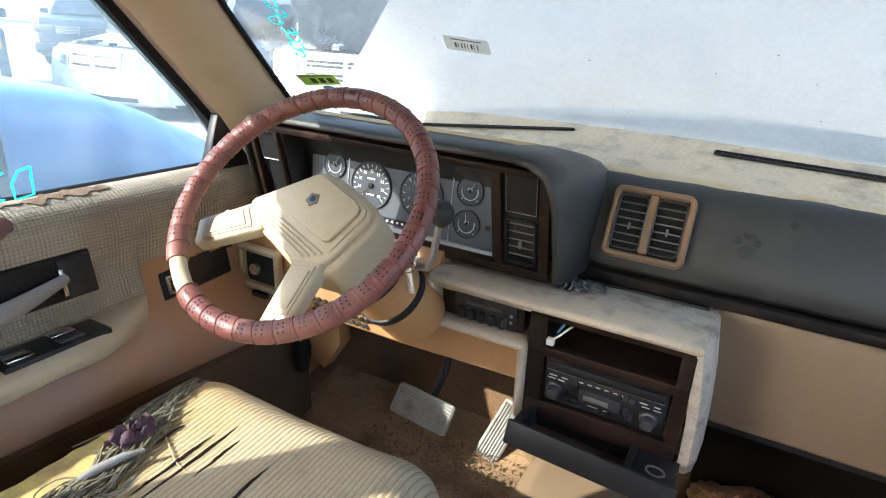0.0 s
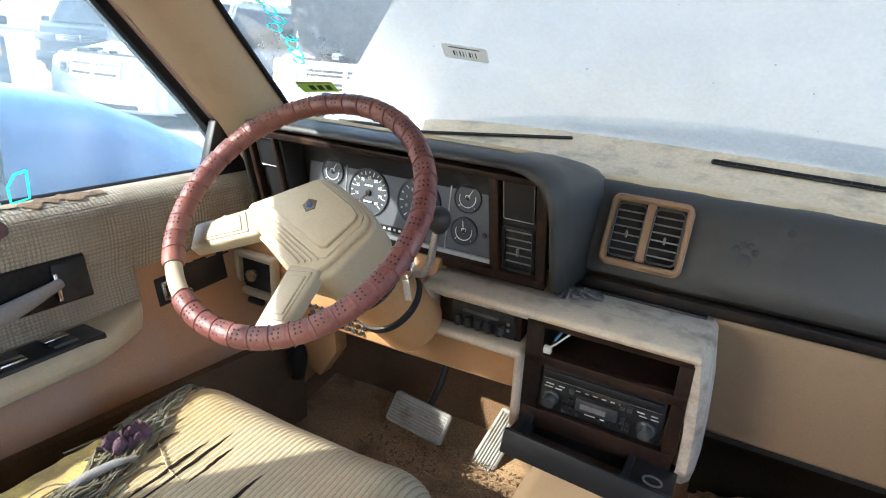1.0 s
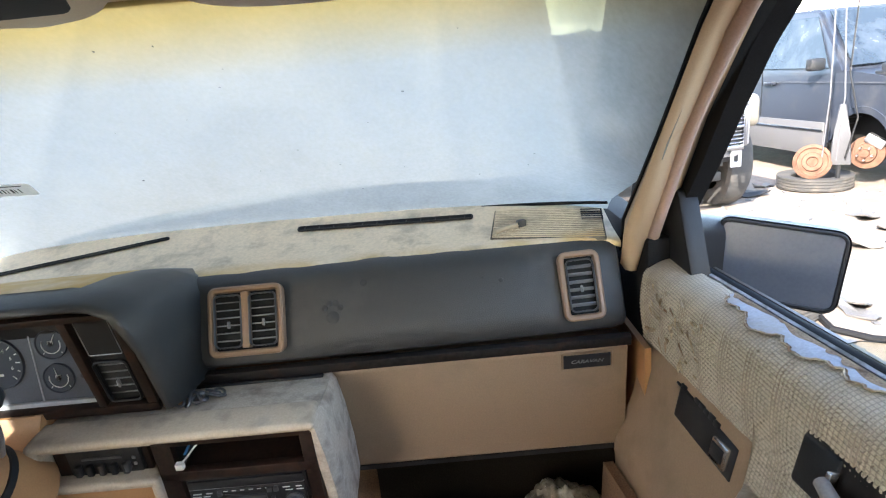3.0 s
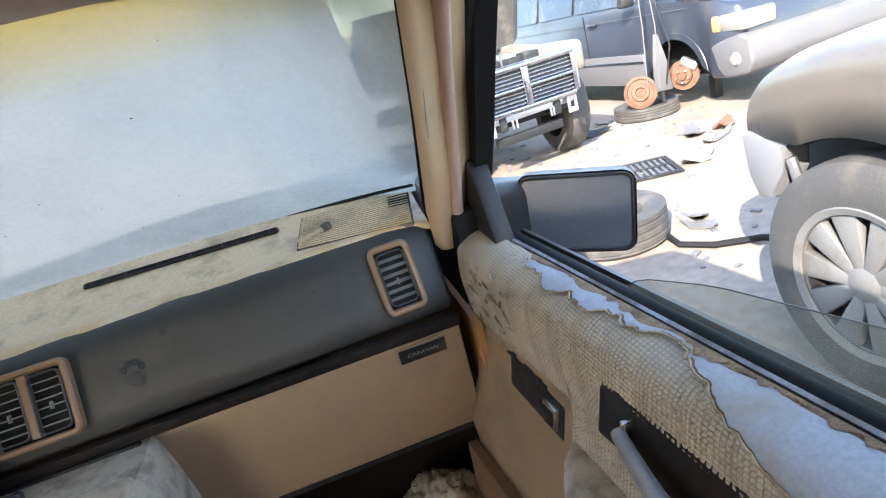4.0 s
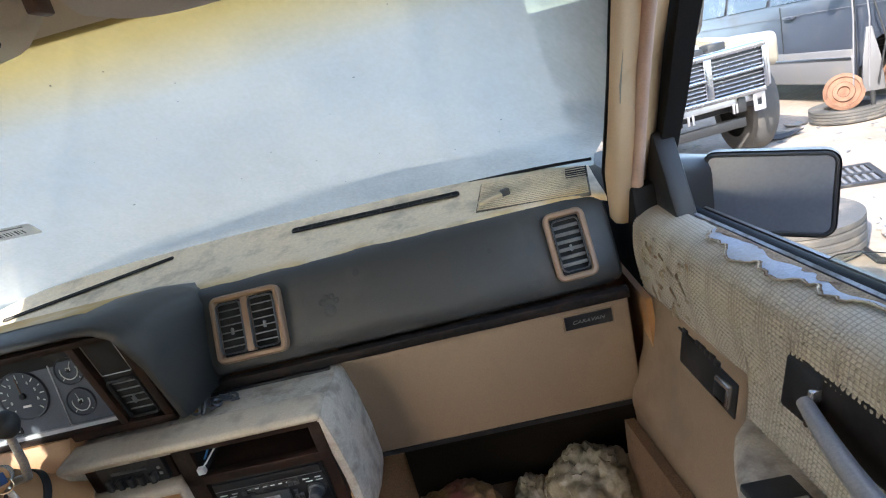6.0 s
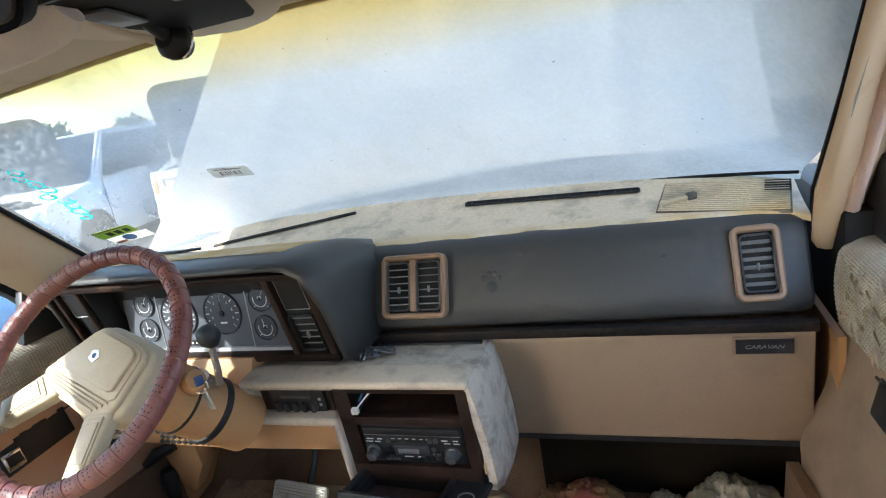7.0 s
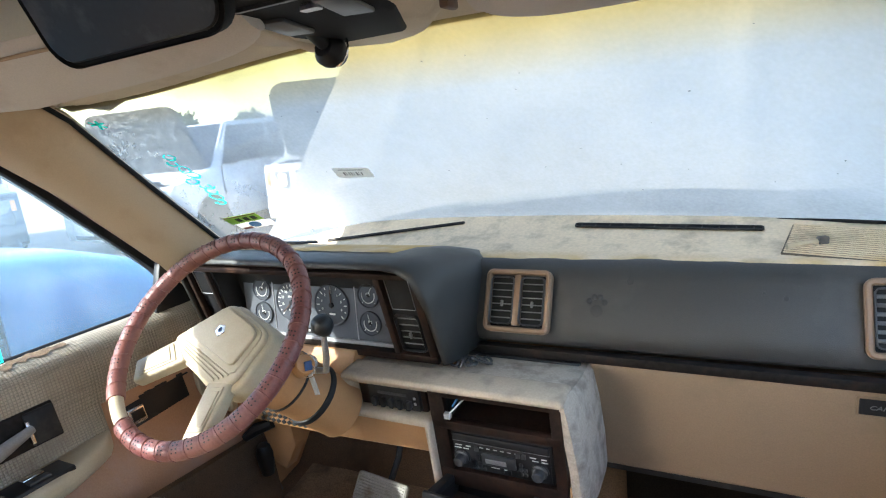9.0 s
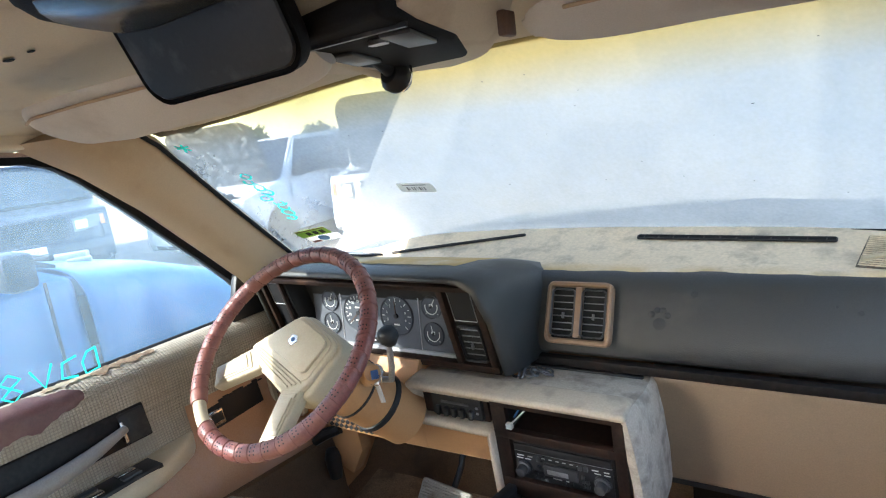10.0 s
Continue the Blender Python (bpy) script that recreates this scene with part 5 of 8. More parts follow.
def door(s, fx, zb, dy, dz, recess, name, label):
    d = thing(name, label, "car door", (s * 0.80, 0.35, 0.42), kind="structure")
    X = lambda y, z, out=0.0: fx(y, z) - s * out
    y1 = 0.93 + dy
    # inner panel: bows out into a map pocket low down
    def panel(u, v):
        y, z = lerp(-0.32, y1, u), lerp(0.60, zb - 0.01, v)
        bulge = 0.020 * math.exp(-((z - 0.72) / 0.05) ** 2)
        return (X(y, z, bulge), y, z)
    part("panel", sheet(panel, 40, 24, 0.03, (-s, 0, 0)), FADED_TAN if s < 0 else TAN_LIGHT, d, "tan moulded door panel")
    part("carpet_strip", sheet(lambda u, v: (X(lerp(-0.32, y1, u), lerp(0.40, 0.61 + 0.06 * (1 - u), v), -0.012 + 0.03 * v), lerp(-0.32, y1, u), lerp(0.40, 0.655 + 0.07 * (1 - u), v)), 20, 8, 0.02, (-s, 0, 0)), DARK_CARPET if s < 0 else CARPET, d, "dark brown carpet along the bottom")
    part("outer_skin", sheet(lambda u, v: (X(lerp(-0.32, 1.0 + dy, u), lerp(0.35, zb, v), -0.085 - 0.02 * math.sin(math.pi * v)), lerp(-0.32, 1.0 + dy, u), lerp(0.35, zb - 0.005, v)), 20, 10, 0.006, (s, 0, 0)), CAR_BEIGE, d, "pale painted outer skin")
    # woven cloth along the top, rolled over at the belt line
    def cloth(u, v):
        y = lerp(-0.30, y1 - 0.005, u)
        low = 0.895 + dz if y > 0.575 + dy else 0.828 + dz
        z = lerp(low, zb - 0.020, min(v / 0.66, 1.0))
        k = max(0.0, (v - 0.66) / 0.34)
        roll = 0.026 * math.sin(math.pi * min(1.0, max(0.0, (z - 0.90 - dz) / (zb - 0.92 - dz))) * 0.5) - 0.058 * (1 - math.cos(math.pi * 0.5 * k))
        zz = z + 0.036 * math.sin(math.pi * 0.5 * k)
        h = cloth_height(y, zz + abs(X(y, z, 0.006 + roll)))
        return (X(y, z, 0.006 + roll + h), y, zz)
    part("cloth_pad", sheet(cloth, 1000, 110), CLOTH, d, "woven beige cloth pad")
    # pull handle recess with a strap
    hy0, (hy1, hz0, hz1) = 0.10 + dy, recess
    def plate(ya, yb, za, zb_, out, th, mat, nm, lab="", bev=0.004, tilt=0.0):
        xa = X((ya + yb) / 2, (za + zb_) / 2)
        sl = (X(0, 1.0) - X(0, 0.9)) / 0.1
        sy = (X(1, 0.9) - X(0, 0.9))
        yc, zc = (ya + yb) / 2, (za + zb_) / 2
        ly, lz = yb - ya, zb_ - za
        b = box(-th / 2, th / 2, -ly / 2, ly / 2, -lz / 2, lz / 2, bev)
        sh = Matrix.Identity(4)
        sh[0][1], sh[0][2] = sy, sl
        sh[2][1] = tilt
        return part(nm, put(bmesh.new(), b, Matrix.Translation((xa - s * (out + 0.0), yc, zc)) @ sh), mat, d, lab)
    plate(hy0, hy1, hz0, hz1, 0.026, 0.014, DARK_STRIP, "handle_recess", "dark recess behind the pull strap", 0.004, 0.0)
    plate(hy1 - 0.058, hy1 - 0.003, hz0 + 0.004, hz1 - 0.004, 0.032, 0.010, BLACK, "strap_plate", "dark plate holding the strap")
    plate(hy1 - 0.062, hy1 - 0.055, hz0 + 0.012, hz1 - 0.016, 0.040, 0.012, CHROME, "strap_clip", "bright metal clip", 0.002)
    pts, rad = [], []
    for i in range(13):
        t = i / 12
        y = lerp(hy1 - 0.055, hy0 - 0.02, t)
        pts.append((X(y, (hz0 + hz1) / 2, 0.046 + 0.026 * math.sin(math.pi * t)), y, lerp(hz1 - 0.030, hz0 + 0.018, t) - 0.012 * math.sin(math.pi * t)))
        rad.append(lerp(0.008, 0.017 if s < 0 else 0.012, math.sin(math.pi * t)))
    part("pull_strap", tube(pts, rad, 10), GREY_VINYL, d, "soft padded pull strap")
    # release handle in its broken recess
    ry0, ry1, rz0, rz1 = 0.612 + dy, 0.778 + dy, 0.815 + dz, 0.868 + dz
    plate(ry0, ry1, rz0, rz1, -0.003, 0.012, BLACK, "release_recess", "black recess with broken edges", 0.003, 0.06)
    random.seed(3)
    for k in range(9):
        yy = lerp(ry0 + 0.05, ry1, k / 8)
        plate(yy, yy + 0.016, rz1 - 0.004 + 0.06 * (yy - 0.7 - dy), rz1 + random.uniform(0.002, 0.010), -0.003, 0.0115, BLACK, "broken_edge", "", 0.001)
    plate(ry0 + 0.010, ry0 + 0.050, rz0 + 0.006, rz1 - 0.012, 0.004, 0.010, CHROME, "release_handle", "chrome door release", 0.003)
    plate(ry0 + 0.016, ry0 + 0.046, rz0 + 0.014, rz1 - 0.018, 0.0085, 0.004, BLACK, "handle_inset", "", 0.001)
    # armrest
    def arm(u, v):
        a = v * 2 * math.pi
        y = lerp(-0.30, 0.575 + dy, u)
        w = 0.085 * min(1.0, ((1 - u) / 0.16) ** 0.6) if u > 0.84 else 0.085
        c, q = math.cos(a), math.sin(a)
        px = (w + 0.02) / 2 + (w + 0.02) / 2 * (abs(c) ** 0.55) * (1 if c > 0 else -1)
        pz = 0.024 * (abs(q) ** 0.7) * (1 if q > 0 else -1)
        return (X(y, 0.83 + dz, px - 0.012), y, 0.806 + dz + pz + 0.012 * u)
    part("armrest", sheet(arm, 40, 28), CREAM if s < 0 else SHELF, d, "cream moulded armrest", 60)
    sp_ = plate(0.300 + dy, 0.460 + dy, 0.8335 + dz, 0.8425 + dz, 0.052, 0.056, BLACK, "switch_plate", "black plate with window switches", 0.002)
    for k in range(2):
        ya = 0.327 + dy + 0.075 * k
        for j in range(2):
            part("switch", put(bmesh.new(), box(-0.009, 0.009, -0.019, 0.019, 0, 0.005, 0.002), Matrix.Translation((X(ya, 0.84 + dz, 0.040 + 0.024 * j), ya, 0.8425 + dz))), CHROME if (j + k) % 2 else SLAT, sp_)
    # belt seals
    part("belt_seal", sheet(lambda u, v: (X(lerp(-0.30, 0.90 + dy, u), zb, lerp(-0.056, -0.0285, v)), lerp(-0.30, 0.90 + dy, u), zb + 0.008 + 0.008 * math.sin(math.pi * v)), 30, 6, 0.03, (0, 0, 1)), RUBBER, d, "black rubber belt seal")
    return d, X, plate


def window_pane(s, X, zb, top, y_range, name, label, mat, nu=40, nv=12):
    lean = lambda z: 0.060 + 0.17 * (z - zb) ** 1.1 if z > zb else 0.060
    def f(u, v):
        y = lerp(*y_range, u)
        z = lerp(zb - 0.02, top(y), v)
        return (X(y, zb, -0.055) - s * (max(0.0, z - zb) * 0.14), y, z)
    p = tagged(part(name, sheet(f, nu, nv), mat), label, "window", kind="structure")
    return p, f


LB, RB = 1.020, 1.060
dl, XL, plate_l = door(-1, left_x, LB, 0.0, 0.0, (0.485, 0.884, 0.954), "door_1", "closed driver door with worn woven cloth and a maroon patch")
dr, XR, plate_r = door(1, right_x, RB, 0.065, 0.030, (0.545, 0.948, 1.016), "door_2", "closed passenger door with peeling woven cloth over pale foam")


def front_slope(points):
    def top(y):
        for (ya, za), (yb, zb_) in zip(points, points[1:]):
            if y <= yb:
                return lerp(za, zb_, max(0.0, (y - ya) / (yb - ya)))
        return points[-1][1]
    return top


left_top = front_slope([(-0.30, 1.475), (0.344, 1.471), (0.434, 1.461), (0.478, 1.432), (0.574, 1.349), (0.748, 1.186), (0.86, 1.06)])
window_pane(-1, XL, LB, left_top, (-0.28, 0.85), "window_2", "closed driver window misted with pale dust, cyan marks on it", SIDE_GLASS)
right_top = front_slope([(-0.30, 1.165), (0.26, 1.158), (0.462, 1.128), (0.569, 1.098), (0.60, 1.085), (0.635, 1.062)])
window_pane(1, XR, RB, right_top, (-0.28, 0.63), "window_3", "half lowered passenger window glass", CLEAN_GLASS)[0].visible_shadow = False
# the lowered pane's edge
part("glass_edge", tube([(XR(y, RB, -0.055) - max(0, right_top(y) - RB) * 0.14, y, right_top(y)) for y in [lerp(-0.28, 0.63, i / 30) for i in range(31)]], 0.0007, 6), SLAT, dr, "dark edge of the lowered pane")

# window frames and seals
def frame_strip(s, X, zb, pts, w, th, mat, parent, nm, label, inset=0.0):
    loops = []
    for i, (y, z) in enumerate(pts):
        a, b = pts[max(i - 1, 0)], pts[min(i + 1, len(pts) - 1)]
        t = Vector((b[0] - a[0], b[1] - a[1])).normalized()
        n2 = Vector((-t.y, t.x))
        x = X(y, zb, -0.055 + inset) - s * max(0.0, z - zb) * 0.14
        q = [(-w / 2, -th / 2), (w / 2, -th / 2), (w / 2, th / 2), (-w / 2, th / 2)]
        loops.append([(x + s * o, y + n2.x * k, z + n2.y * k) for k, o in q])
    return part(nm, skin(loops), mat, parent, label)


lp = [(-0.30, 1.482), (0.20, 1.482), (0.344, 1.480), (0.40, 1.476), (0.442, 1.464), (0.486, 1.434), (0.580, 1.352), (0.755, 1.188), (0.815, 1.130), (0.87, 1.06)]
frame_strip(-1, XL, LB, lp, 0.018, 0.030, RUBBER, dl, "window_frame", "black window frame")
frame_strip(-1, XL, LB, [(y + 0.006, z + 0.008) for y, z in lp], 0.008, 0.014, PINK_TRIM, dl, "frame_seal", "pale seal along the window frame", 0.024)
rp = [(-0.30, 1.535), (0.55, 1.535), (0.64, 1.525), (0.69, 1.490), (0.746, 1.443), (0.82, 1.366), (0.905, 1.272), (1.000, 1.176), (1.075, 1.06)]
frame_strip(1, XR, RB, rp, 0.050, 0.030, RUBBER, dr, "window_frame", "black window frame")
frame_strip(1, XR, RB, [(y + 0.036, z + 0.034) for y, z in rp], 0.052, 0.060, RUBBER, dr, "frame_flange", "black flange of the window frame", 0.032)
frame_strip(1, XR, RB, [(y + 0.022, z + 0.022) for y, z in rp], 0.012, 0.030, BLACK, dr, "frame_lip", "", 0.018)
part("frame_seal", tube([(0.720, 0.54, 1.512), (0.735, 0.66, 1.442), (0.745, 0.75, 1.375), (0.754, 0.825, 1.312), (0.761, 0.91, 1.222), (0.766, 0.99, 1.127), (0.770, 1.05, 1.03)], 0.011, 10), PINK_TRIM, dr, "faded pink seal along the pillar")
# black corner covers
part("mirror_sail", prism([(0.885, 1.060), (1.075, 1.060), (1.055, 1.105), (0.985, 1.205), (0.955, 1.205)], 0.792, 0.826, "x", bevel=0.004), BLACK, dr, "black triangular corner cover")
part("mirror_sail", prism([(0.76, 1.020), (0.93, 1.020), (0.86, 1.09), (0.80, 1.145)], -0.822, -0.800, "x", bevel=0.004), BLACK, dl, "black triangular corner cover")
# white metal ledge and torn foam on the passenger door
LEDGE_WHITE = material("dusty_white_metal", (0.26, 0.27, 0.29), 0.6, scale=40, vary=0.2, bump=0.2, dirt=(0.12, 0.11, 0.10), dirt_amount=0.5, dirt_scale=18)
part("metal_ledge", sheet(lambda u, v: (XR(lerp(-0.3, 0.88, u), RB, lerp(-0.0265, -0.0225, v)), lerp(-0.3, 0.88, u), RB + 0.0195 - 0.002 * v), 30, 2, 0.012, (0, 0, 1)), LEDGE_WHITE, dr, "dusty white painted metal ledge")


def foam_patch(parent, X, zb, ya, yb, va, vb, seed, mat, nm, label, lift=0.0):
    """A bare patch on the rolled top of a door pad, with a ragged edge."""
    def f(u, v):
        y = lerp(ya, yb, u)
        n1 = noise.noise((y * 22, seed, 0)) * 0.9 + noise.noise((y * 60, seed, 3)) * 0.45 + noise.noise((y * 130, seed, 6)) * 0.14
        n2 = noise.noise((y * 22, seed + 9, 0)) * 0.9 + noise.noise((y * 60, seed + 5, 3)) * 0.45 + noise.noise((y * 130, seed + 2, 6)) * 0.14
        w = math.sin(math.pi * u) ** 0.4
        mid = (va + vb) / 2
        t = lerp(mid + (va - mid) * w + 0.13 * n1 * w, min(1.0, mid + (vb - mid) * w + 0.11 * n2 * w), v)
        k = max(0.0, (t - 0.66) / 0.34)
        z = lerp(0.90, zb - 0.020, min(t / 0.66, 1.0))
        roll = 0.026 * math.sin(math.pi * min(1.0, max(0.0, (z - 0.90) / (zb - 0.92))) * 0.5) - 0.058 * (1 - math.cos(math.pi * 0.5 * k))
        zz = z + 0.036 * math.sin(math.pi * 0.5 * k)
        return (X(y, z, 0.0095 + lift + roll), y, zz + 0.0025 + lift * 0.6)
    part(nm, sheet(f, 260, 10), mat, parent, label)


BROWN_EDGE = material("brown_glued_backing", (0.20, 0.13, 0.075), 0.95, scale=60, vary=0.4, bump=0.6, dirt=(0.10, 0.06, 0.04), dirt_amount=0.5, dirt_scale=25)
TEAR = [(0.80, 1.0), (0.775, 0.93), (0.70, 0.865), (0.62, 0.885), (0.55, 0.915), (0.50, 0.955), (0.46, 0.97), (0.44, 0.93), (0.40, 0.86), (0.36, 0.78), (0.30, 0.67), (0.22, 0.56), (0.10, 0.49), (-0.29, 0.46)]


def tear_line(y):
    """How far up the pad the cloth still reaches, with a ragged edge."""
    base = next((lerp(va, vb, (ya - y) / (ya - yb)) for (ya, va), (yb, vb) in zip(TEAR, TEAR[1:]) if y >= yb), 0.46)
    return min(0.995, base + 0.040 * noise.noise((y * 24, 2, 1)) + 0.028 * noise.noise((y * 70, 5, 1)) + 0.012 * noise.noise((y * 170, 8, 1)))


def pad_point(X, y, t, lift):
    k = max(0.0, (t - 0.66) / 0.34)
    z = lerp(0.90, RB - 0.020, min(t / 0.66, 1.0))
    roll = 0.026 * math.sin(math.pi * min(1.0, max(0.0, (z - 0.90) / (RB - 0.92))) * 0.5) - 0.058 * (1 - math.cos(math.pi * 0.5 * k))
    return (X(y, z, 0.0098 + lift + roll), y, z + 0.036 * math.sin(math.pi * 0.5 * k) + 0.0028 + lift * 0.6)


def bare_strip(nm, mat, lift, low, high, label, ya=0.79, yb=-0.29, n=420):
    f = lambda u, v: pad_point(XR, lerp(ya, yb, u), lerp(min(low(lerp(ya, yb, u)), high(lerp(ya, yb, u))), high(lerp(ya, yb, u)), v), lift)
    return part(nm, sheet(f, n, 8), mat, dr, label)


bare_strip("torn_edge", BROWN_EDGE, 0.0, lambda y: tear_line(y) - 0.012, lambda y: 1.0, "brown glued edge of the torn cloth")
bare_strip("torn_patch", FOAM, 0.0012, tear_line, lambda y: 0.985 - 0.05 * max(0.0, noise.noise((y * 18, 9, 4)) + 0.25), "bare pale foam where the cloth has peeled")
bare_strip("backing_remnant", BROWN_EDGE, 0.0024, lambda y: 1.0 - max(0.0, 0.01 + 0.13 * noise.noise((y * 15, 3, 9)) + 0.06 * noise.noise((y * 60, 3, 2))) * (1.0 if y < 0.47 else 0.7), lambda y: 1.0, "brown shreds of backing along the ledge")
# the cloth's free edge curls up along the tear
part("curled_edge", tube([Vector(pad_point(XR, y, tear_line(y) - 0.010, 0.0026 + 0.0022 * noise.noise((y * 40, 1, 7)))) for y in [lerp(0.785, -0.29, i / 420) for i in range(421)]], [0.0011 + 0.0010 * abs(noise.noise((i * 0.21, 4, 4))) for i in range(421)], 6), SHRED, dr, "curled frayed edge of the cloth")
foam_patch(dl, XL, LB, 0.42, 0.56, 0.88, 0.985, 7, BROWN_EDGE, "torn_patch", "brown torn patch on the pad")
foam_patch(dl, XL, LB, 0.33, 0.42, 0.90, 1.0, 4, SHRED, "torn_patch", "frayed pale patch on the pad")
foam_patch(dl, XL, LB, -0.25, 0.385, 0.48, 1.0, 11, MAROON, "vinyl_roll", "maroon vinyl roll behind the cloth", 0.004)
# curled shreds of cloth along the tears
random.seed(21)
shreds = bmesh.new()
for k in range(34):
    y = random.uniform(0.76, 0.95)
    z0 = random.uniform(0.95, 1.045)
    x = XR(y, z0, 0.034)
    L = random.uniform(0.006, 0.022)
    a = random.uniform(0, 6.28)
    bmv = [shreds.verts.new((x - 0.003 * j, y + L * math.cos(a) * w, z0 + L * math.sin(a) * w + 0.004 * j)) for j, w in ((0, -0.5), (1, -0.2), (2.2, 0.3), (1.5, 0.7))]
    bmv += [shreds.verts.new(v.co + Vector((0.001, 0.004, 0.003))) for v in reversed(bmv)]
    shreds.faces.new(bmv[:4]), shreds.faces.new(bmv[4:])
    shreds.faces.new((bmv[0], bmv[1], bmv[6], bmv[7])), shreds.faces.new((bmv[2], bmv[3], bmv[4], bmv[5]))
part("torn_shreds", shreds, SHRED, dr, "curled cloth shreds")["kind"] = "stuff"
# window marks in cyan paint
def scrawl(strokes, M, parent, width=0.0023, nm="paint_mark"):
    for st in strokes:
        part(nm, put(bmesh.new(), tube([(x, y, 0) for x, y in st], width, 6), M @ Matrix.Diagonal((1, 1, 0.25, 1))), CYAN_PAINT, parent)


GLM = Matrix(((0, 0, 1, -0.8315), (1, 0, 0, 0.325), (0, 1, 0, 1.062), (0, 0, 0, 1)))
marks = thing("window_marking", "cyan paint marks drawn on the driver window", "paint marks", (-0.83, 0.35, 1.08))
for x0, strokes in ((0.125, [[(0.0, 0.022), (0.0, -0.022), (-0.028, -0.026), (-0.030, 0.0), (-0.018, 0.018), (0.0, 0.022)]]), (0.070, [[(0.016, 0.018), (-0.012, 0.012), (-0.018, -0.018), (0.012, -0.024)]]), (0.020, [[(0.020, 0.020), (0.0, -0.024), (-0.020, 0.018)]]), (-0.035, [[(0.0, 0.026), (0.018, 0.012), (0.0, 0.0), (-0.018, -0.014), (0.0, -0.028), (0.016, -0.014), (-0.016, 0.012), (0.0, 0.026)]])):
    scrawl(strokes, GLM @ Matrix.Translation((x0, 0, 0)), marks)

# ---- side mirror ----
mir = thing("side_mirror", "black plastic door mirror with a dusty glass", "side mirror", (0.86, 0.93, 1.06))
MM = Matrix.Translation((0.962, 0.950, 1.060)) @ Matrix.Rotation(radians(-30), 4, "Z") @ Matrix.Rotation(radians(7), 4, "Y") @ Matrix.Rotation(radians(-4), 4, "X") @ Matrix(((1, 0, 0, 0), (0, 0, -1, 0), (0, 1, 0, 0), (0, 0, 0, 1)))
def mirror_skew(x, y):
    return (x + max(0.0, -x / 0.103) * (0.073 - y) * 0.15, y)


loops = []
for d, sc in ((0.0, 0.955), (0.006, 1.0), (-0.02, 1.0), (-0.055, 0.92), (-0.08, 0.72), (-0.09, 0.45)):
    loops.append([tuple(MM @ Vector((*mirror_skew(x * sc, y * sc), d))) for x, y in rrect(0.206, 0.146, 0.024, 5)])
loops = [loops[0], loops[1]] + loops[2:]
part("housing", skin(loops), BLACK, mir, "black plastic shell")
gb = slab(0.190, 0.130, 0.014, 0.003)
rb2 = bezel(0.200, 0.140, 0.02, 0.006, 0.004, 0.0015)
for v in gb.verts[:] + rb2.verts[:]:
    v.co.x, v.co.y = mirror_skew(v.co.x, v.co.y)
# blue-grey base stands in for the dim reflection; the spots are dust
part("glass", put(bmesh.new(), gb, MM @ Matrix.Translation((0, 0, 0.0045))), material("mirror_dust_and_reflection", (0.13, 0.145, 0.175), 0.30, 0.6, vary=0.06, bump=0.0, dirt=(0.15, 0.16, 0.185), dirt_amount=0.3, dirt_scale=30), mir, "dusty mirror glass, blue-grey for its dim reflection")
part("glass_rim", put(bmesh.new(), rb2, MM @ Matrix.Translation((0, 0, 0.005))), BLACK, mir)
wedge = []
for t in [k / 5 for k in range(6)]:
    c = Vector((0.826, 1.005, 1.098)).lerp(MM @ Vector((-0.085, 0, -0.035)), t)
    h, w = lerp(0.055, 0.062, t), lerp(0.052, 0.030, t)
    wedge.append([(c.x, c.y + w * px, c.z + h * pz) for px, pz in rrect(2, 2, 0.5, 4)])
part("stalk", skin(wedge), BLACK, mir, "black plastic foot", sharp=60)

# ---- windshield stickers and marks ----
def on_glass(x, z, off=-0.004):
    """A frame lying on the inside of the windshield: x to the right, y up it, z towards the cabin."""
    p = Vector((x, ws(x, z) + off, z))
    ux = (Vector((x + 0.01, ws(x + 0.01, z) + off, z)) - p).normalized()
    uz = (Vector((x, ws(x, z + 0.01) + off, z + 0.01)) - p).normalized()
    n = ux.cross(uz).normalized()
    return Matrix(((ux.x, uz.x, n.x, p.x), (ux.y, uz.y, n.y, p.y), (ux.z, uz.z, n.z, p.z), (0, 0, 0, 1)))


BM_ = on_glass(-0.362, 1.308) @ Matrix.Rotation(radians(-6), 4, "Z")
bar = thing("barcode_label", "white label with a black bar code on the windshield", "label", tuple(BM_.translation))
part("paper", put(bmesh.new(), slab(0.088, 0.040, 0.006, 0.0008, 0.0002), BM_), WHITE_PAPER, bar)
random.seed(5)
for k, w in enumerate((3, 1, 2, 2, 1, 3, 1, 2)):
    part("bar", put(bmesh.new(), box(0, 0.0011 * w, -0.010, 0.004, 0.0008, 0.0012), BM_ @ Matrix.Translation((-0.024 + 0.0062 * k, 0, 0))), BLACK, bar)
part("print_line", put(bmesh.new(), box(-0.03, 0.03, 0.012, 0.0145, 0.0008, 0.0011), BM_), SLAT, bar)
SM2 = on_glass(-0.676, 1.216) @ Matrix.Rotation(radians(4), 4, "Z")
st = thing("inspection_sticker", "green and white stickers in the corner of the windshield", "sticker", tuple(SM2.translation))
part("green_label", put(bmesh.new(), slab(0.080, 0.034, 0.002, 0.0008, 0.0002), SM2), GREEN_PAPER, st)
part("red_line", put(bmesh.new(), box(-0.038, 0.038, 0.012, 0.0155, 0.0008, 0.0012), SM2), LEATHER, st)
for k in range(3):
    part("figure_bar", put(bmesh.new(), box(-0.006, 0.006, -0.010, 0.006, 0.0008, 0.0012), SM2 @ Matrix.Translation((-0.012 + 0.018 * k, 0, 0))), BLACK, st)
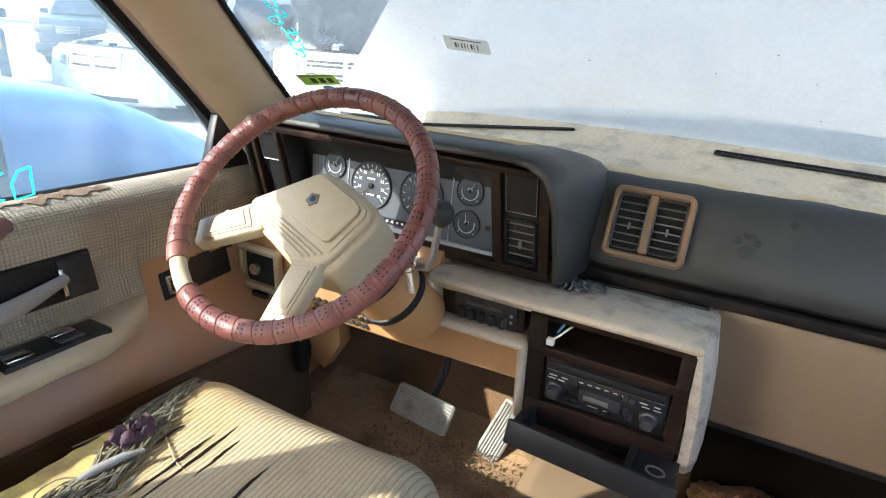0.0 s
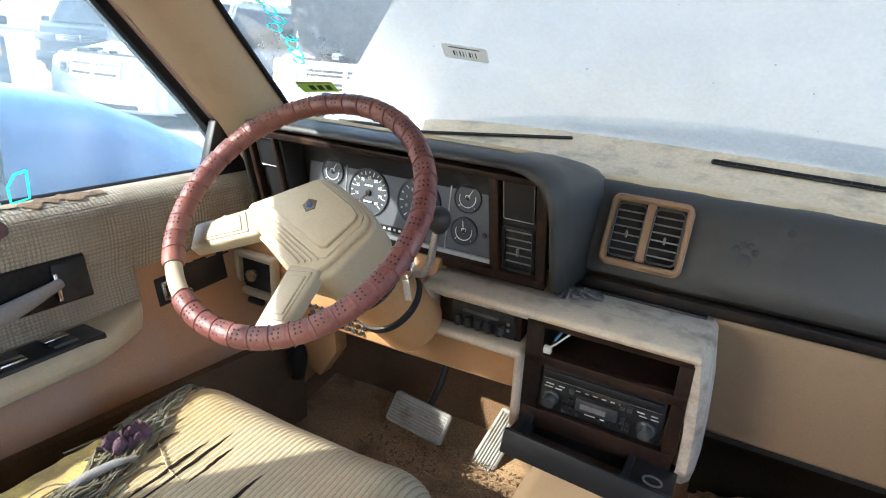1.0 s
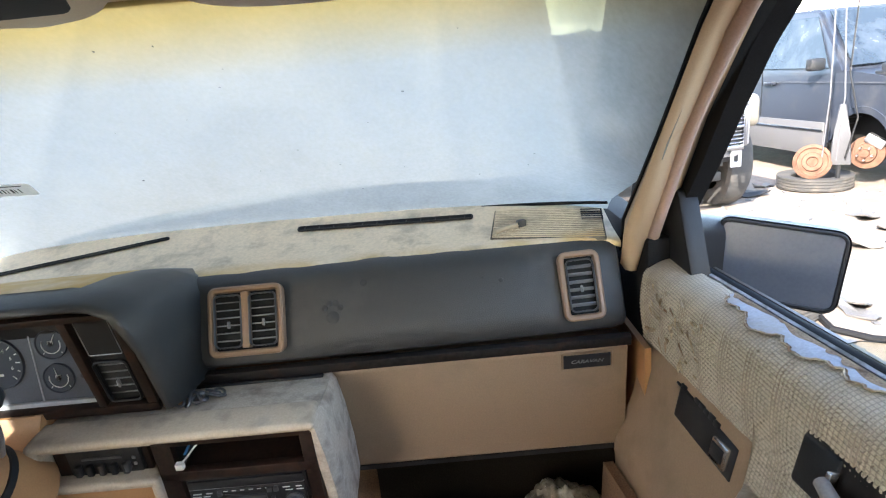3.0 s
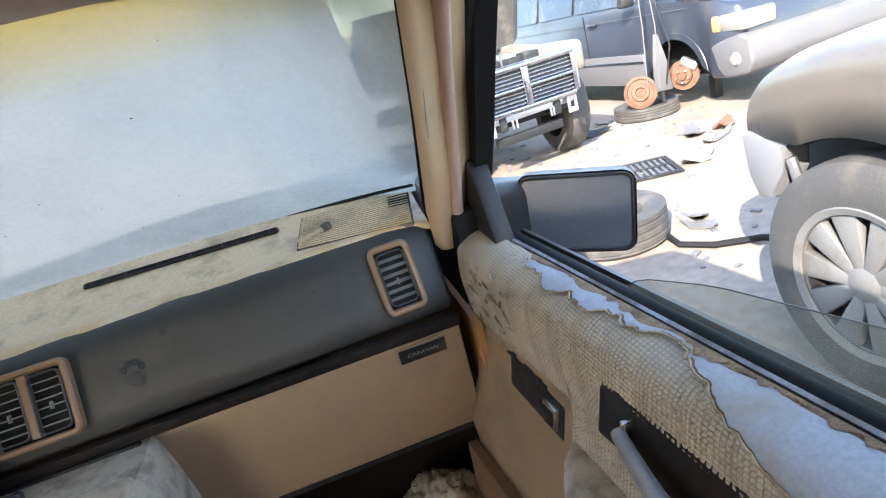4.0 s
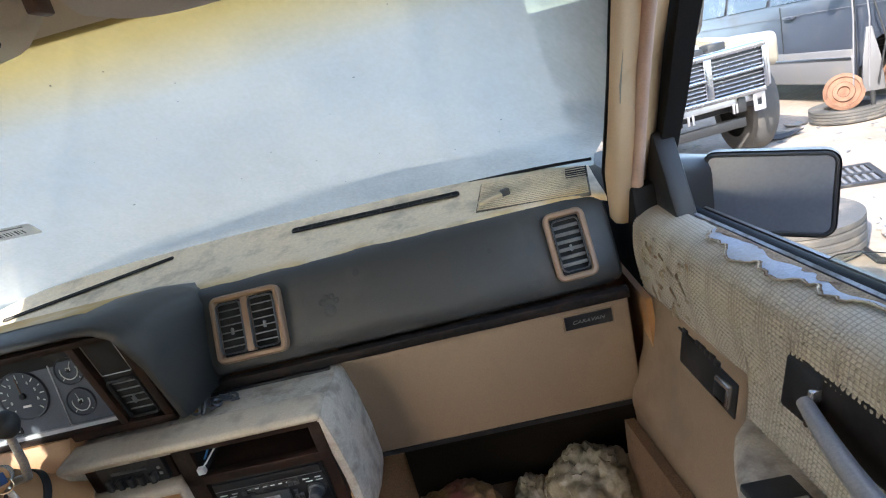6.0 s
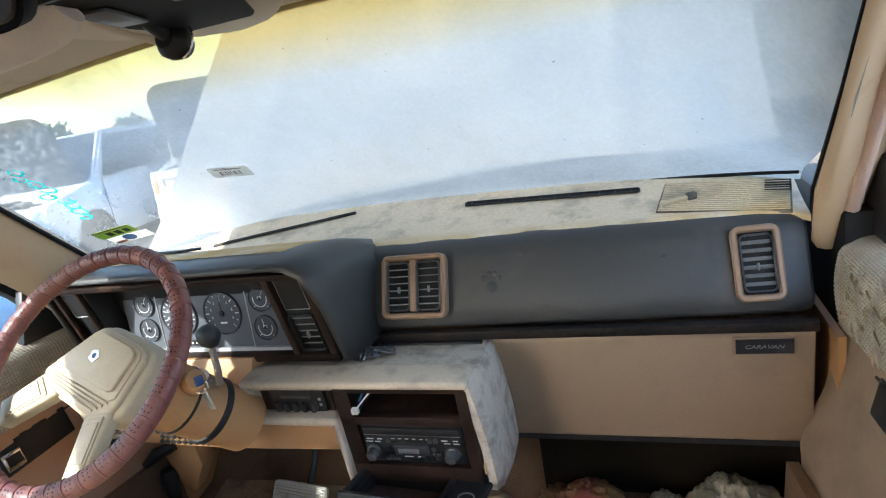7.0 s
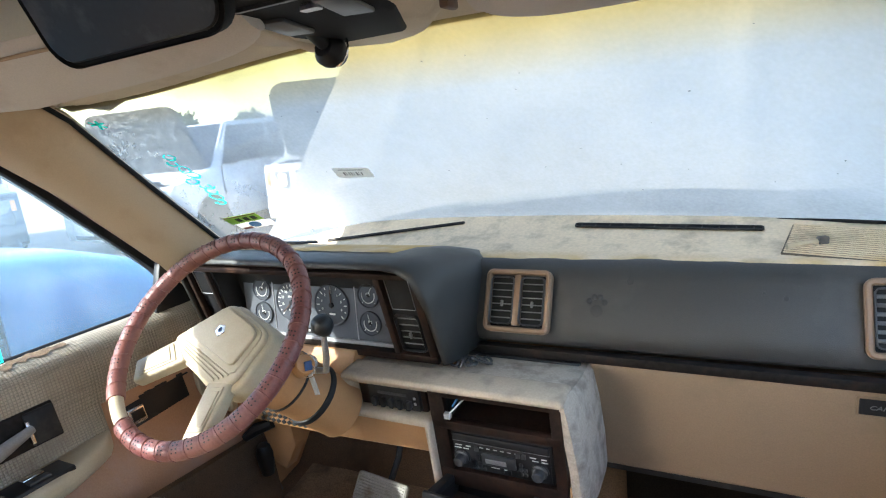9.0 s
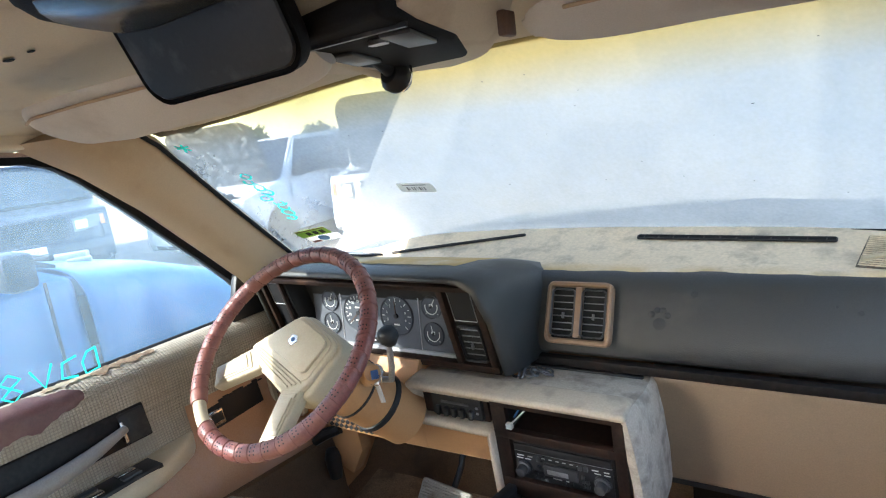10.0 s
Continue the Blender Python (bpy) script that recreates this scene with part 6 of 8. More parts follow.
part("white_label", put(bmesh.new(), slab(0.085, 0.030, 0.002, 0.0008, 0.0002), SM2 @ Matrix.Translation((0.008, -0.034, 0)) @ Matrix.Rotation(radians(-4), 4, "Z")), WHITE_PAPER, st)
part("blue_spot", put(bmesh.new(), lathe([(0, 0.0012), (0.013, 0.001), (0.0135, 0)], 18), SM2 @ Matrix.Translation((0.006, -0.032, 0.0008))), CAR_BLUE, st)
part("red_spot", put(bmesh.new(), box(-0.012, 0.010, -0.004, 0.004, 0, 0.0012), SM2 @ Matrix.Translation((-0.018, -0.042, 0.0008))), LEATHER, st)
marks2 = thing("windshield_marking", "cyan paint letters on the windshield", "paint marks", (-0.6, 0.9, 1.3))
rng = random.Random(61)
for k in range(9):
    x, z = lerp(-0.655, -0.672, k / 8) + rng.uniform(-0.006, 0.006), lerp(1.385, 1.268, k / 8)
    strokes = []
    for q in range(2):
        a0, a1, r = rng.uniform(0, 6.28), rng.uniform(2.2, 4.6), rng.uniform(0.007, 0.013)
        strokes.append([(r * math.cos(a0 + a1 * i / 7) + rng.uniform(-0.0015, 0.0015), 1.2 * r * math.sin(a0 + a1 * i / 7) + rng.uniform(-0.002, 0.002)) for i in range(8)])
    scrawl(strokes, on_glass(x, z), marks2, 0.0017)
scrawl([[(-0.012, 0.0), (0.012, 0.004)], [(-0.004, -0.014), (0.004, 0.012)], [(-0.010, 0.010), (0.008, -0.010)]], on_glass(-0.676, 1.462), marks2)
spots = thing("glass_specks", "dark specks stuck on the windshield", "specks", (0.0, 1.05, 1.3), kind="stuff")
random.seed(17)
sb = bmesh.new()
for x, z in [(-0.132, 1.299), (-0.10, 1.39), (0.02, 1.40), (0.16, 1.33)] + [(random.uniform(-0.45, 0.6), random.uniform(1.2, 1.5)) for _ in range(18)]:
    r = random.uniform(0.0006, 0.0014)
    put(sb, lathe([(0, 0.0006), (r, 0.0004), (r * 1.1, 0)], 7), on_glass(x, z) @ Matrix.Diagonal((random.uniform(0.7, 2), 1, 1, 1)))
part("speck_field", sb, RUBBER, spots)

# ---- overhead: visors, mirror, console ----
def visor(front, rear, label):
    """A padded visor between its front and rear edge, with rounded ends."""
    loops = []
    for i in range(33):
        t = 0.5 - 0.5 * math.cos(math.pi * i / 32)
        a, b = path_at(front, t), path_at(rear, t)
        k = max(0.10, (1 - abs(2 * t - 1) ** 7)) ** 0.5
        m, h = a.lerp(b, 0.5), (a - b) * 0.5 * k
        n = h.cross(Vector((1, 0.1, 0))).normalized() * 0.012 * (0.3 + 0.7 * k)
        loops.append([m + h * math.cos(q) + n * math.sin(q) * (1 + 0.25 * math.cos(q)) for q in [2 * math.pi * j / 18 for j in range(18)]])
    v = solid("sun_visor", skin(loops), VISOR, label, "sun visor", "pair of sun visors", sharp=60)
    seam = [path_at(rear, t).lerp(path_at(front, t), 0.10) + Vector((0, -0.002, -0.010)) for t in [0.12 + 0.76 * i / 20 for i in range(21)]]
    part("piping", tube(seam, 0.0022, 6), PILLAR, v)
    return v


visor([(-0.520, 0.358, 1.494), (-0.475, 0.367, 1.481), (-0.387, 0.385, 1.478), (-0.197, 0.422, 1.493), (-0.015, 0.456, 1.510)], [(-0.520, 0.290, 1.522), (-0.460, 0.276, 1.533), (-0.35, 0.295, 1.540), (-0.18, 0.325, 1.545), (-0.015, 0.355, 1.548)], "padded beige sun visor folded up on the driver side")
visor([(0.165, 0.625, 1.515), (0.35, 0.600, 1.512), (0.55, 0.545, 1.500), (0.66, 0.48, 1.490)], [(0.165, 0.49, 1.550), (0.35, 0.47, 1.548), (0.55, 0.42, 1.535), (0.65, 0.37, 1.522)], "padded beige sun visor folded up on the passenger side")
oc = thing("overhead_console", "black overhead console with map lamps set in beige trim", "overhead console", (0.0, 0.5, 1.55))
loops = []
for i in range(19):
    t = i / 18
    y = lerp(0.36, 0.665, t)
    w = 0.155 * (1.0 if t < 0.436 else math.sqrt(max(0.015, 1 - ((t - 0.436) / 0.572) ** 2)))
    z = lerp(1.565, 1.542, t)
    loops.append([(-0.015 - w - 0.02, y, z + 0.03), (-0.015 - w, y, z - 0.006), (-0.015 - w + 0.02, y, z - 0.022), (-0.015 + w - 0.02, y, z - 0.022), (-0.015 + w, y, z - 0.006), (-0.015 + w + 0.02, y, z + 0.03)])
part("surround", skin(loops), LINER, oc, "rounded beige surround", sharp=70)
OM = Matrix.Translation((0.045, 0.50, 1.534)) @ Matrix.Rotation(radians(-3.7), 4, "X")
pl = part("plate", put(bmesh.new(), prism([(-0.062, -0.145), (0.085, -0.175), (0.062, -0.01), (0.012, 0.098), (-0.095, 0.100), (-0.112, 0.02)], -0.008, 0.02, "z", bevel=0.008, seg=3), OM), RUBBER, oc, "black plastic housing")
for x, y in ((-0.050, -0.040), (0.058, -0.075)):
    part("lamp_lens", put(bmesh.new(), box(-0.018, 0.018, -0.036, 0.036, -0.0125, -0.007, 0.002), OM @ Matrix.Translation((x - 0.015, y, 0)) @ Matrix.Rotation(radians(12), 4, "Z")), SLAT, oc, "grey lamp lens")
part("lamp_switch", put(bmesh.new(), slab(0.024, 0.012, 0.005, 0.006), OM @ Matrix.Translation((0.018, -0.095, -0.014))), STEEL, oc)
part("groove", put(bmesh.new(), box(-0.055, 0.080, -0.130, -0.126, -0.012, -0.007), OM), SLAT, oc)
rv = thing("rear_view_mirror", "black rear-view mirror on a bent arm under the header", "mirror", (-0.10, 0.36, 1.53))
RV_C, RV_X, RV_N = Vector((-0.085, 0.300, 1.565)), Vector((0.985, 0.07, 0.035)), Vector((0.05, -0.93, -0.37))
RV_N = (RV_N - RV_X.normalized() * RV_N.dot(RV_X.normalized())).normalized()
RV_X.normalize()
RV_Y = RV_N.cross(RV_X)
RV = Matrix(((RV_X.x, RV_Y.x, RV_N.x, RV_C.x), (RV_X.y, RV_Y.y, RV_N.y, RV_C.y), (RV_X.z, RV_Y.z, RV_N.z, RV_C.z), (0, 0, 0, 1)))
loops = []
for d, sc in ((0.0, 0.975), (0.004, 1.0), (-0.012, 1.0), (-0.028, 0.90), (-0.036, 0.6)):
    loops.append([tuple(RV @ Vector((x * sc, y * sc, d))) for x, y in rrect(0.242, 0.132, 0.032, 6)])
part("shell", skin(loops), RUBBER, rv)
# near-black base is the reflection of the dark cabin put into the colour
part("glass", put(bmesh.new(), slab(0.230, 0.120, 0.027, 0.003), RV @ Matrix.Translation((0, 0, 0.003))), material("mirror_dark_reflection", (0.009, 0.011, 0.013), 0.3, 0.0, spec=0.3, vary=0.15, bump=0.0, dirt=(0.06, 0.06, 0.065), dirt_amount=0.3, dirt_scale=14), rv, "mirror glass, near-black for the dark cabin it reflects")
part("ball", lathe([(0, -0.017), (0.013, -0.014), (0.019, -0.002), (0.019, 0.006), (0.012, 0.015), (0, 0.017)], 20, Matrix.Translation((-0.045, 0.570, 1.509)) @ Matrix.Rotation(radians(70), 4, "X") @ Matrix.Scale(1.15, 4)), BLACK, rv, "black ball joint")
part("clip_ring", put(bmesh.new(), tube([(0.024 * math.cos(a), 0.024 * math.sin(a), 0) for a in [radians(-75 + 15 * i) for i in range(11)]], 0.0016, 6), Matrix.Translation((-0.040, 0.567, 1.512)) @ Matrix.Rotation(radians(80), 4, "X")), CHROME, rv)
part("left_rim", tube([(-0.02, 0.33, 1.548), (-0.045, 0.42, 1.542), (-0.075, 0.50, 1.537), (-0.098, 0.555, 1.534), (-0.10, 0.60, 1.526), (-0.085, 0.63, 1.520)], [0.011, 0.011, 0.011, 0.010, 0.010, 0.008], 10), LINER, oc, "rounded beige rim")
part("arm", tube([(-0.07, 0.33, 1.565), (-0.05, 0.40, 1.56), (-0.042, 0.52, 1.535), (-0.044, 0.560, 1.515)], 0.009, 10), BLACK, rv)
part("stem", tube([(-0.045, 0.570, 1.512), (-0.040, 0.590, 1.545)], 0.009, 10), BLACK, rv)
grab = thing("ceiling_lamp", "dark smoked plastic lamp housing on the headliner", "ceiling lamp", (-0.11, 0.20, 1.59))
lamp_edge = [(-0.03, 0.10), (-0.07, 0.123), (-0.106, 0.154), (-0.126, 0.196), (-0.140, 0.250), (-0.10, 0.268), (0.05, 0.262), (0.07, 0.12)]
part("body", prism(lamp_edge, 1.565, 1.606, "z", bevel=0.010, seg=3), RUBBER, grab, "black plastic housing", sharp=60)
part("lens", prism([(lerp(x, -0.035, 0.25), lerp(y, 0.185, 0.25)) for x, y in lamp_edge], 1.561, 1.568, "z", bevel=0.003), material("smoked_lamp_lens", (0.022, 0.026, 0.03), 0.2, vary=0.1, bump=0.0), grab, "dark smoked lens")
vc = thing("visor_clip", "small brown plastic clip holding the sun visor", "clip", (0.15, 0.53, 1.53))
part("hook", box(0.146, 0.157, 0.512, 0.540, 1.524, 1.552, 0.003), material("brown_plastic", (0.10, 0.055, 0.035), 0.5), vc)
# holes in the headliner
for x, y, r in ((-0.50, 0.22, 0.009), (-0.40, 0.25, 0.006), (-0.36, 0.26, 0.004)):
    o = part("liner_tear", put(bmesh.new(), lathe([(0, 0.001), (r, 0.001), (r * 1.2, 0)], 9), Matrix.Translation((x, y, roof_z(x, y) - 0.0022)) @ Matrix.Rotation(math.pi, 4, "X") @ Matrix.Diagonal((1.8, 0.8, 1, 1))), RUBBER, bpy.data.objects["ceiling"])

# ---- footwell ----
GREY_PAD = material("worn_grey_rubber", (0.30, 0.29, 0.265), 0.8, scale=60, vary=0.2, bump=0.3, dirt=(0.20, 0.165, 0.125), dirt_amount=0.4, dirt_scale=25)
pd = thing("brake_pedal", "worn grey rubber brake pedal on a steel arm", "pedal", (-0.39, 1.05, 0.52))
PM = face(-0.385, 0.978, 0.507, 34) @ Matrix.Rotation(radians(-5), 4, "Z")
part("pad", put(bmesh.new(), slab(0.150, 0.072, 0.008, 0.014, 0.004), PM), GREY_PAD, pd, "grey ribbed rubber pad")
for k in range(9):
    part("rib", put(bmesh.new(), box(-0.068, 0.068, -0.0017, 0.0017, 0, 0.004, 0.001, 1), PM @ Matrix.Translation((0, -0.028 + 0.007 * k, 0.014))), GREY_PAD, pd)
part("arm", tube([(-0.385, 1.010, 0.50), (-0.378, 1.060, 0.56), (-0.375, 1.10, 0.65), (-0.375, 1.14, 0.80)], 0.009, 8), BLACK, pd)
gp = thing("gas_pedal", "worn grey metal-edged gas pedal", "pedal", (-0.21, 1.05, 0.45))
GM = face(-0.215, 1.045, 0.470, 38) @ Matrix.Rotation(radians(-14), 4, "Z")
part("pad", put(bmesh.new(), slab(0.058, 0.150, 0.008, 0.012, 0.003), GM), GREY_PAD, gp, "grey ribbed pad")
for k in range(7):
    part("rib", put(bmesh.new(), box(-0.0014, 0.0014, -0.066, 0.066, 0, 0.004, 0.001, 1), GM @ Matrix.Translation((-0.021 + 0.007 * k, 0, 0.012))), GREY_PAD, gp)
# trailing shelf of beige carpet on the tunnel
solid("tunnel_cover", prism([(-0.14, 0.42), (-0.10, 0.470), (0.10, 0.474), (0.14, 0.42)], 0.55, 1.10, "y", bevel=0.012, seg=3), TAN_LIGHT, "beige vinyl cover over the floor tunnel", "floor cover", kind="structure")
# brackets under the dash at the far left
br = thing("hood_release", "dark release lever and bracket under the dash", "lever", (-0.62, 0.95, 0.66))
part("bracket", prism([(-0.665, 0.765), (-0.565, 0.765), (-0.555, 0.66), (-0.60, 0.585), (-0.635, 0.60), (-0.66, 0.68)], 0.885, 0.925, "y", bevel=0.004), TAN, br, "tan bracket")
part("lever", tube([(-0.615, 0.880, 0.715), (-0.655, 0.865, 0.70), (-0.690, 0.855, 0.675)], [0.013, 0.016, 0.011], 8), BLACK, br)
part("spring", lathe([(0, 0), (0.016, 0.0), (0.020, 0.03), (0.022, 0.06), (0.016, 0.08), (0, 0.085)], 14, Matrix.Translation((-0.655, 0.875, 0.57))), BLACK, br)
part("bolt_head", box(-0.578, -0.552, 0.868, 0.885, 0.735, 0.765, 0.003), WHITE_PAPER, br)
tagged(part("trim_sill", box(-0.79, -0.755, 0.05, 0.93, 0.40, 0.47, 0.008), PILLAR), "tan scuff plate along the door sill", "sill trim", kind="structure")
tagged(part("trim_kick", sheet(lambda u, v: (-0.775 + 0.02 * v, lerp(0.86, 1.2, u), lerp(0.42, 0.80, v)), 8, 6, 0.012, (1, 0, 0)), TAN), "tan kick panel beside the pedals", "kick panel", kind="structure")
tagged(part("trim_kick_right", sheet(lambda u, v: (0.735, lerp(0.95, 1.3, u), lerp(0.42, 0.92, v)), 8, 6, 0.012, (-1, 0, 0)), TAN), "beige kick panel below the dash end", "kick panel", kind="structure")

# soil and leaf litter on the driver floor
bm = sheet(lambda u, v: (lerp(-0.72, -0.13, u), lerp(0.58, 1.10, v), 0.4225 + 0.012 * (0.5 + 0.5 * noise.noise((u * 6, v * 6, 1))) * math.sin(math.pi * u) ** 0.5 + max(0, lerp(0.58, 1.10, v) - 1.0) * 0.25), 60, 60)
tagged(part("soil_layer", bm, DIRT), "brown soil spread over the driver floor", "soil", kind="stuff")
random.seed(12)
lit = bmesh.new()
for k in range(900):
    x, y = random.uniform(-0.50, -0.14), random.uniform(0.70, 1.00)
    if random.random() > 1.3 - 3.2 * abs(x + 0.29):
        continue
    L, w = random.uniform(0.002, 0.007), random.uniform(0.0008, 0.0028)
    a, b = random.uniform(0, 6.28), random.uniform(-0.4, 0.4)
    M = Matrix.Translation((x, y, 0.437 + random.uniform(0, 0.004))) @ Euler((b, b * 0.7, a)).to_matrix().to_4x4()
    vs = [lit.verts.new(M @ Vector(p)) for p in ((-L, -w, 0), (L, -w * 0.6, 0.001), (L * 0.9, w * 0.6, 0.002), (-L, w, 0.001), (0, 0, 0.003))]
    for i in range(4):
        lit.faces.new((vs[i], vs[(i + 1) % 4], vs[4]))
tagged(part("leaf_litter", lit, CHIPS), "dry leaf bits and chips on the soil", "litter", kind="stuff")


# plastic bags in the passenger footwell
def bag(c, r, seed, name_label, mat, squash=0.8):
    bm = bmesh.new()
    bmesh.ops.create_icosphere(bm, subdivisions=5, radius=1)
    for v in bm.verts:
        n1 = noise.noise(v.co * 1.7 + Vector((seed, 0, 0)))
        n2 = abs(noise.noise(v.co * 4.5 + Vector((0, seed, 0))))
        n3 = abs(noise.noise(v.co * 10 + Vector((0, 0, seed))))
        f = 1 + 0.22 * n1 - 0.26 * n2 - 0.10 * n3
        v.co = Vector((v.co.x * r[0], v.co.y * r[1], max(-0.75, v.co.z) * r[2])) * f
    bm.transform(Matrix.Translation(c))
    return solid("plastic_bag", bm, mat, name_label, "plastic bag", "bags in the footwell", sharp=70)


BAG_CLEAR = material("crumpled_clear_plastic", (0.24, 0.205, 0.14), 0.25, scale=30, vary=0.15, bump=0.3, dirt=(0.15, 0.115, 0.06), dirt_amount=0.4, dirt_scale=14)
BAG_BROWN = material("crumpled_brown_plastic", (0.22, 0.12, 0.05), 0.3, scale=30, vary=0.3, bump=0.3, dirt=(0.20, 0.05, 0.04), dirt_amount=0.55, dirt_scale=9)
bag((0.29, 1.00, 0.475), (0.12, 0.10, 0.085), 3.0, "crumpled brown and red plastic bag on the floor", BAG_BROWN)
bag((0.585, 1.00, 0.49), (0.105, 0.10, 0.11), 7.0, "crumpled clear plastic bag on the floor", BAG_CLEAR)
bag((0.46, 1.04, 0.46), (0.055, 0.06, 0.07), 5.0, "small clear plastic bag on the floor", BAG_CLEAR)

# ---- driver seat ----
seat = thing("driver_seat", "torn ribbed cream cloth driver seat with yellow foam showing", "car seat", (-0.37, 0.2, 0.42))
def seat_top(x, y):
    """Height of the cushion over its plan: x from -0.63 to -0.11, front edge at 0.64."""
    u = (x + 0.37) / 0.262
    front = max(0.0, (y - 0.495) / 0.13)
    side = max(0.0, abs(u) - 0.62) / 0.38
    return 0.748 + 0.012 * (abs(u) < 1) * abs(u) ** 2 - 0.105 * min(front, 1.0) ** 2.4 - 0.10 * side ** 2.6 - 0.02 * max(0.0, (0.30 - y))
def cushion(u, v):
    x = lerp(-0.632, -0.108, u)
    cut = 0.035 * abs(2 * u - 1) ** 3
    y2 = lerp(-0.05, 0.635 - cut * 2.5, v)
    rib_phase = (x + 0.06 * y2) / 0.0082
    rib = 0.0020 * abs(math.sin(math.pi * rib_phase)) ** 0.7
    return (x, y2, seat_top(x, y2) + rib + 0.004 * noise.noise((x * 9, y2 * 9, 0)))
part("cushion", sheet(cushion, 420, 60, 0.16, (0, 0, 1)), CORD, seat, "ribbed cream cloth cushion", sharp=75)
part("seat_base", box(-0.58, -0.17, 0.0, 0.40, 0.42, 0.60, 0.02), BLACK, seat)
# foam showing where the cloth has torn at the outer front corner
def tear_x(y):
    """Where the ribbed cloth ends, at a distance y along the seat."""
    return -0.455 - 0.55 * max(0.0, y - 0.29) + 0.006 * noise.noise((y * 25, 4, 2))
def foam(u, v):
    y = lerp(0.02, 0.50 - 0.12 * (1 - u), v)
    x = lerp(-0.642, tear_x(y), u)
    return (x, y, seat_top(max(x, -0.625), y) + 0.0055 + 0.004 * noise.noise((x * 40, y * 40, 3)) - 0.010 * (1 - u) ** 3 - 0.004 * u ** 8)
part("foam", sheet(foam, 40, 60, 0.02, (0, 0, 1)), YELLOW_FOAM, seat, "exposed yellow foam")
# slits in the cloth
for x0, y0, x1, y1 in ((-0.418, 0.27, -0.430, 0.49), (-0.436, 0.30, -0.444, 0.44), (-0.398, 0.36, -0.405, 0.45), (-0.325, 0.33, -0.331, 0.43), (-0.492, 0.36, -0.496, 0.43)):
    pts = [(lerp(x0, x1, t) + 0.002 * noise.noise((t * 9, x0, 0)), lerp(y0, y1, t), seat_top(lerp(x0, x1, t), lerp(y0, y1, t)) + 0.0022) for t in [i / 14 for i in range(15)]]
    part("slit", tube(pts, [0.0005 + 0.0022 * math.sin(math.pi * i / 14) for i in range(15)], 6), WOOD, seat, "dark slit in the cloth")
# frayed threads
random.seed(31)
th = bmesh.new()
for k in range(230):
    # most cords lie along the tear, some stray over the foam
    stray = k % 9 == 0
    y0, off = random.uniform(0.06, 0.53), random.uniform(0.0, 0.052)
    L, sway, lift = random.uniform(0.05, 0.15), random.uniform(-0.02, 0.02), random.uniform(0.004, 0.014)
    turn = random.uniform(-0.9, 0.9) if stray else random.uniform(-0.12, 0.16)
    pts = []
    for i in range(8):
        t = i / 7 - 0.5
        y = min(y0 + L * t, 0.560)
        x = tear_x(y) + 0.004 - off + L * t * turn + sway * math.sin(3 * t + k) + 0.008 * noise.noise((t * 3, k, 0))
        pts.append((max(x, -0.632), y, seat_top(max(x, -0.62), y) + lift + 0.004 * noise.noise((t * 3, k, 3))))
    put(th, tube(pts, random.uniform(0.0009, 0.0024), 5))
part("frayed_threads", th, OLIVE_THREAD, seat, "tangle of frayed threads")["kind"] = "stuff"
for pts, r in (([(-0.50, 0.40, 0), (-0.44, 0.37, 0), (-0.39, 0.36, 0)], 0.0011), ([(-0.34, 0.33, 0), (-0.28, 0.31, 0), (-0.24, 0.34, 0), (-0.20, 0.36, 0)], 0.0013)):
    part("loose_thread", tube([(x, y, seat_top(x, y) + 0.003) for x, y, _ in pts], r, 5), CORD, seat)
SCRAP_PALE = material("pale_plastic_strip", (0.24, 0.23, 0.225), 0.6, scale=60, vary=0.15, bump=0.2, dirt=(0.15, 0.13, 0.11), dirt_amount=0.4, dirt_scale=20)
rag = thing("rag", "crumpled purple rag caught in the torn seat edge", "rag", (-0.52, 0.35, 0.75))
bm = sheet(lambda u, v: (-0.535 + 0.030 * u + 0.011 * noise.noise((u * 4, v * 4, 1)), 0.335 + 0.060 * v + 0.011 * noise.noise((u * 5, v * 5, 4)), 0.766 + 0.020 * noise.noise((u * 6, v * 6, 8)) + 0.012 * math.sin(math.pi * u)), 26, 26, 0.003, (0, 0, 1))
part("cloth", bm, material("faded_purple_cloth", (0.085, 0.045, 0.065), 0.9, scale=60, vary=0.25, bump=0.4), rag)
part("plastic_strip", tube([(-0.503, 0.268, 0.760), (-0.496, 0.295, 0.766), (-0.486, 0.325, 0.770), (-0.474, 0.350, 0.770)], [0.004, 0.0065, 0.0055, 0.003], 10), SCRAP_PALE, rag, "pale strip sticking out")

# ---- hood ----
hood = thing("car_hood", "raised chalky white hood standing open before the windshield", "car hood", (-0.07, 1.3, 1.1))
HA = radians(49)
def hood_at(u, v, off=0.0):
    x = lerp(-0.875, 0.725, u)
    k = abs(2 * u - 1)
    crown = 0.030 * (1 - k ** 2.2) + 0.010 * math.exp(-((k - 0.62) / 0.035) ** 2)
    L = 1.20 * v
    n = crown + off - 0.02 * v ** 2
    return (x * (1 - 0.03 * v), 1.285 - 0.035 * math.exp(-v / 0.05) - 0.06 * (k ** 2) + L * math.cos(HA) - n * math.sin(HA), 1.085 + L * math.sin(HA) + n * math.cos(HA))
part("outer_panel", sheet(lambda u, v: hood_at(u, v), 90, 40, 0.02, (0, -1, 1)), HOOD_WHITE, hood, "chalky white panel with two long creases")
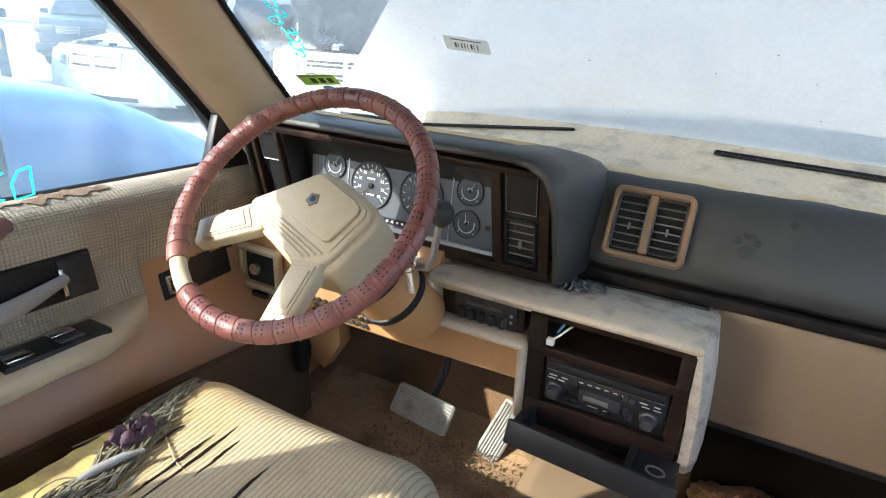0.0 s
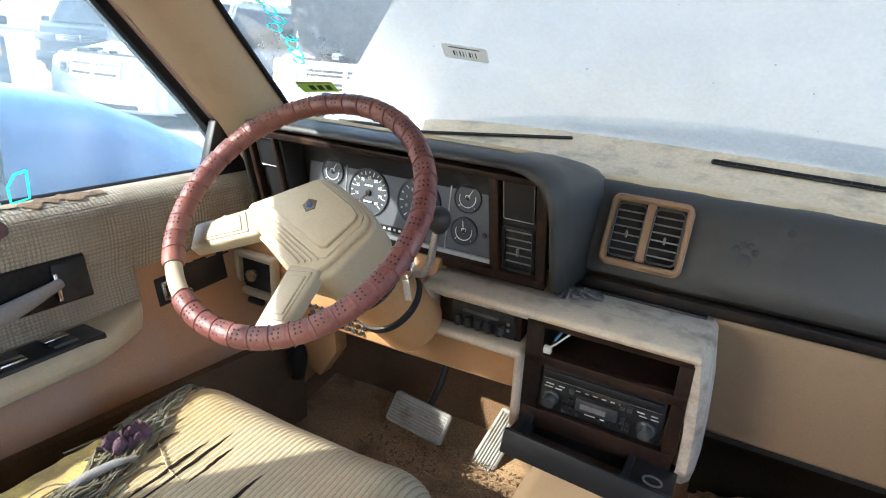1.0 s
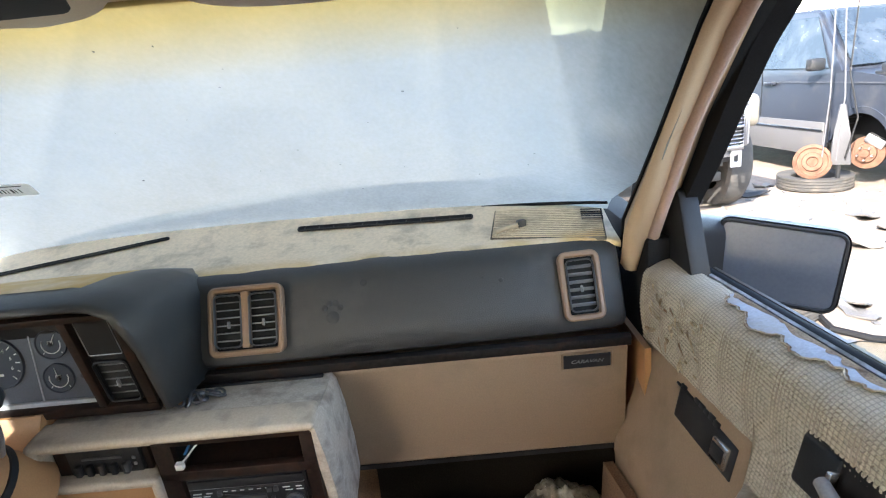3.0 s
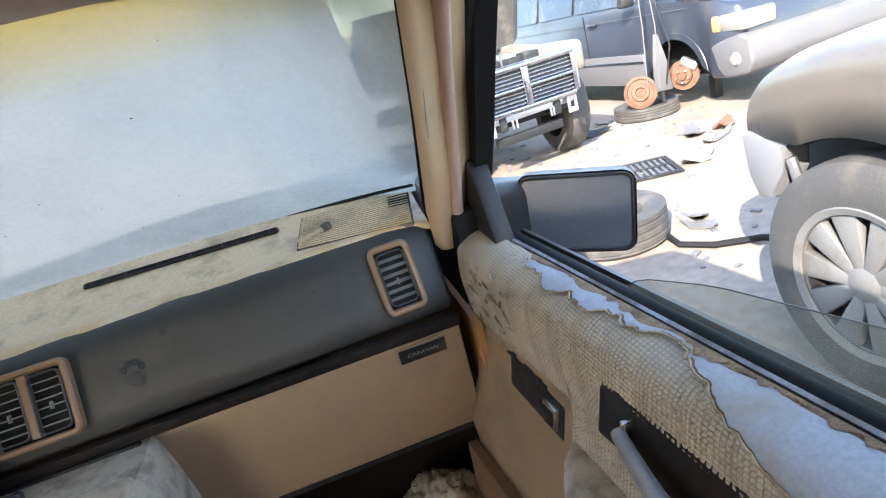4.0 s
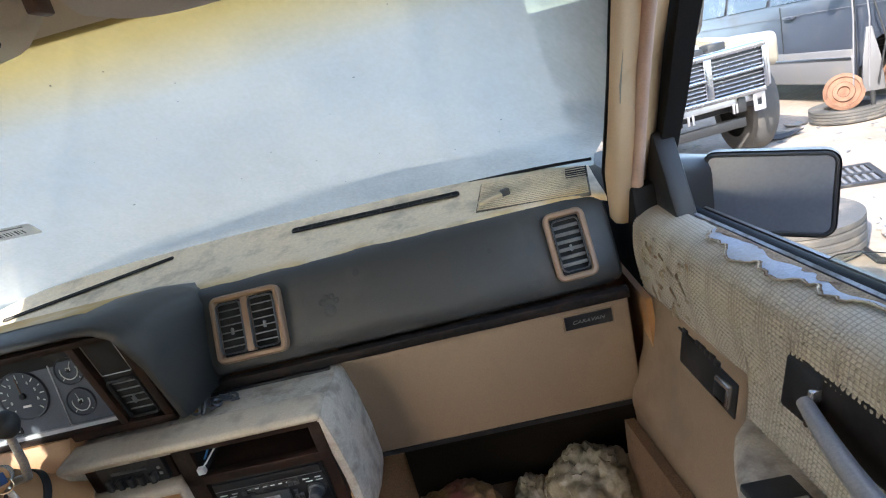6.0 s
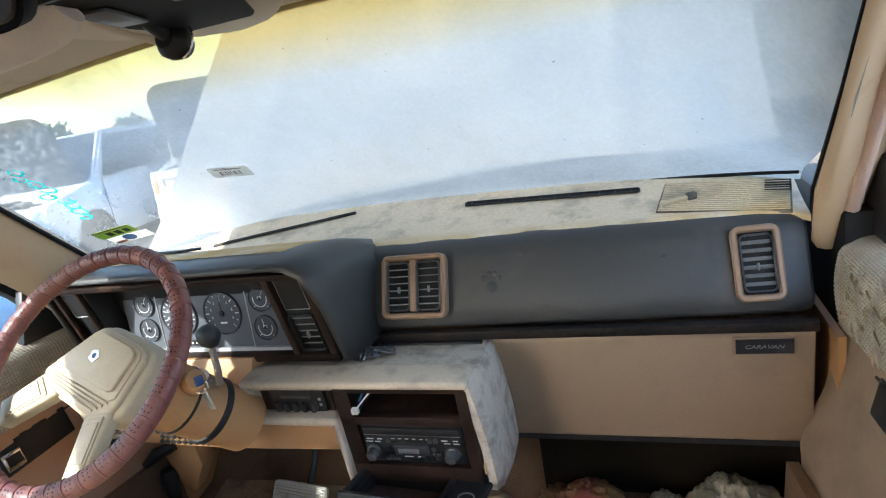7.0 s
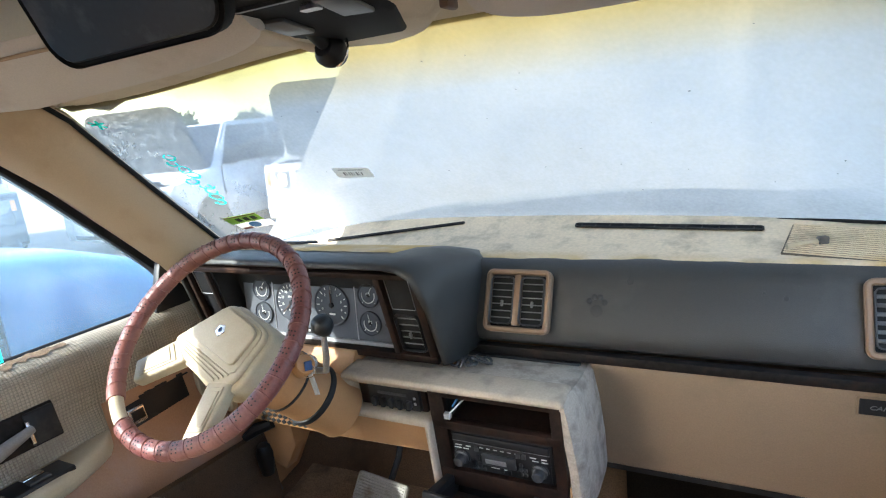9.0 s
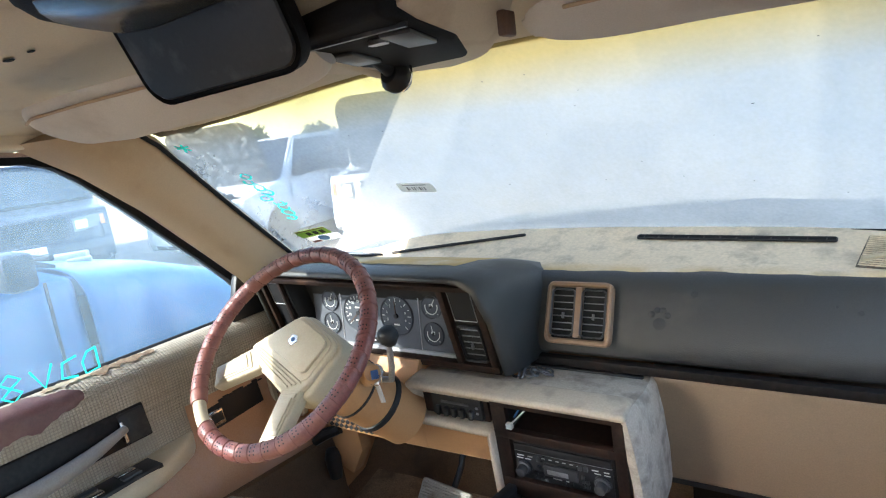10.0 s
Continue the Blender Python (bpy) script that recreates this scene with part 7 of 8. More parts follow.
# cowl between hood and glass
def cowl(u, v):
    x = lerp(-0.70, 0.69, u)
    top = 1.207 - 0.085 * (abs(x - 0.16) / 0.8) ** 2
    return (x, lerp(ws(x, 1.14) + 0.012, 1.318 - 0.13 * x * x, v), lerp(1.128, max(1.132, top), v ** 1.5))
tagged(part("trim_cowl", sheet(cowl, 50, 12, 0.008, (0, 0, 1)), COWL), "glossy cowl at the foot of the windshield, grey-blue for its shade", "cowl", kind="structure")
part("front_bulkhead", sheet(lambda u, v: (lerp(-0.80, 0.80, u), 1.43, lerp(0.3, 1.10, v)), 4, 4, 0.02, (0, 1, 0)), BLACK, hood)

# ---- outside ----
bm = sheet(lambda u, v: (600 * (2 * u - 1) ** 3, 600 * (2 * v - 1) ** 3, 0.0), 40, 40)
tagged(part("ground", bm, GROUND), "pale sunlit concrete and dirt of a wrecking yard", "ground", kind="structure")


def arch_outline(front, rear, sill, belt, nose_z, hood_z, tail_z, wheels, r, cut=None):
    """Side outline of a car's lower body in y (ahead +) and z, with wheel arches."""
    pts = [(rear, sill)]
    for wy in sorted(wheels):
        pts.append((wy - r, sill))
        pts += [(wy - r * math.cos(a), 0.34 + r * math.sin(a)) for a in [math.pi * i / 12 for i in range(1, 12)]]
        pts.append((wy + r, sill))
    if cut:
        k = max(wheels)
        pts = [p for p in pts if not (p[0] > k and p[1] < cut)] + [(front - 0.03, cut)]
    else:
        pts += [(front - 0.06, sill), (front, sill + 0.12)]
    pts += [(front - 0.01, nose_z)]
    pts += [(front - 0.10, hood_z - 0.06), (front - 0.30, hood_z - 0.02), (front - 1.15, belt)]
    pts += [(rear + 0.2, belt + 0.03), (rear + 0.03, belt - 0.03), (rear, tail_z)]
    return pts


RIM_GREY = material("dusty_rim_grey", (0.055, 0.055, 0.056), 0.6, 0.2, scale=30, vary=0.15, bump=0.1, dirt=(0.08, 0.07, 0.06), dirt_amount=0.4)
ALLOY = material("dull_alloy", (0.15, 0.148, 0.145), 0.5, 0.3, scale=30, vary=0.1, bump=0.05, dirt=(0.11, 0.10, 0.088), dirt_amount=0.4)


def wheel_mesh(parent, M, r=0.33, w=0.21, spokes=5, rim_mat=None, side=1):
    """A tyre with its rim under the given thing; the outer side looks along local +z."""
    t = part("wheel", put(bmesh.new(), lathe([(r * 0.62, w * 0.5), (r * 0.70, w * 0.53), (r * 0.92, w * 0.50), (r * 0.985, w * 0.40), (r, w * 0.25), (r, -w * 0.25), (r * 0.985, -w * 0.4), (r * 0.9, -w * 0.5), (r * 0.62, -w * 0.5)], 44), M), TYRE, parent, "dusty black tyre")
    rim = part("rim", put(bmesh.new(), lathe([(r * 0.64, w * 0.48), (r * 0.62, w * 0.52), (r * 0.58, w * 0.46), (r * 0.56, w * 0.1), (r * 0.15, w * 0.12), (0, w * 0.12)], 40), M), RIM_GREY, t)
    for k in range(spokes):
        a = 2 * math.pi * k / spokes
        b = prism([(-0.05 * r, 0.10 * r), (0.05 * r, 0.10 * r), (0.125 * r, 0.595 * r), (-0.125 * r, 0.595 * r)], w * 0.26, w * 0.44, "z", bevel=0.008)
        part("spoke", put(bmesh.new(), b, M @ Matrix.Rotation(a, 4, "Z")), rim_mat or ALLOY, rim, "silver alloy spoke")
    part("centre_cap", put(bmesh.new(), lathe([(0, w * 0.48), (0.10 * r, w * 0.47), (0.17 * r, w * 0.42), (0.19 * r, w * 0.24)], 20), M), rim_mat or ALLOY, rim)
    part("bead", put(bmesh.new(), lathe([(r * 0.655, w * 0.50), (r * 0.64, w * 0.535), (r * 0.585, w * 0.50), (r * 0.575, w * 0.40)], 40), M), rim_mat or ALLOY, rim)
    return t


LINING = material("dusty_hood_lining", (0.045, 0.055, 0.066), 0.9, scale=9, vary=0.5, bump=0.8, dirt=(0.20, 0.215, 0.23), dirt_amount=0.5, dirt_scale=12)


def vehicle(name, label, M, paint, L=4.5, W=1.75, H=1.45, belt=0.95, hood_z=0.92, nose_z=0.62, roof=(0.0, -1.0), van=False, r=0.32, wheels=True, lamps=True, lower=None, hood_open=False, group="", front_gap=0.85, arch=0.05, skip=(), round_off=0.035, bumper=True, cut=None, taper=0.12, front_from=None):
    """A parked car. Local +y is ahead, the nose at y = 0."""
    base = thing(name, label, "car", tuple(M.translation), group)
    P = lambda bm: put(bmesh.new(), bm, M)
    wy = (-front_gap, -front_gap - L * 0.58)
    out = arch_outline(0.0, -L, 0.30 if r > 0.35 else 0.24, belt, nose_z, hood_z, 0.6, wy, r + arch, cut)
    if front_from is not None:
        out = [p for p in out[:-3] if p[0] <= front_from + 1e-6 and p[1] < belt] + [(front_from, belt)] + out[-3:]
    bb = prism(out, -W / 2, W / 2, "x", bevel=round_off, seg=3)
    for yc in (-0.06, -0.14, -0.25, -0.40, -0.6):
        bmesh.ops.bisect_plane(bb, geom=bb.verts[:] + bb.edges[:] + bb.faces[:], plane_co=(0, yc, 0), plane_no=(0, 1, 0))
    for v in bb.verts:
        v.co.x *= 1 - taper * max(0.0, (v.co.y + 0.6) / 0.6) ** 2.2
        v.co.x *= 1 - 0.05 * max(0.0, (v.co.z - 0.75) / 0.35)
    body = part("body", P(bb), paint, base, sharp=50)
    for y in wy:
        top_v = 1 - math.asin((cut - 0.34) / (r + arch)) / math.pi if cut and y == wy[0] else 1.0
        for s in (-1, 1) if front_from is None or y != wy[0] else ():
            part("arch_lip", P(tube([(s * (W / 2 - 0.008), y - (r + arch) * math.cos(a), 0.34 + (r + arch) * math.sin(a)) for a in [lerp(0.04 * math.pi, (math.pi - math.asin((cut - 0.34) / (r + arch)) - 0.03) if cut and y == wy[0] else 0.96 * math.pi, i / 16) for i in range(17)]], 0.006, 6)), paint, body)
        part("arch_liner", P(sheet(lambda u, v: (lerp(-W / 2 + 0.012, W / 2 - 0.012, u), y - (r + arch - 0.004) * math.cos(math.pi * lerp(0.0, top_v, v)), 0.34 + (r + arch - 0.004) * math.sin(math.pi * lerp(0.0, top_v, v))), 2, 16)), THROAT, body, "black arch liner")
        # block that fills the arch, near-black in place of the shade inside
        part("wheel_well", P(box(-W / 2 + 0.26, W / 2 - 0.26, y - r - arch - 0.02, y + r + arch + 0.02, 0.30, 0.40 + r + arch, 0.01)), THROAT, body, "near-black block for the shade in the wheel well")
    if lower:
        for sx in (-1, 1):
            part("cladding", P(prism([(-0.02, 0.24), (-0.05, 0.60), (-L + 0.05, 0.60), (-L, 0.24)] if not wheels else [(-0.02, 0.24), (-0.05, 0.60), (-0.42, 0.60), (-0.46, 0.24)], sx * W / 2, sx * (W / 2 + 0.02), "x")), lower, body)
    # greenhouse
    ys = (-1.15, -1.15 - (0.62 if van else 0.75), -L + (0.25 if van else 1.25), -L + (0.05 if van else 0.55))
    wb, wr = W / 2 - 0.04, W / 2 - 0.20
    zs = [(ys[0], belt - 0.02, wb), (ys[1], H - 0.04, wr), ((ys[1] + ys[2]) / 2, H, wr), (ys[2], H - 0.03, wr), (ys[3], belt - 0.02, wb)]
    bmg = bmesh.new()
    top = [(bmg.verts.new((-w, y, z)), bmg.verts.new((w, y, z))) for y, z, w in zs]
    low = [(bmg.verts.new((-wb, y, belt - 0.02)), bmg.verts.new((wb, y, belt - 0.02))) for y, z, w in zs[1:4]]
    for a, b in zip(top, top[1:]):
        bmg.faces.new((a[0], a[1], b[1], b[0]))
    for s in (0, 1):
        bmg.faces.new([top[i][s] for i in range(5)] + [low[i][s] for i in (2, 1, 0)])
    bmesh.ops.bevel(bmg, geom=bmg.edges[:], offset=0.03, segments=2, affect="EDGES", clamp_overlap=True)
    part("cabin", P(bmg), paint, base, sharp=50)
    def quad(p, nm, mat, lab="", off=(0, 0, 0), inset=0.06):
        c = sum((Vector(q) for q in p), Vector()) / len(p)
        q = [Vector(v) + (c - Vector(v)).normalized() * inset + Vector(off) for v in p]
        bq = bmesh.new()
        n = (q[1] - q[0]).cross(q[2] - q[0]).normalized() * 0.006
        va, vb = [bq.verts.new(v + n) for v in q], [bq.verts.new(v - n) for v in q]
        bq.faces.new(va), bq.faces.new(vb[::-1])
        for i in range(len(q)):
            bq.faces.new((va[i], vb[i], vb[(i + 1) % len(q)], va[(i + 1) % len(q)]))
        return part(nm, P(bq), mat, base, lab)
    quad([(-wb, ys[0], belt), (wb, ys[0], belt), (wr, ys[1], H - 0.05), (-wr, ys[1], H - 0.05)], "windshield", DARK_GLASS, "dark windshield", (0, 0.012, 0.012), 0.09)
    nwin = 3 if van else 2
    for s in (-1, 1):
        for k in range(nwin):
            ya, yb = lerp(ys[1] + 0.05, ys[2], k / nwin), lerp(ys[1] + 0.05, ys[2], (k + 1) / nwin)
            yl = ys[0] - 0.18 if k == 0 else ya
            quad([(s * wb, yl, belt + 0.01), (s * wb, yb, belt + 0.01), (s * wr, yb, H - 0.08), (s * wr, ya, H - 0.08)], "side_window", DARK_GLASS, "", (s * 0.010, 0, 0), 0.05)
        part("door_seam", P(box(s * W / 2 - 0.004, s * W / 2 + 0.003, -1.28, -1.27, 0.35, belt)), BLACK, body)
        part("door_seam", P(box(s * W / 2 - 0.004, s * W / 2 + 0.003, -2.38, -2.37, 0.35, belt)), BLACK, body)
        part("door_handle", P(box(s * (W / 2 - 0.03), s * (W / 2 + 0.022), -2.32, -2.16, belt - 0.14, belt - 0.11, 0.006)), paint, body)
        part("door_mirror", P(box(s * (W / 2 + 0.01), s * (W / 2 + 0.17), -1.45, -1.35, belt + 0.01, belt + 0.13, 0.025)), BLACK, base)
        if lamps:
            part("headlamp", P(box(s * (W / 2 - 0.42), s * (W / 2 - 0.03), -0.06, 0.015, nose_z - 0.02, nose_z + 0.14, 0.03)), HEADLAMP, base, "clear headlamp")
    if lamps:
        g = part("grille", P(box(-W / 2 + 0.46, W / 2 - 0.46, -0.05, 0.012, nose_z - 0.03, nose_z + 0.13, 0.01)), BLACK, base)
        for k in range(5):
            part("grille_bar", P(box(-W / 2 + 0.46, W / 2 - 0.46, 0.01, 0.025, nose_z - 0.02 + 0.032 * k, nose_z - 0.008 + 0.032 * k, 0.003, 1)), CHROME, g)
        part("grille_bar", P(box(-0.02, 0.02, 0.01, 0.028, nose_z - 0.03, nose_z + 0.13, 0.003, 1)), CHROME, g)
    if bumper:
        b = part("bumper", P(box(-W / 2 + 0.02, W / 2 - 0.02, -0.12, 0.07, 0.30, 0.53, 0.05, 3)), paint, base)
        part("intake", P(box(-W / 2 + 0.35, W / 2 - 0.35, 0.05, 0.076, 0.34, 0.42, 0.01)), BLACK, b)
    if hood_open:
        part("hood", P(put(bmesh.new(), prism(rrect(W - 0.16, 1.12, 0.22, 6, 0, 0.56), -0.02, 0.02, "z", bevel=0.008), Matrix.Translation((0, -1.12, hood_z + 0.03)) @ Matrix.Rotation(radians(66), 4, "X"))), LINING, base, "raised hood with dusty dark lining")
        bay = part("engine_bay", P(box(-W / 2 + 0.20, W / 2 - 0.20, -1.02, -0.16, hood_z - 0.10, hood_z + 0.012, 0.01)), BLACK, base, "dark open engine bay")
        r_ = random.Random(L)
        for k in range(14):
            x, y = r_.uniform(-W / 2 + 0.3, W / 2 - 0.3), r_.uniform(-0.92, -0.26)
            part("engine_piece", P(box(x - r_.uniform(0.03, 0.12), x + r_.uniform(0.03, 0.12), y - 0.07, y + 0.07, hood_z, hood_z + r_.uniform(0.03, 0.09), 0.012)), r_.choice([STEEL, SLAT, BLACK]), bay)
    if wheels:
        for j, y in enumerate(wy):
            for s in (-1, 1):
                if (j, s) in skip:
                    continue
                wheel_mesh(base, M @ Matrix.Translation((s * (W / 2 - 0.10), y, r)) @ Matrix.Rotation(radians(90 * s), 4, "Y"), r, 0.20, 10 if r > 0.35 else 7)
    return base, P


def nose(P, base, W, low, high, paint, grille, lamp, bars, chrome, slot=True, bow=0.26, hung=0.0):
    """A rounded front end: bumper skin, grille with bars and a crossbar, two headlamps that wrap round the corners."""
    prof = [(low, -0.10), (low + 0.05, 0.0), (low + 0.16, 0.035), (low + 0.27, 0.02), (low + 0.31, -0.02), (lerp(low, high, 0.78), -0.045), (high - 0.03, -0.085), (high, -0.16)]
    def at_nose(x, z, off=0.0):
        for (za, ya), (zb, yb) in zip(prof, prof[1:]):
            if z <= zb:
                y = lerp(ya, yb, max(0.0, (z - za) / (zb - za)))
                break
        k = abs(2 * x / W)
        return (x, 0.10 + y - bow * k ** 2.6 + off, z)
    def patch(x0, x1, z0, z1, off, mat, nm, parent, th=0.02, lab="", nu=14, nv=6, drop=0.0):
        f = lambda u, v: at_nose(lerp(x0, x1, u), lerp(z0 + drop * u, z1 + drop * 0.4 * u, v), off)
        return part(nm, P(sheet(f, nu, nv, th, (0, 1, 0))), mat, parent, lab, sharp=40)
    skin_ = patch(-W / 2, W / 2, low, high, 0.0, paint, "front_skin", base, 0.03, "rounded painted front end", 40, 28)
    gw, g0, g1 = grille
    g = patch(-gw, gw, g0, g1, 0.008, BLACK, "grille", base, 0.03, "black grille with bright bars")
    n = bars
    for k in range(n):
        z = lerp(g0, g1, (k + 0.5) / n)
        patch(-gw + 0.02, gw - 0.02, z - 0.011, z + 0.011, 0.020, chrome, "grille_bar", g, 0.012, "", 14, 1)
    for b in ((-gw - 0.02, gw + 0.02, g1 - 0.012, g1 + 0.022), (-gw * 0.9, gw * 0.9, g0 - 0.02, g0 + 0.012), (-0.028, 0.028, g0, g1), (-gw - 0.02, -gw + 0.02, g0, g1), (gw - 0.02, gw + 0.02, g0, g1)):
        patch(*b, 0.026, chrome, "grille_frame", g, 0.02, "bright grille frame", 10, 2)
    patch(-gw, gw, (g0 + g1) / 2 - 0.016, (g0 + g1) / 2 + 0.016, 0.026, chrome, "grille_frame", g, 0.02, "", 14, 1)
    l0, l1, z0, z1 = lamp
    for sx in (-1, 1):
        h = patch(sx * l0, sx * l1, z0, z1, 0.012, HEADLAMP, "headlamp", base, 0.03, "clear wrapped headlamp", 12, 5, 0.05)
        patch(sx * (l0 + 0.03), sx * lerp(l0, l1, 0.45), z0 + 0.04, z1 - 0.03, 0.017, CHROME, "reflector", h, 0.006)
        patch(sx * lerp(l0, l1, 0.86), sx * l1, z0 + 0.05, z1, 0.018, ORANGE_LENS, "turn_lamp", h, 0.008, "orange turn lamp")
    if slot:
        patch(-W * 0.33, W * 0.33, low + 0.055, low + 0.115, 0.006, BLACK, "intake", skin_, 0.02, "dark lower intake", 20, 2)
        patch(-W * 0.40, W * 0.40, low + 0.02, low + 0.045, 0.014, paint, "lip", skin_, 0.02)
    patch(-0.16, 0.16, low + 0.20, low + 0.29, 0.006, WHITE_MARK, "plate_bar", skin_, 0.01)


def at(x, y, heading, z=0.0):
    """heading: degrees, 0 looks along +y, turning to the left."""
    return Matrix.Translation((x, y, z)) @ Matrix.Rotation(radians(heading), 4, "Z")


ORANGE_LENS = material("amber_lamp_lens", (0.55, 0.20, 0.06), 0.25, vary=0.1, bump=0.0)
DULL_CHROME = material("dusty_chrome", (0.50, 0.50, 0.50), 0.35, 0.7, scale=60, vary=0.15, bump=0.05, dirt=(0.40, 0.38, 0.34), dirt_amount=0.4, dirt_scale=10)
def smooth_front(P, base, paint, label, half, tops, wy, R, cut, taper, sill):
    """Fender and hood in one skin: u runs from the rear to the nose, v from one arch over the hood to the other; tops: (y, z) along the hood."""
    y0, y1 = tops[0][0], tops[-1][0]
    def front(u, v):
        y = lerp(y0, y1, 1 - (1 - u) ** 1.6)
        top = next(lerp(za, zb, (y - ya) / (yb - ya)) for (ya, za), (yb, zb) in zip(tops, tops[1:]) if y <= yb + 1e-9)
        w = half * (1 - taper * ((y - y0) / (y1 - y0)) ** 5)
        d = abs(y - wy)
        low = 0.34 + math.sqrt(max(0.0, R * R - d * d)) if d < R else sill
        low = max(low, cut) if y > wy else low
        c, q = math.cos(math.pi * v), math.sin(math.pi * v)
        k = min(1.0, 2.4 * min(v, 1 - v))
        x = -w * (abs(c) ** 0.22) * (1 if c > 0 else -1) * (1 + 0.015 * math.sin(math.pi * k))
        return (x, y, min(low, top - 0.02) + (top - min(low, top - 0.02)) * q ** 0.26)
    fs = part("front_skin", P(sheet(front, 48, 72)), paint, base, label, sharp=60)
    thick = fs.modifiers.new("thickness", "SOLIDIFY")
    thick.thickness, thick.offset = 0.008, 0.0


blue, PB = vehicle("car", "blue sedan parked close beside the driver door", at(-2.70, 2.0, 2), CAR_BLUE, 4.6, 1.75, 1.50, 1.10, 1.02, 0.72, round_off=0.12, lamps=False, bumper=False, front_from=-1.15, front_gap=0.90)
smooth_front(PB, blue, CAR_BLUE, "smooth blue hood and fenders", 0.875, [(-1.15, 1.115), (-0.80, 1.055), (-0.55, 0.965), (-0.30, 0.855), (-0.17, 0.765), (-0.08, 0.675), (-0.02, 0.56), (0.0, 0.44)], -0.90, 0.37, 0.0, 0.22, 0.26)
for x0, y0, x1, y1 in ((-0.62, -1.02, 0.02, -1.16), (0.08, -1.04, 0.66, -1.14)):
    wip = part("wiper", PB(tube([(x0, y0, 1.105), (lerp(x0, x1, 0.5), lerp(y0, y1, 0.5), 1.135), (x1, y1, 1.155)], 0.010, 6)), BLACK, blue, "black wiper arm")
    part("blade", PB(box(min(x0, x1), max(x0, x1), y1 - 0.012, y1 + 0.012, 1.140, 1.160, 0.004)), RUBBER, wip)
rng = random.Random(44)
pile = thing("scrap_parts", "silver metal car parts lying on the hood of a blue sedan", "scrap", (-2.55, 0.98, 1.08))
for k in range(12):
    x, y, q = -2.85 + rng.uniform(0, 0.62), 0.80 + rng.uniform(0, 0.36), rng.uniform(0.03, 0.09)
    part("metal_piece", put(bmesh.new(), box(-q, q, -q * 0.4, q * 0.4, 0, q * 0.6, 0.006), at(x, y, rng.uniform(0, 180), 1.112 - 0.18 * (y - 0.85))), rng.choice([STEEL, DULL_CHROME, BLACK]), pile)
white_van, PW = vehicle("minivan", "white minivan with crossbar grille and raised hood", at(-7.43, 4.87, -172, -0.05), CAR_WHITE, 4.9, 1.94, 1.74, 1.06, 0.90, 0.60, van=True, hood_open=True, lamps=False, bumper=False, front_gap=0.95, arch=0.06)
nose(PW, white_van, 1.92, 0.22, 0.90, CAR_WHITE, (0.40, 0.62, 0.85), (0.47, 0.90, 0.64, 0.80), 4, CAR_WHITE)
dark_suv, PD = vehicle("suv", "dark sport utility vehicle with clear headlamps among the wrecks", at(-8.1, 3.15, -112), CAR_GREY, 4.7, 1.86, 1.75, 1.10, 1.04, 0.70, van=True, lamps=False, bumper=False, r=0.36)
nose(PD, dark_suv, 1.86, 0.34, 1.02, CAR_GREY, (0.42, 0.70, 0.94), (0.50, 0.88, 0.74, 0.92), 7, BLACK, bow=0.18)
white_car, PS = vehicle("suv", "white sport utility vehicle with chrome grille and raised hood", at(-4.50, 6.15, -150), CAR_WHITE, 4.5, 1.84, 1.66, 1.06, 1.00, 0.72, van=True, hood_open=True, lamps=False, bumper=False)
nose(PS, white_car, 1.84, 0.26, 1.00, CAR_WHITE, (0.50, 0.64, 0.94), (0.58, 0.89, 0.68, 0.90), 6, DULL_CHROME, bow=0.20)
part("antenna", PS(tube([(0.78, -0.95, 1.00), (0.78, -1.00, 1.76)], 0.006, 6)), CHROME, white_car, "thin whip antenna")
vehicle("suv", "black sport utility vehicle in the back row", at(-13.5, 8.5, -135), CAR_GREY, 4.7, 1.85, 1.75, 1.1, 1.08, 0.75, van=True)
# a white sedan, its paint darkened to silver so sunlight doesn't burn it out
vehicle("car", "white sedan in darkened silver paint parked before the row", at(1.35, 6.3, 172), CAR_SILVER, 4.6, 1.8, 1.5, 1.0, 0.97, 0.66)
# ---- vehicles and scrap beside the passenger door ----
champ, PC = vehicle("suv", "champagne sport utility vehicle with its front bumper stripped off", at(2.92, 1.93, 0), CAR_BEIGE, 4.6, 1.90, 1.76, 1.17, 1.12, 0.92, van=True, r=0.39, front_gap=0.595, arch=0.12, round_off=0.05, lamps=False, bumper=False, cut=0.78, taper=0.0, front_from=-1.105)
smooth_front(PC, champ, CAR_BEIGE, "smooth champagne fender and hood", 0.95, [(-1.105, 1.170), (-0.75, 1.145), (-0.42, 1.108), (-0.29, 1.072), (-0.19, 1.020), (-0.13, 0.955), (-0.108, 0.90), (-0.10, 0.86)], -0.595, 0.51, 0.80, 0.07, 0.30)
part("bumper_bracket", PC(prism([(-0.10, 0.812), (-0.125, 0.66), (-0.17, 0.580), (-0.25, 0.590), (-0.275, 0.70), (-0.32, 0.80)], -0.925, -0.82, "x", bevel=0.018)), material("pale_grey_plastic", (0.12, 0.12, 0.125), 0.6, dirt=(0.15, 0.13, 0.115), dirt_amount=0.3), champ, "pale grey plastic bumper bracket")
part("brace", PC(tube([(-0.90, -0.30, 0.74), (-0.89, -0.32, 0.66), (-0.88, -0.30, 0.60)], 0.018, 8)), STEEL, champ)
part("brace", PC(tube([(-0.88, -0.36, 0.70), (-0.86, -0.37, 0.60)], 0.010, 8)), RUST, champ)

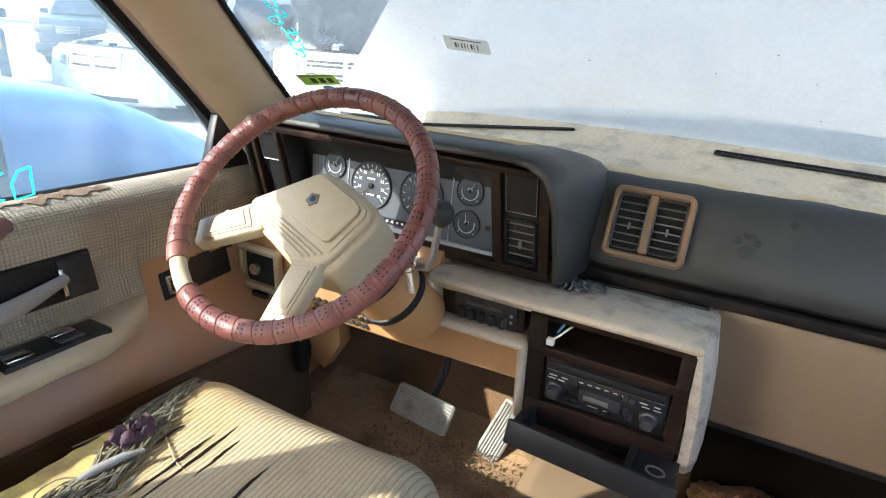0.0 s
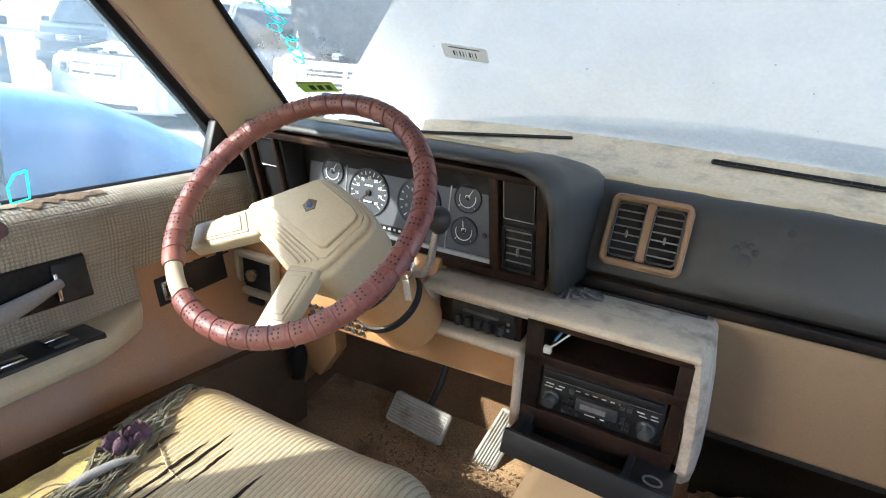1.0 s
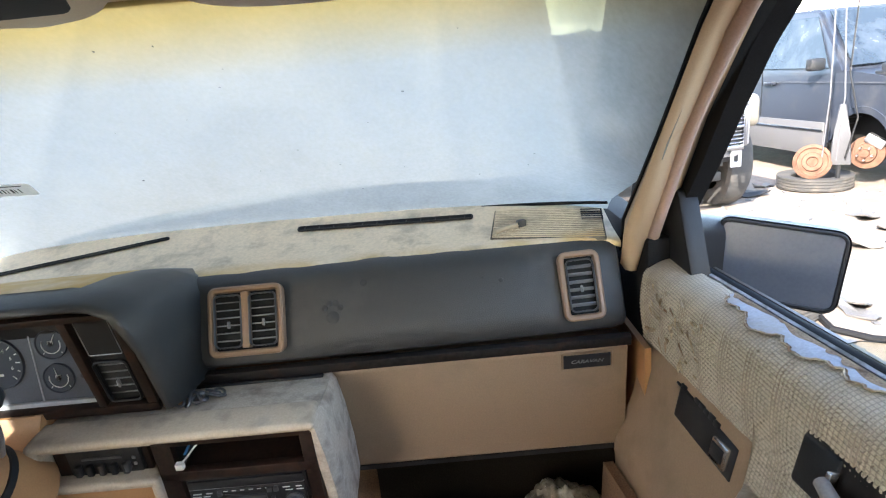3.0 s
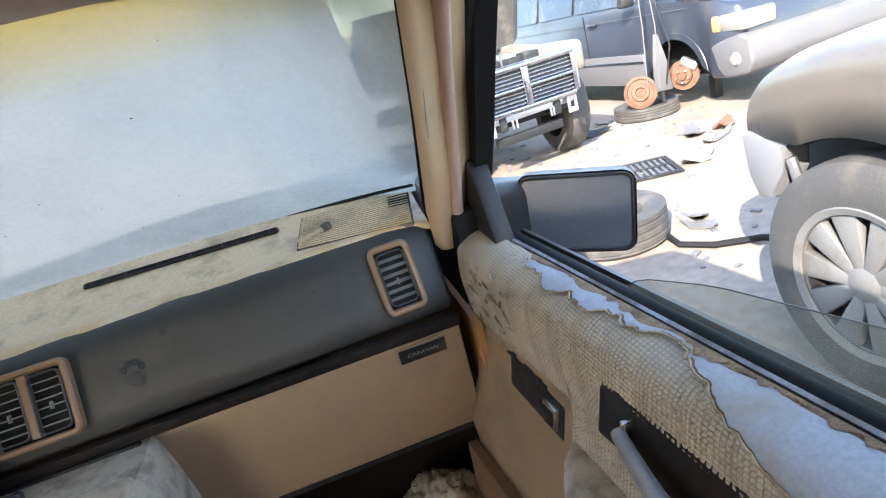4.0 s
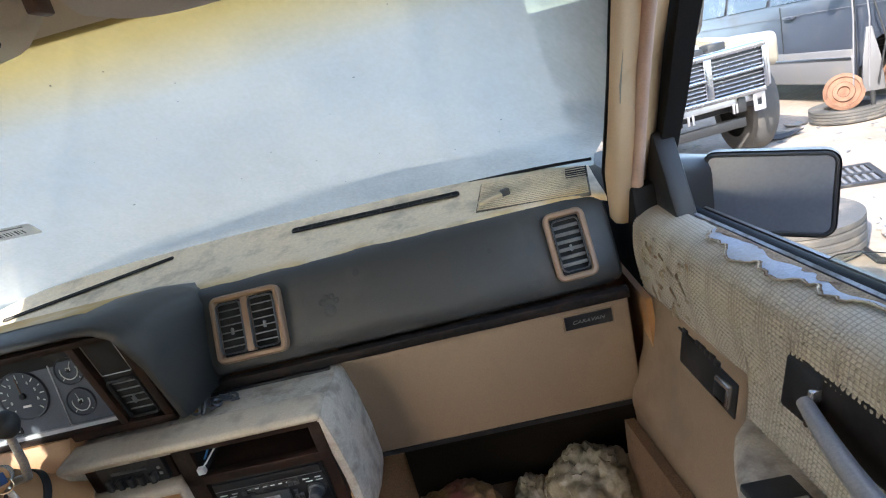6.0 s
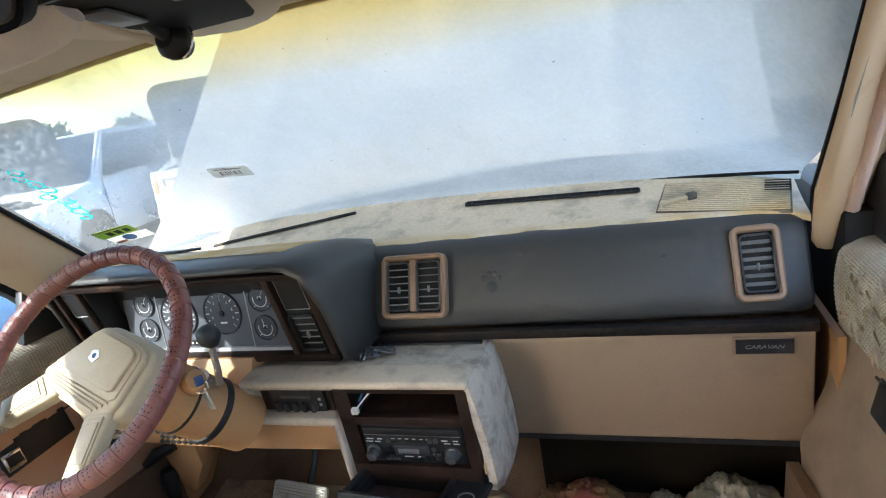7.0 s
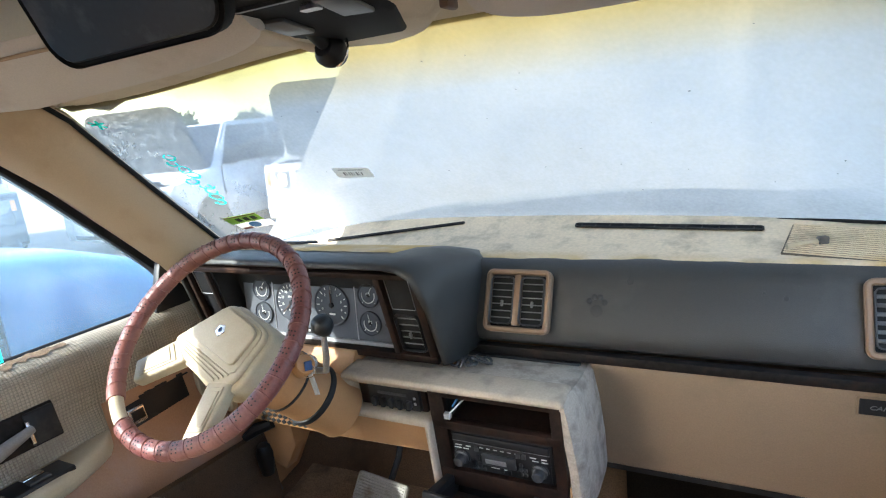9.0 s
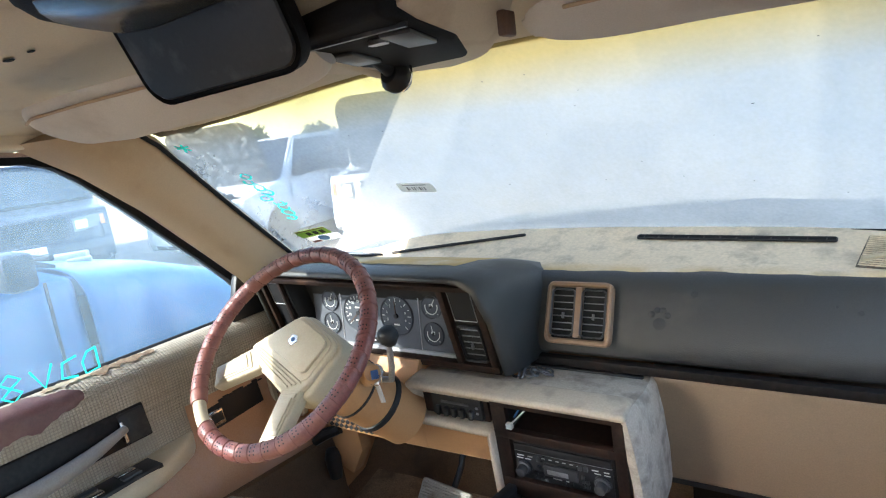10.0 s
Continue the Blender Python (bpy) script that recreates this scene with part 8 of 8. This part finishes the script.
# pickup without bumper, hood raised
TRUCK_CHROME = material("dusty_truck_chrome", (0.34, 0.36, 0.40), 0.2, 1.0, scale=50, vary=0.15, bump=0.05, dirt=(0.22, 0.21, 0.20), dirt_amount=0.3, dirt_scale=10)
CREAM_PAINT = material("cream_truck_paint", (0.14, 0.125, 0.10), 0.4, scale=10, vary=0.05, bump=0.02, dirt=(0.20, 0.17, 0.125), dirt_amount=0.35, coat=0.2)
TM = at(2.41, 4.88, 188) @ Matrix.Diagonal((0.66, 0.78, 0.96, 1))
truck = thing("pickup_truck", "white pickup with chrome crossbar grille, raised hood and no bumper", "truck", (2.47, 4.93, 0))
PT = lambda bm: put(bmesh.new(), bm, TM)
for s in (-1, 1):
    f = arch_outline(-0.12, -1.95, 0.52, 1.10, 0.88, 1.06, 0.7, (-0.80,), 0.45, 0.80)
    part("fender", PT(prism(f, s * 0.74, s * 0.96, "x", bevel=0.05, seg=3)), CREAM_PAINT, truck, "cream painted fender", sharp=50)
    wheel_mesh(truck, TM @ Matrix.Translation((s * 0.99, -0.74, 0.44)) @ Matrix.Rotation(radians(90 * s), 4, "Y"), 0.44, 0.36, 5)
    wheel_mesh(truck, TM @ Matrix.Translation((s * 0.83, -4.3, 0.38)) @ Matrix.Rotation(radians(90 * s), 4, "Y"), 0.38, 0.24, 5)
    horn = part("frame_horn", PT(box(s * 0.36, s * 0.46, -1.9, 0.02, 0.50, 0.62, 0.008)), BLACK, truck)
    pb = bezel(0.15, 0.15, 0.012, 0.045, 0.012)
    part("bumper_mount", put(bmesh.new(), pb, TM @ Matrix.Translation((s * 0.62, 0.03, 0.555)) @ Matrix.Rotation(radians(90), 4, "X") @ Matrix.Rotation(radians(180), 4, "Y")), STEEL, truck, "bare steel bumper mount")
    part("lamp_bracket", PT(box(s * 0.76, s * 0.84, -0.14, -0.02, 0.66, 1.00, 0.012)), STEEL, truck)
part("cab", PT(prism([(-1.75, 0.50), (-1.75, 1.12), (-2.35, 1.78), (-3.3, 1.82), (-3.45, 1.1), (-3.45, 0.50)], -0.92, 0.92, "x", bevel=0.05, seg=3)), CREAM_PAINT, truck, sharp=50)
part("windshield", PT(prism([(-1.80, 1.17), (-2.33, 1.74), (-2.35, 1.72), (-1.82, 1.15)], -0.76, 0.76, "x")), DARK_GLASS, truck)
part("bed", PT(box(-0.92, 0.92, -5.4, -3.5, 0.55, 1.18, 0.03)), CREAM_PAINT, truck)
part("engine_bay", PT(box(-0.70, 0.70, -1.72, -0.16, 0.50, 0.92, 0.02)), BLACK, truck, "dark engine bay")
rng = random.Random(21)
for i in range(16):
    x, y, h = rng.uniform(-0.6, 0.6), rng.uniform(-1.5, -0.3), rng.uniform(0.05, 0.18)
    part("engine_piece", PT(box(x - rng.uniform(0.04, 0.14), x + rng.uniform(0.04, 0.14), y - 0.08, y + 0.1, 0.90, 0.92 + h, 0.015)), rng.choice([BLACK, SLAT, BLACK, STEEL]), truck)
part("hood", put(bmesh.new(), prism(rrect(1.50, 1.30, 0.10, 5, -0.28, 0.65), -0.02, 0.02, "z", bevel=0.008), TM @ Matrix.Translation((0, -1.55, 1.13)) @ Matrix.Rotation(radians(62), 4, "X")), TYRE, truck, "raised hood with black lining")
part("fender_corner", PT(box(-1.00, -0.75, -0.80, -0.03, 0.80, 1.08, 0.07, 4)), CREAM_PAINT, truck, "cream fender corner")
part("support_bar", PT(box(-0.72, 0.72, -0.14, -0.04, 0.98, 1.03, 0.01)), STEEL, truck)
gr = part("grille", PT(box(-0.70, 0.70, -0.02, 0.03, 0.66, 1.00, 0.02)), BLACK, truck, "black grille backing")
for nm, b in (("surround", (-0.74, 0.74, 0.985, 1.035)), ("surround", (-0.70, 0.70, 0.630, 0.675)), ("surround", (-0.74, -0.685, 0.66, 1.0)), ("surround", (0.685, 0.74, 0.66, 1.0)), ("crossbar", (-0.05, 0.05, 0.66, 1.0)), ("crossbar", (-0.69, 0.69, 0.815, 0.845))):
    part(nm, PT(box(b[0], b[1], 0.0, 0.075, b[2], b[3], 0.014, 3)), TRUCK_CHROME, gr, "chrome grille frame")
for k in range(9):
    z = 0.690 + 0.0335 * k
    if abs(z - 0.83) > 0.02:
        part("grille_bar", PT(box(-0.685, 0.685, 0.028, 0.050, z - 0.006, z + 0.006, 0.003, 1)), TRUCK_CHROME, gr)
part("lower_beam", PT(box(-0.66, 0.66, -0.06, 0.0, 0.57, 0.625, 0.008)), STEEL, truck, "bare steel lower beam")
part("lower_beam", PT(box(-0.50, 0.50, -0.14, -0.06, 0.36, 0.44, 0.01)), BLACK, truck)
for x in (-0.34, -0.30, 0.22, 0.28):
    part("bolt_tab", PT(box(x - 0.012, x + 0.012, 0.0, 0.02, 0.50, 0.58, 0.003)), STEEL, truck)

# dark sport utility vehicle with a wheel missing
CLAD = material("grey_cladding", (0.075, 0.075, 0.08), 0.6, scale=20, vary=0.06, bump=0.1, dirt=(0.10, 0.093, 0.085), dirt_amount=0.3)
jeep, PJ = vehicle("suv", "dark blue-grey sport utility vehicle with a front wheel missing", at(5.33, 4.85, 185.8), CAR_GREY, 4.7, 1.86, 1.74, 1.10, 1.02, 0.72, van=True, r=0.36, front_gap=0.86, arch=0.075, round_off=0.06, lamps=False, skip=((0, 1),), bumper=False)
for y0, y1 in ((-3.14, -1.32),):
    part("cladding", PJ(box(0.925, 0.948, y0, y1, 0.26, 0.60, 0.012)), CLAD, jeep, "grey plastic side cladding")
    part("cladding", PJ(box(0.945, 0.957, y0, y1, 0.50, 0.53, 0.005)), CHROME, jeep)
part("front_cladding", PJ(prism([(-0.42, 0.62), (-0.36, 0.40), (-0.24, 0.30), (0.02, 0.34), (0.09, 0.45), (0.08, 0.66), (-0.05, 0.70)], -0.86, 0.905, "x", bevel=0.035, seg=3)), CLAD, jeep, "grey plastic front bumper")
part("fog_lamp", PJ(lathe([(0, 0.03), (0.05, 0.025), (0.07, 0.0), (0.075, -0.02)], 18, Matrix.Translation((0.90, -0.10, 0.48)) @ Matrix.Rotation(radians(90), 4, "Y"))), HEADLAMP, jeep)
part("headlamp", PJ(box(0.52, 0.885, -0.28, 0.02, 0.72, 0.88, 0.03)), HEADLAMP, jeep, "clear headlamp")
part("turn_lamp", PJ(box(0.66, 0.905, -0.36, -0.27, 0.73, 0.87, 0.02)), material("orange_lamp", (0.55, 0.18, 0.08), 0.3), jeep, "orange turn lamp")
part("pinstripe", PJ(box(0.918, 0.924, -4.3, -0.60, 0.990, 0.994)), CLAD, jeep, "thin white stripe")
hubm = at(5.33, 4.85, 185.8) @ Matrix.Translation((0.84, -0.86, 0.34)) @ Matrix.Rotation(radians(90), 4, "Y") @ Matrix.Rotation(radians(-35), 4, "X")
rot = part("brake_rotor", put(bmesh.new(), lathe([(0.15, -0.02), (0.155, 0.0), (0.15, 0.012), (0.09, 0.014), (0.085, 0.05), (0.04, 0.055), (0.035, 0.08), (0, 0.08)], 28), hubm), RUST, jeep, "rusty brake rotor")
for k in range(5):
    a = 2 * math.pi * k / 5
    part("stud", put(bmesh.new(), lathe([(0.010, 0.05), (0.010, 0.09), (0, 0.09)], 8), hubm @ Matrix.Translation((0.062 * math.cos(a), 0.062 * math.sin(a), 0))), STEEL, rot)
part("caliper", put(bmesh.new(), box(0.08, 0.17, -0.09, 0.09, -0.05, 0.04, 0.02), hubm @ Matrix.Rotation(radians(150), 4, "Z")), STEEL, jeep)
part("axle", PJ(tube([(0.76, -0.86, 0.34), (0.2, -0.86, 0.36)], 0.05, 10)), RUST, jeep)
part("stand", PJ(box(0.40, 0.50, -0.91, -0.81, 0.0, 0.32, 0.02)), BLACK, jeep, "dark stand under the axle")
for i in range(18):
    x, y = rng.uniform(0.0, 0.85), rng.uniform(-1.0, -0.1)
    part("engine_piece", PJ(box(x - rng.uniform(0.03, 0.10), x + rng.uniform(0.03, 0.10), y - 0.07, y + 0.07, 0.98, 1.04 + rng.uniform(0.0, 0.12), 0.012)), rng.choice([BLACK, SLAT, BLACK]), jeep)


def lying_tyre(label, x, y, r, w, z=0.0, tilt=0.0):
    """A tyre that lies flat, with tread grooves."""
    M = Matrix.Translation((x, y, z + w / 2)) @ Matrix.Rotation(radians(tilt), 4, "X")
    t = thing("tyre", label, "tyre", (x, y, z), "loose tyres")
    prof = [(r * 0.60, w * 0.40), (r * 0.66, w * 0.49), (r * 0.90, w * 0.50)]
    for k in range(5):
        zt = lerp(0.44, -0.44, k / 4) * w
        prof += [(r * 0.985, zt + w * 0.07), (r * 0.985, zt - w * 0.07), (r * 0.955, zt - w * 0.08), (r * 0.955, zt - w * 0.11)] if k < 4 else [(r * 0.985, zt + w * 0.07)]
    prof += [(r * 0.90, -w * 0.5), (r * 0.66, -w * 0.49), (r * 0.60, -w * 0.40), (r * 0.62, 0), (r * 0.60, w * 0.40)]
    part("tread", put(bmesh.new(), lathe(prof, 48), M), TYRE, t, "worn grey tread", sharp=30)
    part("inner_wall", put(bmesh.new(), lathe([(r * 0.62, w * 0.40), (r * 0.74, w * 0.2), (r * 0.78, 0.0), (r * 0.74, -w * 0.2), (r * 0.62, -w * 0.40)], 36), M), RUBBER, t, "dark hollow inside of the tyre")
    return t


lying_tyre("grey worn tyre lying on the ground below the mirror", 2.08, 3.10, 0.33, 0.20)
lying_tyre("flat grey tyre lying under a rusty drum", 4.07, 5.85, 0.34, 0.13)
drum = thing("brake_drum", "rusty brake drum leaning on a tyre", "brake drum", (3.93, 5.70, 0.13))
part("shell", put(bmesh.new(), lathe([(0.15, -0.05), (0.165, -0.03), (0.165, 0.02), (0.135, 0.035), (0.125, 0.02), (0.09, 0.02), (0.085, 0.05), (0.05, 0.05), (0.045, 0.02), (0, 0.02)], 30), Matrix.Translation((3.93, 5.68, 0.290)) @ Vector((-0.50, -0.82, 0.16)).to_track_quat("Z", "Y").to_matrix().to_4x4()), RUST, drum, "rusty cast shell")
strut = thing("strap_hoist", "grey straps and cables hanging with a steel strut", "strap", (4.1, 5.6, 0.3))
WEB = material("grey_webbing", (0.09, 0.09, 0.098), 0.8, scale=60, vary=0.15, bump=0.2)
for dx, dy in ((0.0, 0.0), (0.10, -0.06)):
    pts = [(3.98 + dx, 5.62 + dy, 0.30), (4.00 + dx, 5.60 + dy, 0.9), (3.98 + dx * 0.6, 5.58 + dy, 1.5), (3.94 + dx * 0.4, 5.60 + dy, 2.6)]
    part("strap", tube(pts, 0.007, 6), WEB, strut, "grey webbing strap")
part("cable", tube([(4.12, 5.5, 0.33), (4.18, 5.46, 0.7), (4.10, 5.5, 1.1), (4.16, 5.55, 1.8), (4.06, 5.6, 2.6)], 0.008, 6), BLACK, strut, "black cable")
part("strut", put(bmesh.new(), prism([(-0.08, 0.0), (0.10, 0.0), (0.07, 0.30), (0.02, 0.56), (-0.03, 0.56), (-0.06, 0.30)], -0.035, 0.035, "y", bevel=0.012), Matrix.Translation((4.12, 5.58, 0.26)) @ Matrix.Rotation(radians(-30), 4, "Z")), material("grey_sheet_metal", (0.07, 0.07, 0.075), 0.6, 0.2), strut, "grey sheet metal strut")
part("foot", tube([(4.12, 5.58, 0.0), (4.12, 5.58, 0.28)], 0.02, 8), BLACK, strut)

grate = thing("drain_grate", "dark iron drain grate set in the yard", "drain grate", (2.92, 4.12, 0))
GM = at(2.92, 4.12, -18)
for x0, x1, y0, y1 in ((-0.25, 0.25, -0.24, -0.20), (-0.25, 0.25, 0.20, 0.24), (-0.25, -0.21, -0.20, 0.20), (0.21, 0.25, -0.20, 0.20), (-0.21, 0.21, -0.02, 0.02)):
    part("frame_bar", put(bmesh.new(), box(x0, x1, y0, y1, 0.0, 0.022, 0.003, 1), GM), BLACK, grate)
for k in range(9):
    for y0, y1 in ((-0.20, -0.02), (0.02, 0.20)):
        part("slat", put(bmesh.new(), box(-0.19 + 0.046 * k, -0.168 + 0.046 * k, y0, y1, 0.0, 0.018, 0.002, 1), GM), CLAD, grate)
part("pit", put(bmesh.new(), box(-0.24, 0.24, -0.23, 0.23, -0.01, 0.006), GM), BLACK, grate, "dark pit below the bars")

SCRAP = material("grey_scrap_plastic", (0.10, 0.10, 0.105), 0.7, scale=20, vary=0.2, bump=0.2, dirt=(0.15, 0.13, 0.105), dirt_amount=0.4)
PALE_SCRAP = material("pale_scrap_plastic", (0.17, 0.165, 0.155), 0.7, scale=20, vary=0.2, bump=0.2, dirt=(0.13, 0.11, 0.09), dirt_amount=0.4)


def scrap(label, x, y, size, turn, mat, seed):
    """A torn, bent panel lying on the ground."""
    r = random.Random(seed)
    n = 12
    edge = [(size[0] * (0.5 + 0.5 * abs(math.cos(a))) * math.cos(a) * r.uniform(0.55, 1.1), size[1] * math.sin(a) * r.uniform(0.5, 1.15)) for a in [2 * math.pi * i / n for i in range(n)]]
    bm = bmesh.new()
    f = lambda px, py: 0.012 + 0.07 * (px / size[0]) ** 2 + 0.03 * r.random()
    top = [bm.verts.new((px, py, f(px, py) + 0.012)) for px, py in edge]
    low = [bm.verts.new((v.co.x * 0.97, v.co.y * 0.97, v.co.z - 0.012)) for v in top]
    c0, c1 = bm.verts.new((0, 0, 0.045)), bm.verts.new((0, 0, 0.03))
    for i in range(n):
        j = (i + 1) % n
        bm.faces.new((top[i], top[j], c0)), bm.faces.new((low[j], low[i], c1)), bm.faces.new((top[i], low[i], low[j], top[j]))
    bm.transform(at(x, y, turn))
    z = min(v.co.z for v in bm.verts)
    bm.transform(Matrix.Translation((0, 0, -z)))
    return solid("scrap_piece", bm, mat, label, "scrap", "scrap on the ground", sharp=25)


scrap("torn grey plastic liner lying in the yard", 3.77, 4.70, (0.30, 0.12), 60, SCRAP, 1)
scrap("bent grey bracket lying in the yard", 3.73, 4.30, (0.20, 0.08), 15, SCRAP, 2)
scrap("pale plastic trim piece lying in the yard", 2.60, 3.08, (0.26, 0.09), 70, PALE_SCRAP, 3)
scrap("grey torn trim piece by the black hose", 2.52, 2.90, (0.20, 0.07), 100, SCRAP, 4)
scrap("pale broken panel lying near the nose of a wreck", 3.30, 3.95, (0.22, 0.10), 20, PALE_SCRAP, 5)
scrap("small rusty sheet lying near a tyre", 4.00, 4.55, (0.16, 0.10), 40, RUST, 6)
scrap("black splash shield lying by the truck tyre", 3.35, 5.75, (0.25, 0.16), -20, BLACK, 7)
scrap("pale shard of plastic near the truck tyre", 3.65, 6.05, (0.14, 0.07), 10, PALE_SCRAP, 8)
scrap("grey shard of bumper plastic", 4.15, 4.15, (0.20, 0.08), -30, SCRAP, 9)
bm = bmesh.new()
for i in range(160):
    x, y, q = rng.uniform(1.6, 4.6), rng.uniform(2.3, 6.5), rng.uniform(0.008, 0.03)
    put(bm, box(-q, q, -q * 0.6, q * 0.6, 0, q * 0.5), at(x, y, rng.uniform(0, 180)))
tagged(part("rubble", bm, SCRAP), "small chips of plastic and stone strewn over the yard", "rubble", kind="stuff")
solid("hose", tube([(2.30, 2.88, 0.02), (2.27, 2.72, 0.02), (2.38, 2.58, 0.02), (2.58, 2.47, 0.025), (2.66, 2.30, 0.04), (2.72, 2.1, 0.02)], 0.018, 8), RUBBER, "black rubber hose lying on the ground", "hose")


# ---- trees along the yard's edge ----
def tree(x, y, h, seed):
    r = random.Random(seed)
    t = thing("tree", "green broadleaf tree beyond the yard, lightened for haze", "tree", (x, y, 0), "trees beyond the yard")
    bm = tube([(x, y, 0), (x + 0.1, y, h * 0.25), (x - 0.1, y + 0.1, h * 0.55)], [0.22, 0.17, 0.08], 8)
    tips = []
    for k in range(6):
        a, l = r.uniform(0, 6.28), r.uniform(0.25, 0.42) * h
        p = Vector((x, y, h * r.uniform(0.25, 0.5)))
        q = p + Vector((math.cos(a) * l * 0.8, math.sin(a) * l * 0.8, l * 0.7))
        put(bm, tube([p, p.lerp(q, 0.5) + Vector((0, 0, 0.1)), q], [0.09, 0.06, 0.025], 6))
        tips += [q, p.lerp(q, 0.65)]
    part("trunk", bm, BARK, t)
    verts, faces = [], []
    for i in range(1500):
        c = r.choice(tips) + Vector((r.gauss(0, 0.10 * h), r.gauss(0, 0.10 * h), r.gauss(0.03 * h, 0.07 * h)))
        u = Vector((r.uniform(-1, 1), r.uniform(-1, 1), r.uniform(-1, 1))).normalized()
        w = u.orthogonal().normalized() * r.uniform(0.09, 0.18)
        u = u * r.uniform(0.15, 0.32)
        k = len(verts)
        verts += [c - u, c + w, c + u, c - w]
        faces.append((k, k + 1, k + 2, k + 3))
    me = bpy.data.meshes.new("crown")
    me.from_pydata([tuple(v) for v in verts], [], faces)
    me.materials.append(LEAF)
    part("crown", me, LEAF, t, "loose clumps of small leaves")


rng = random.Random(5)
for i in range(26):
    a = radians(-75 + 150 * i / 25 + rng.uniform(-2, 2))
    d = rng.uniform(44, 62)
    tree(d * math.sin(a), d * math.cos(a), rng.uniform(3.0, 4.6), 100 + i)
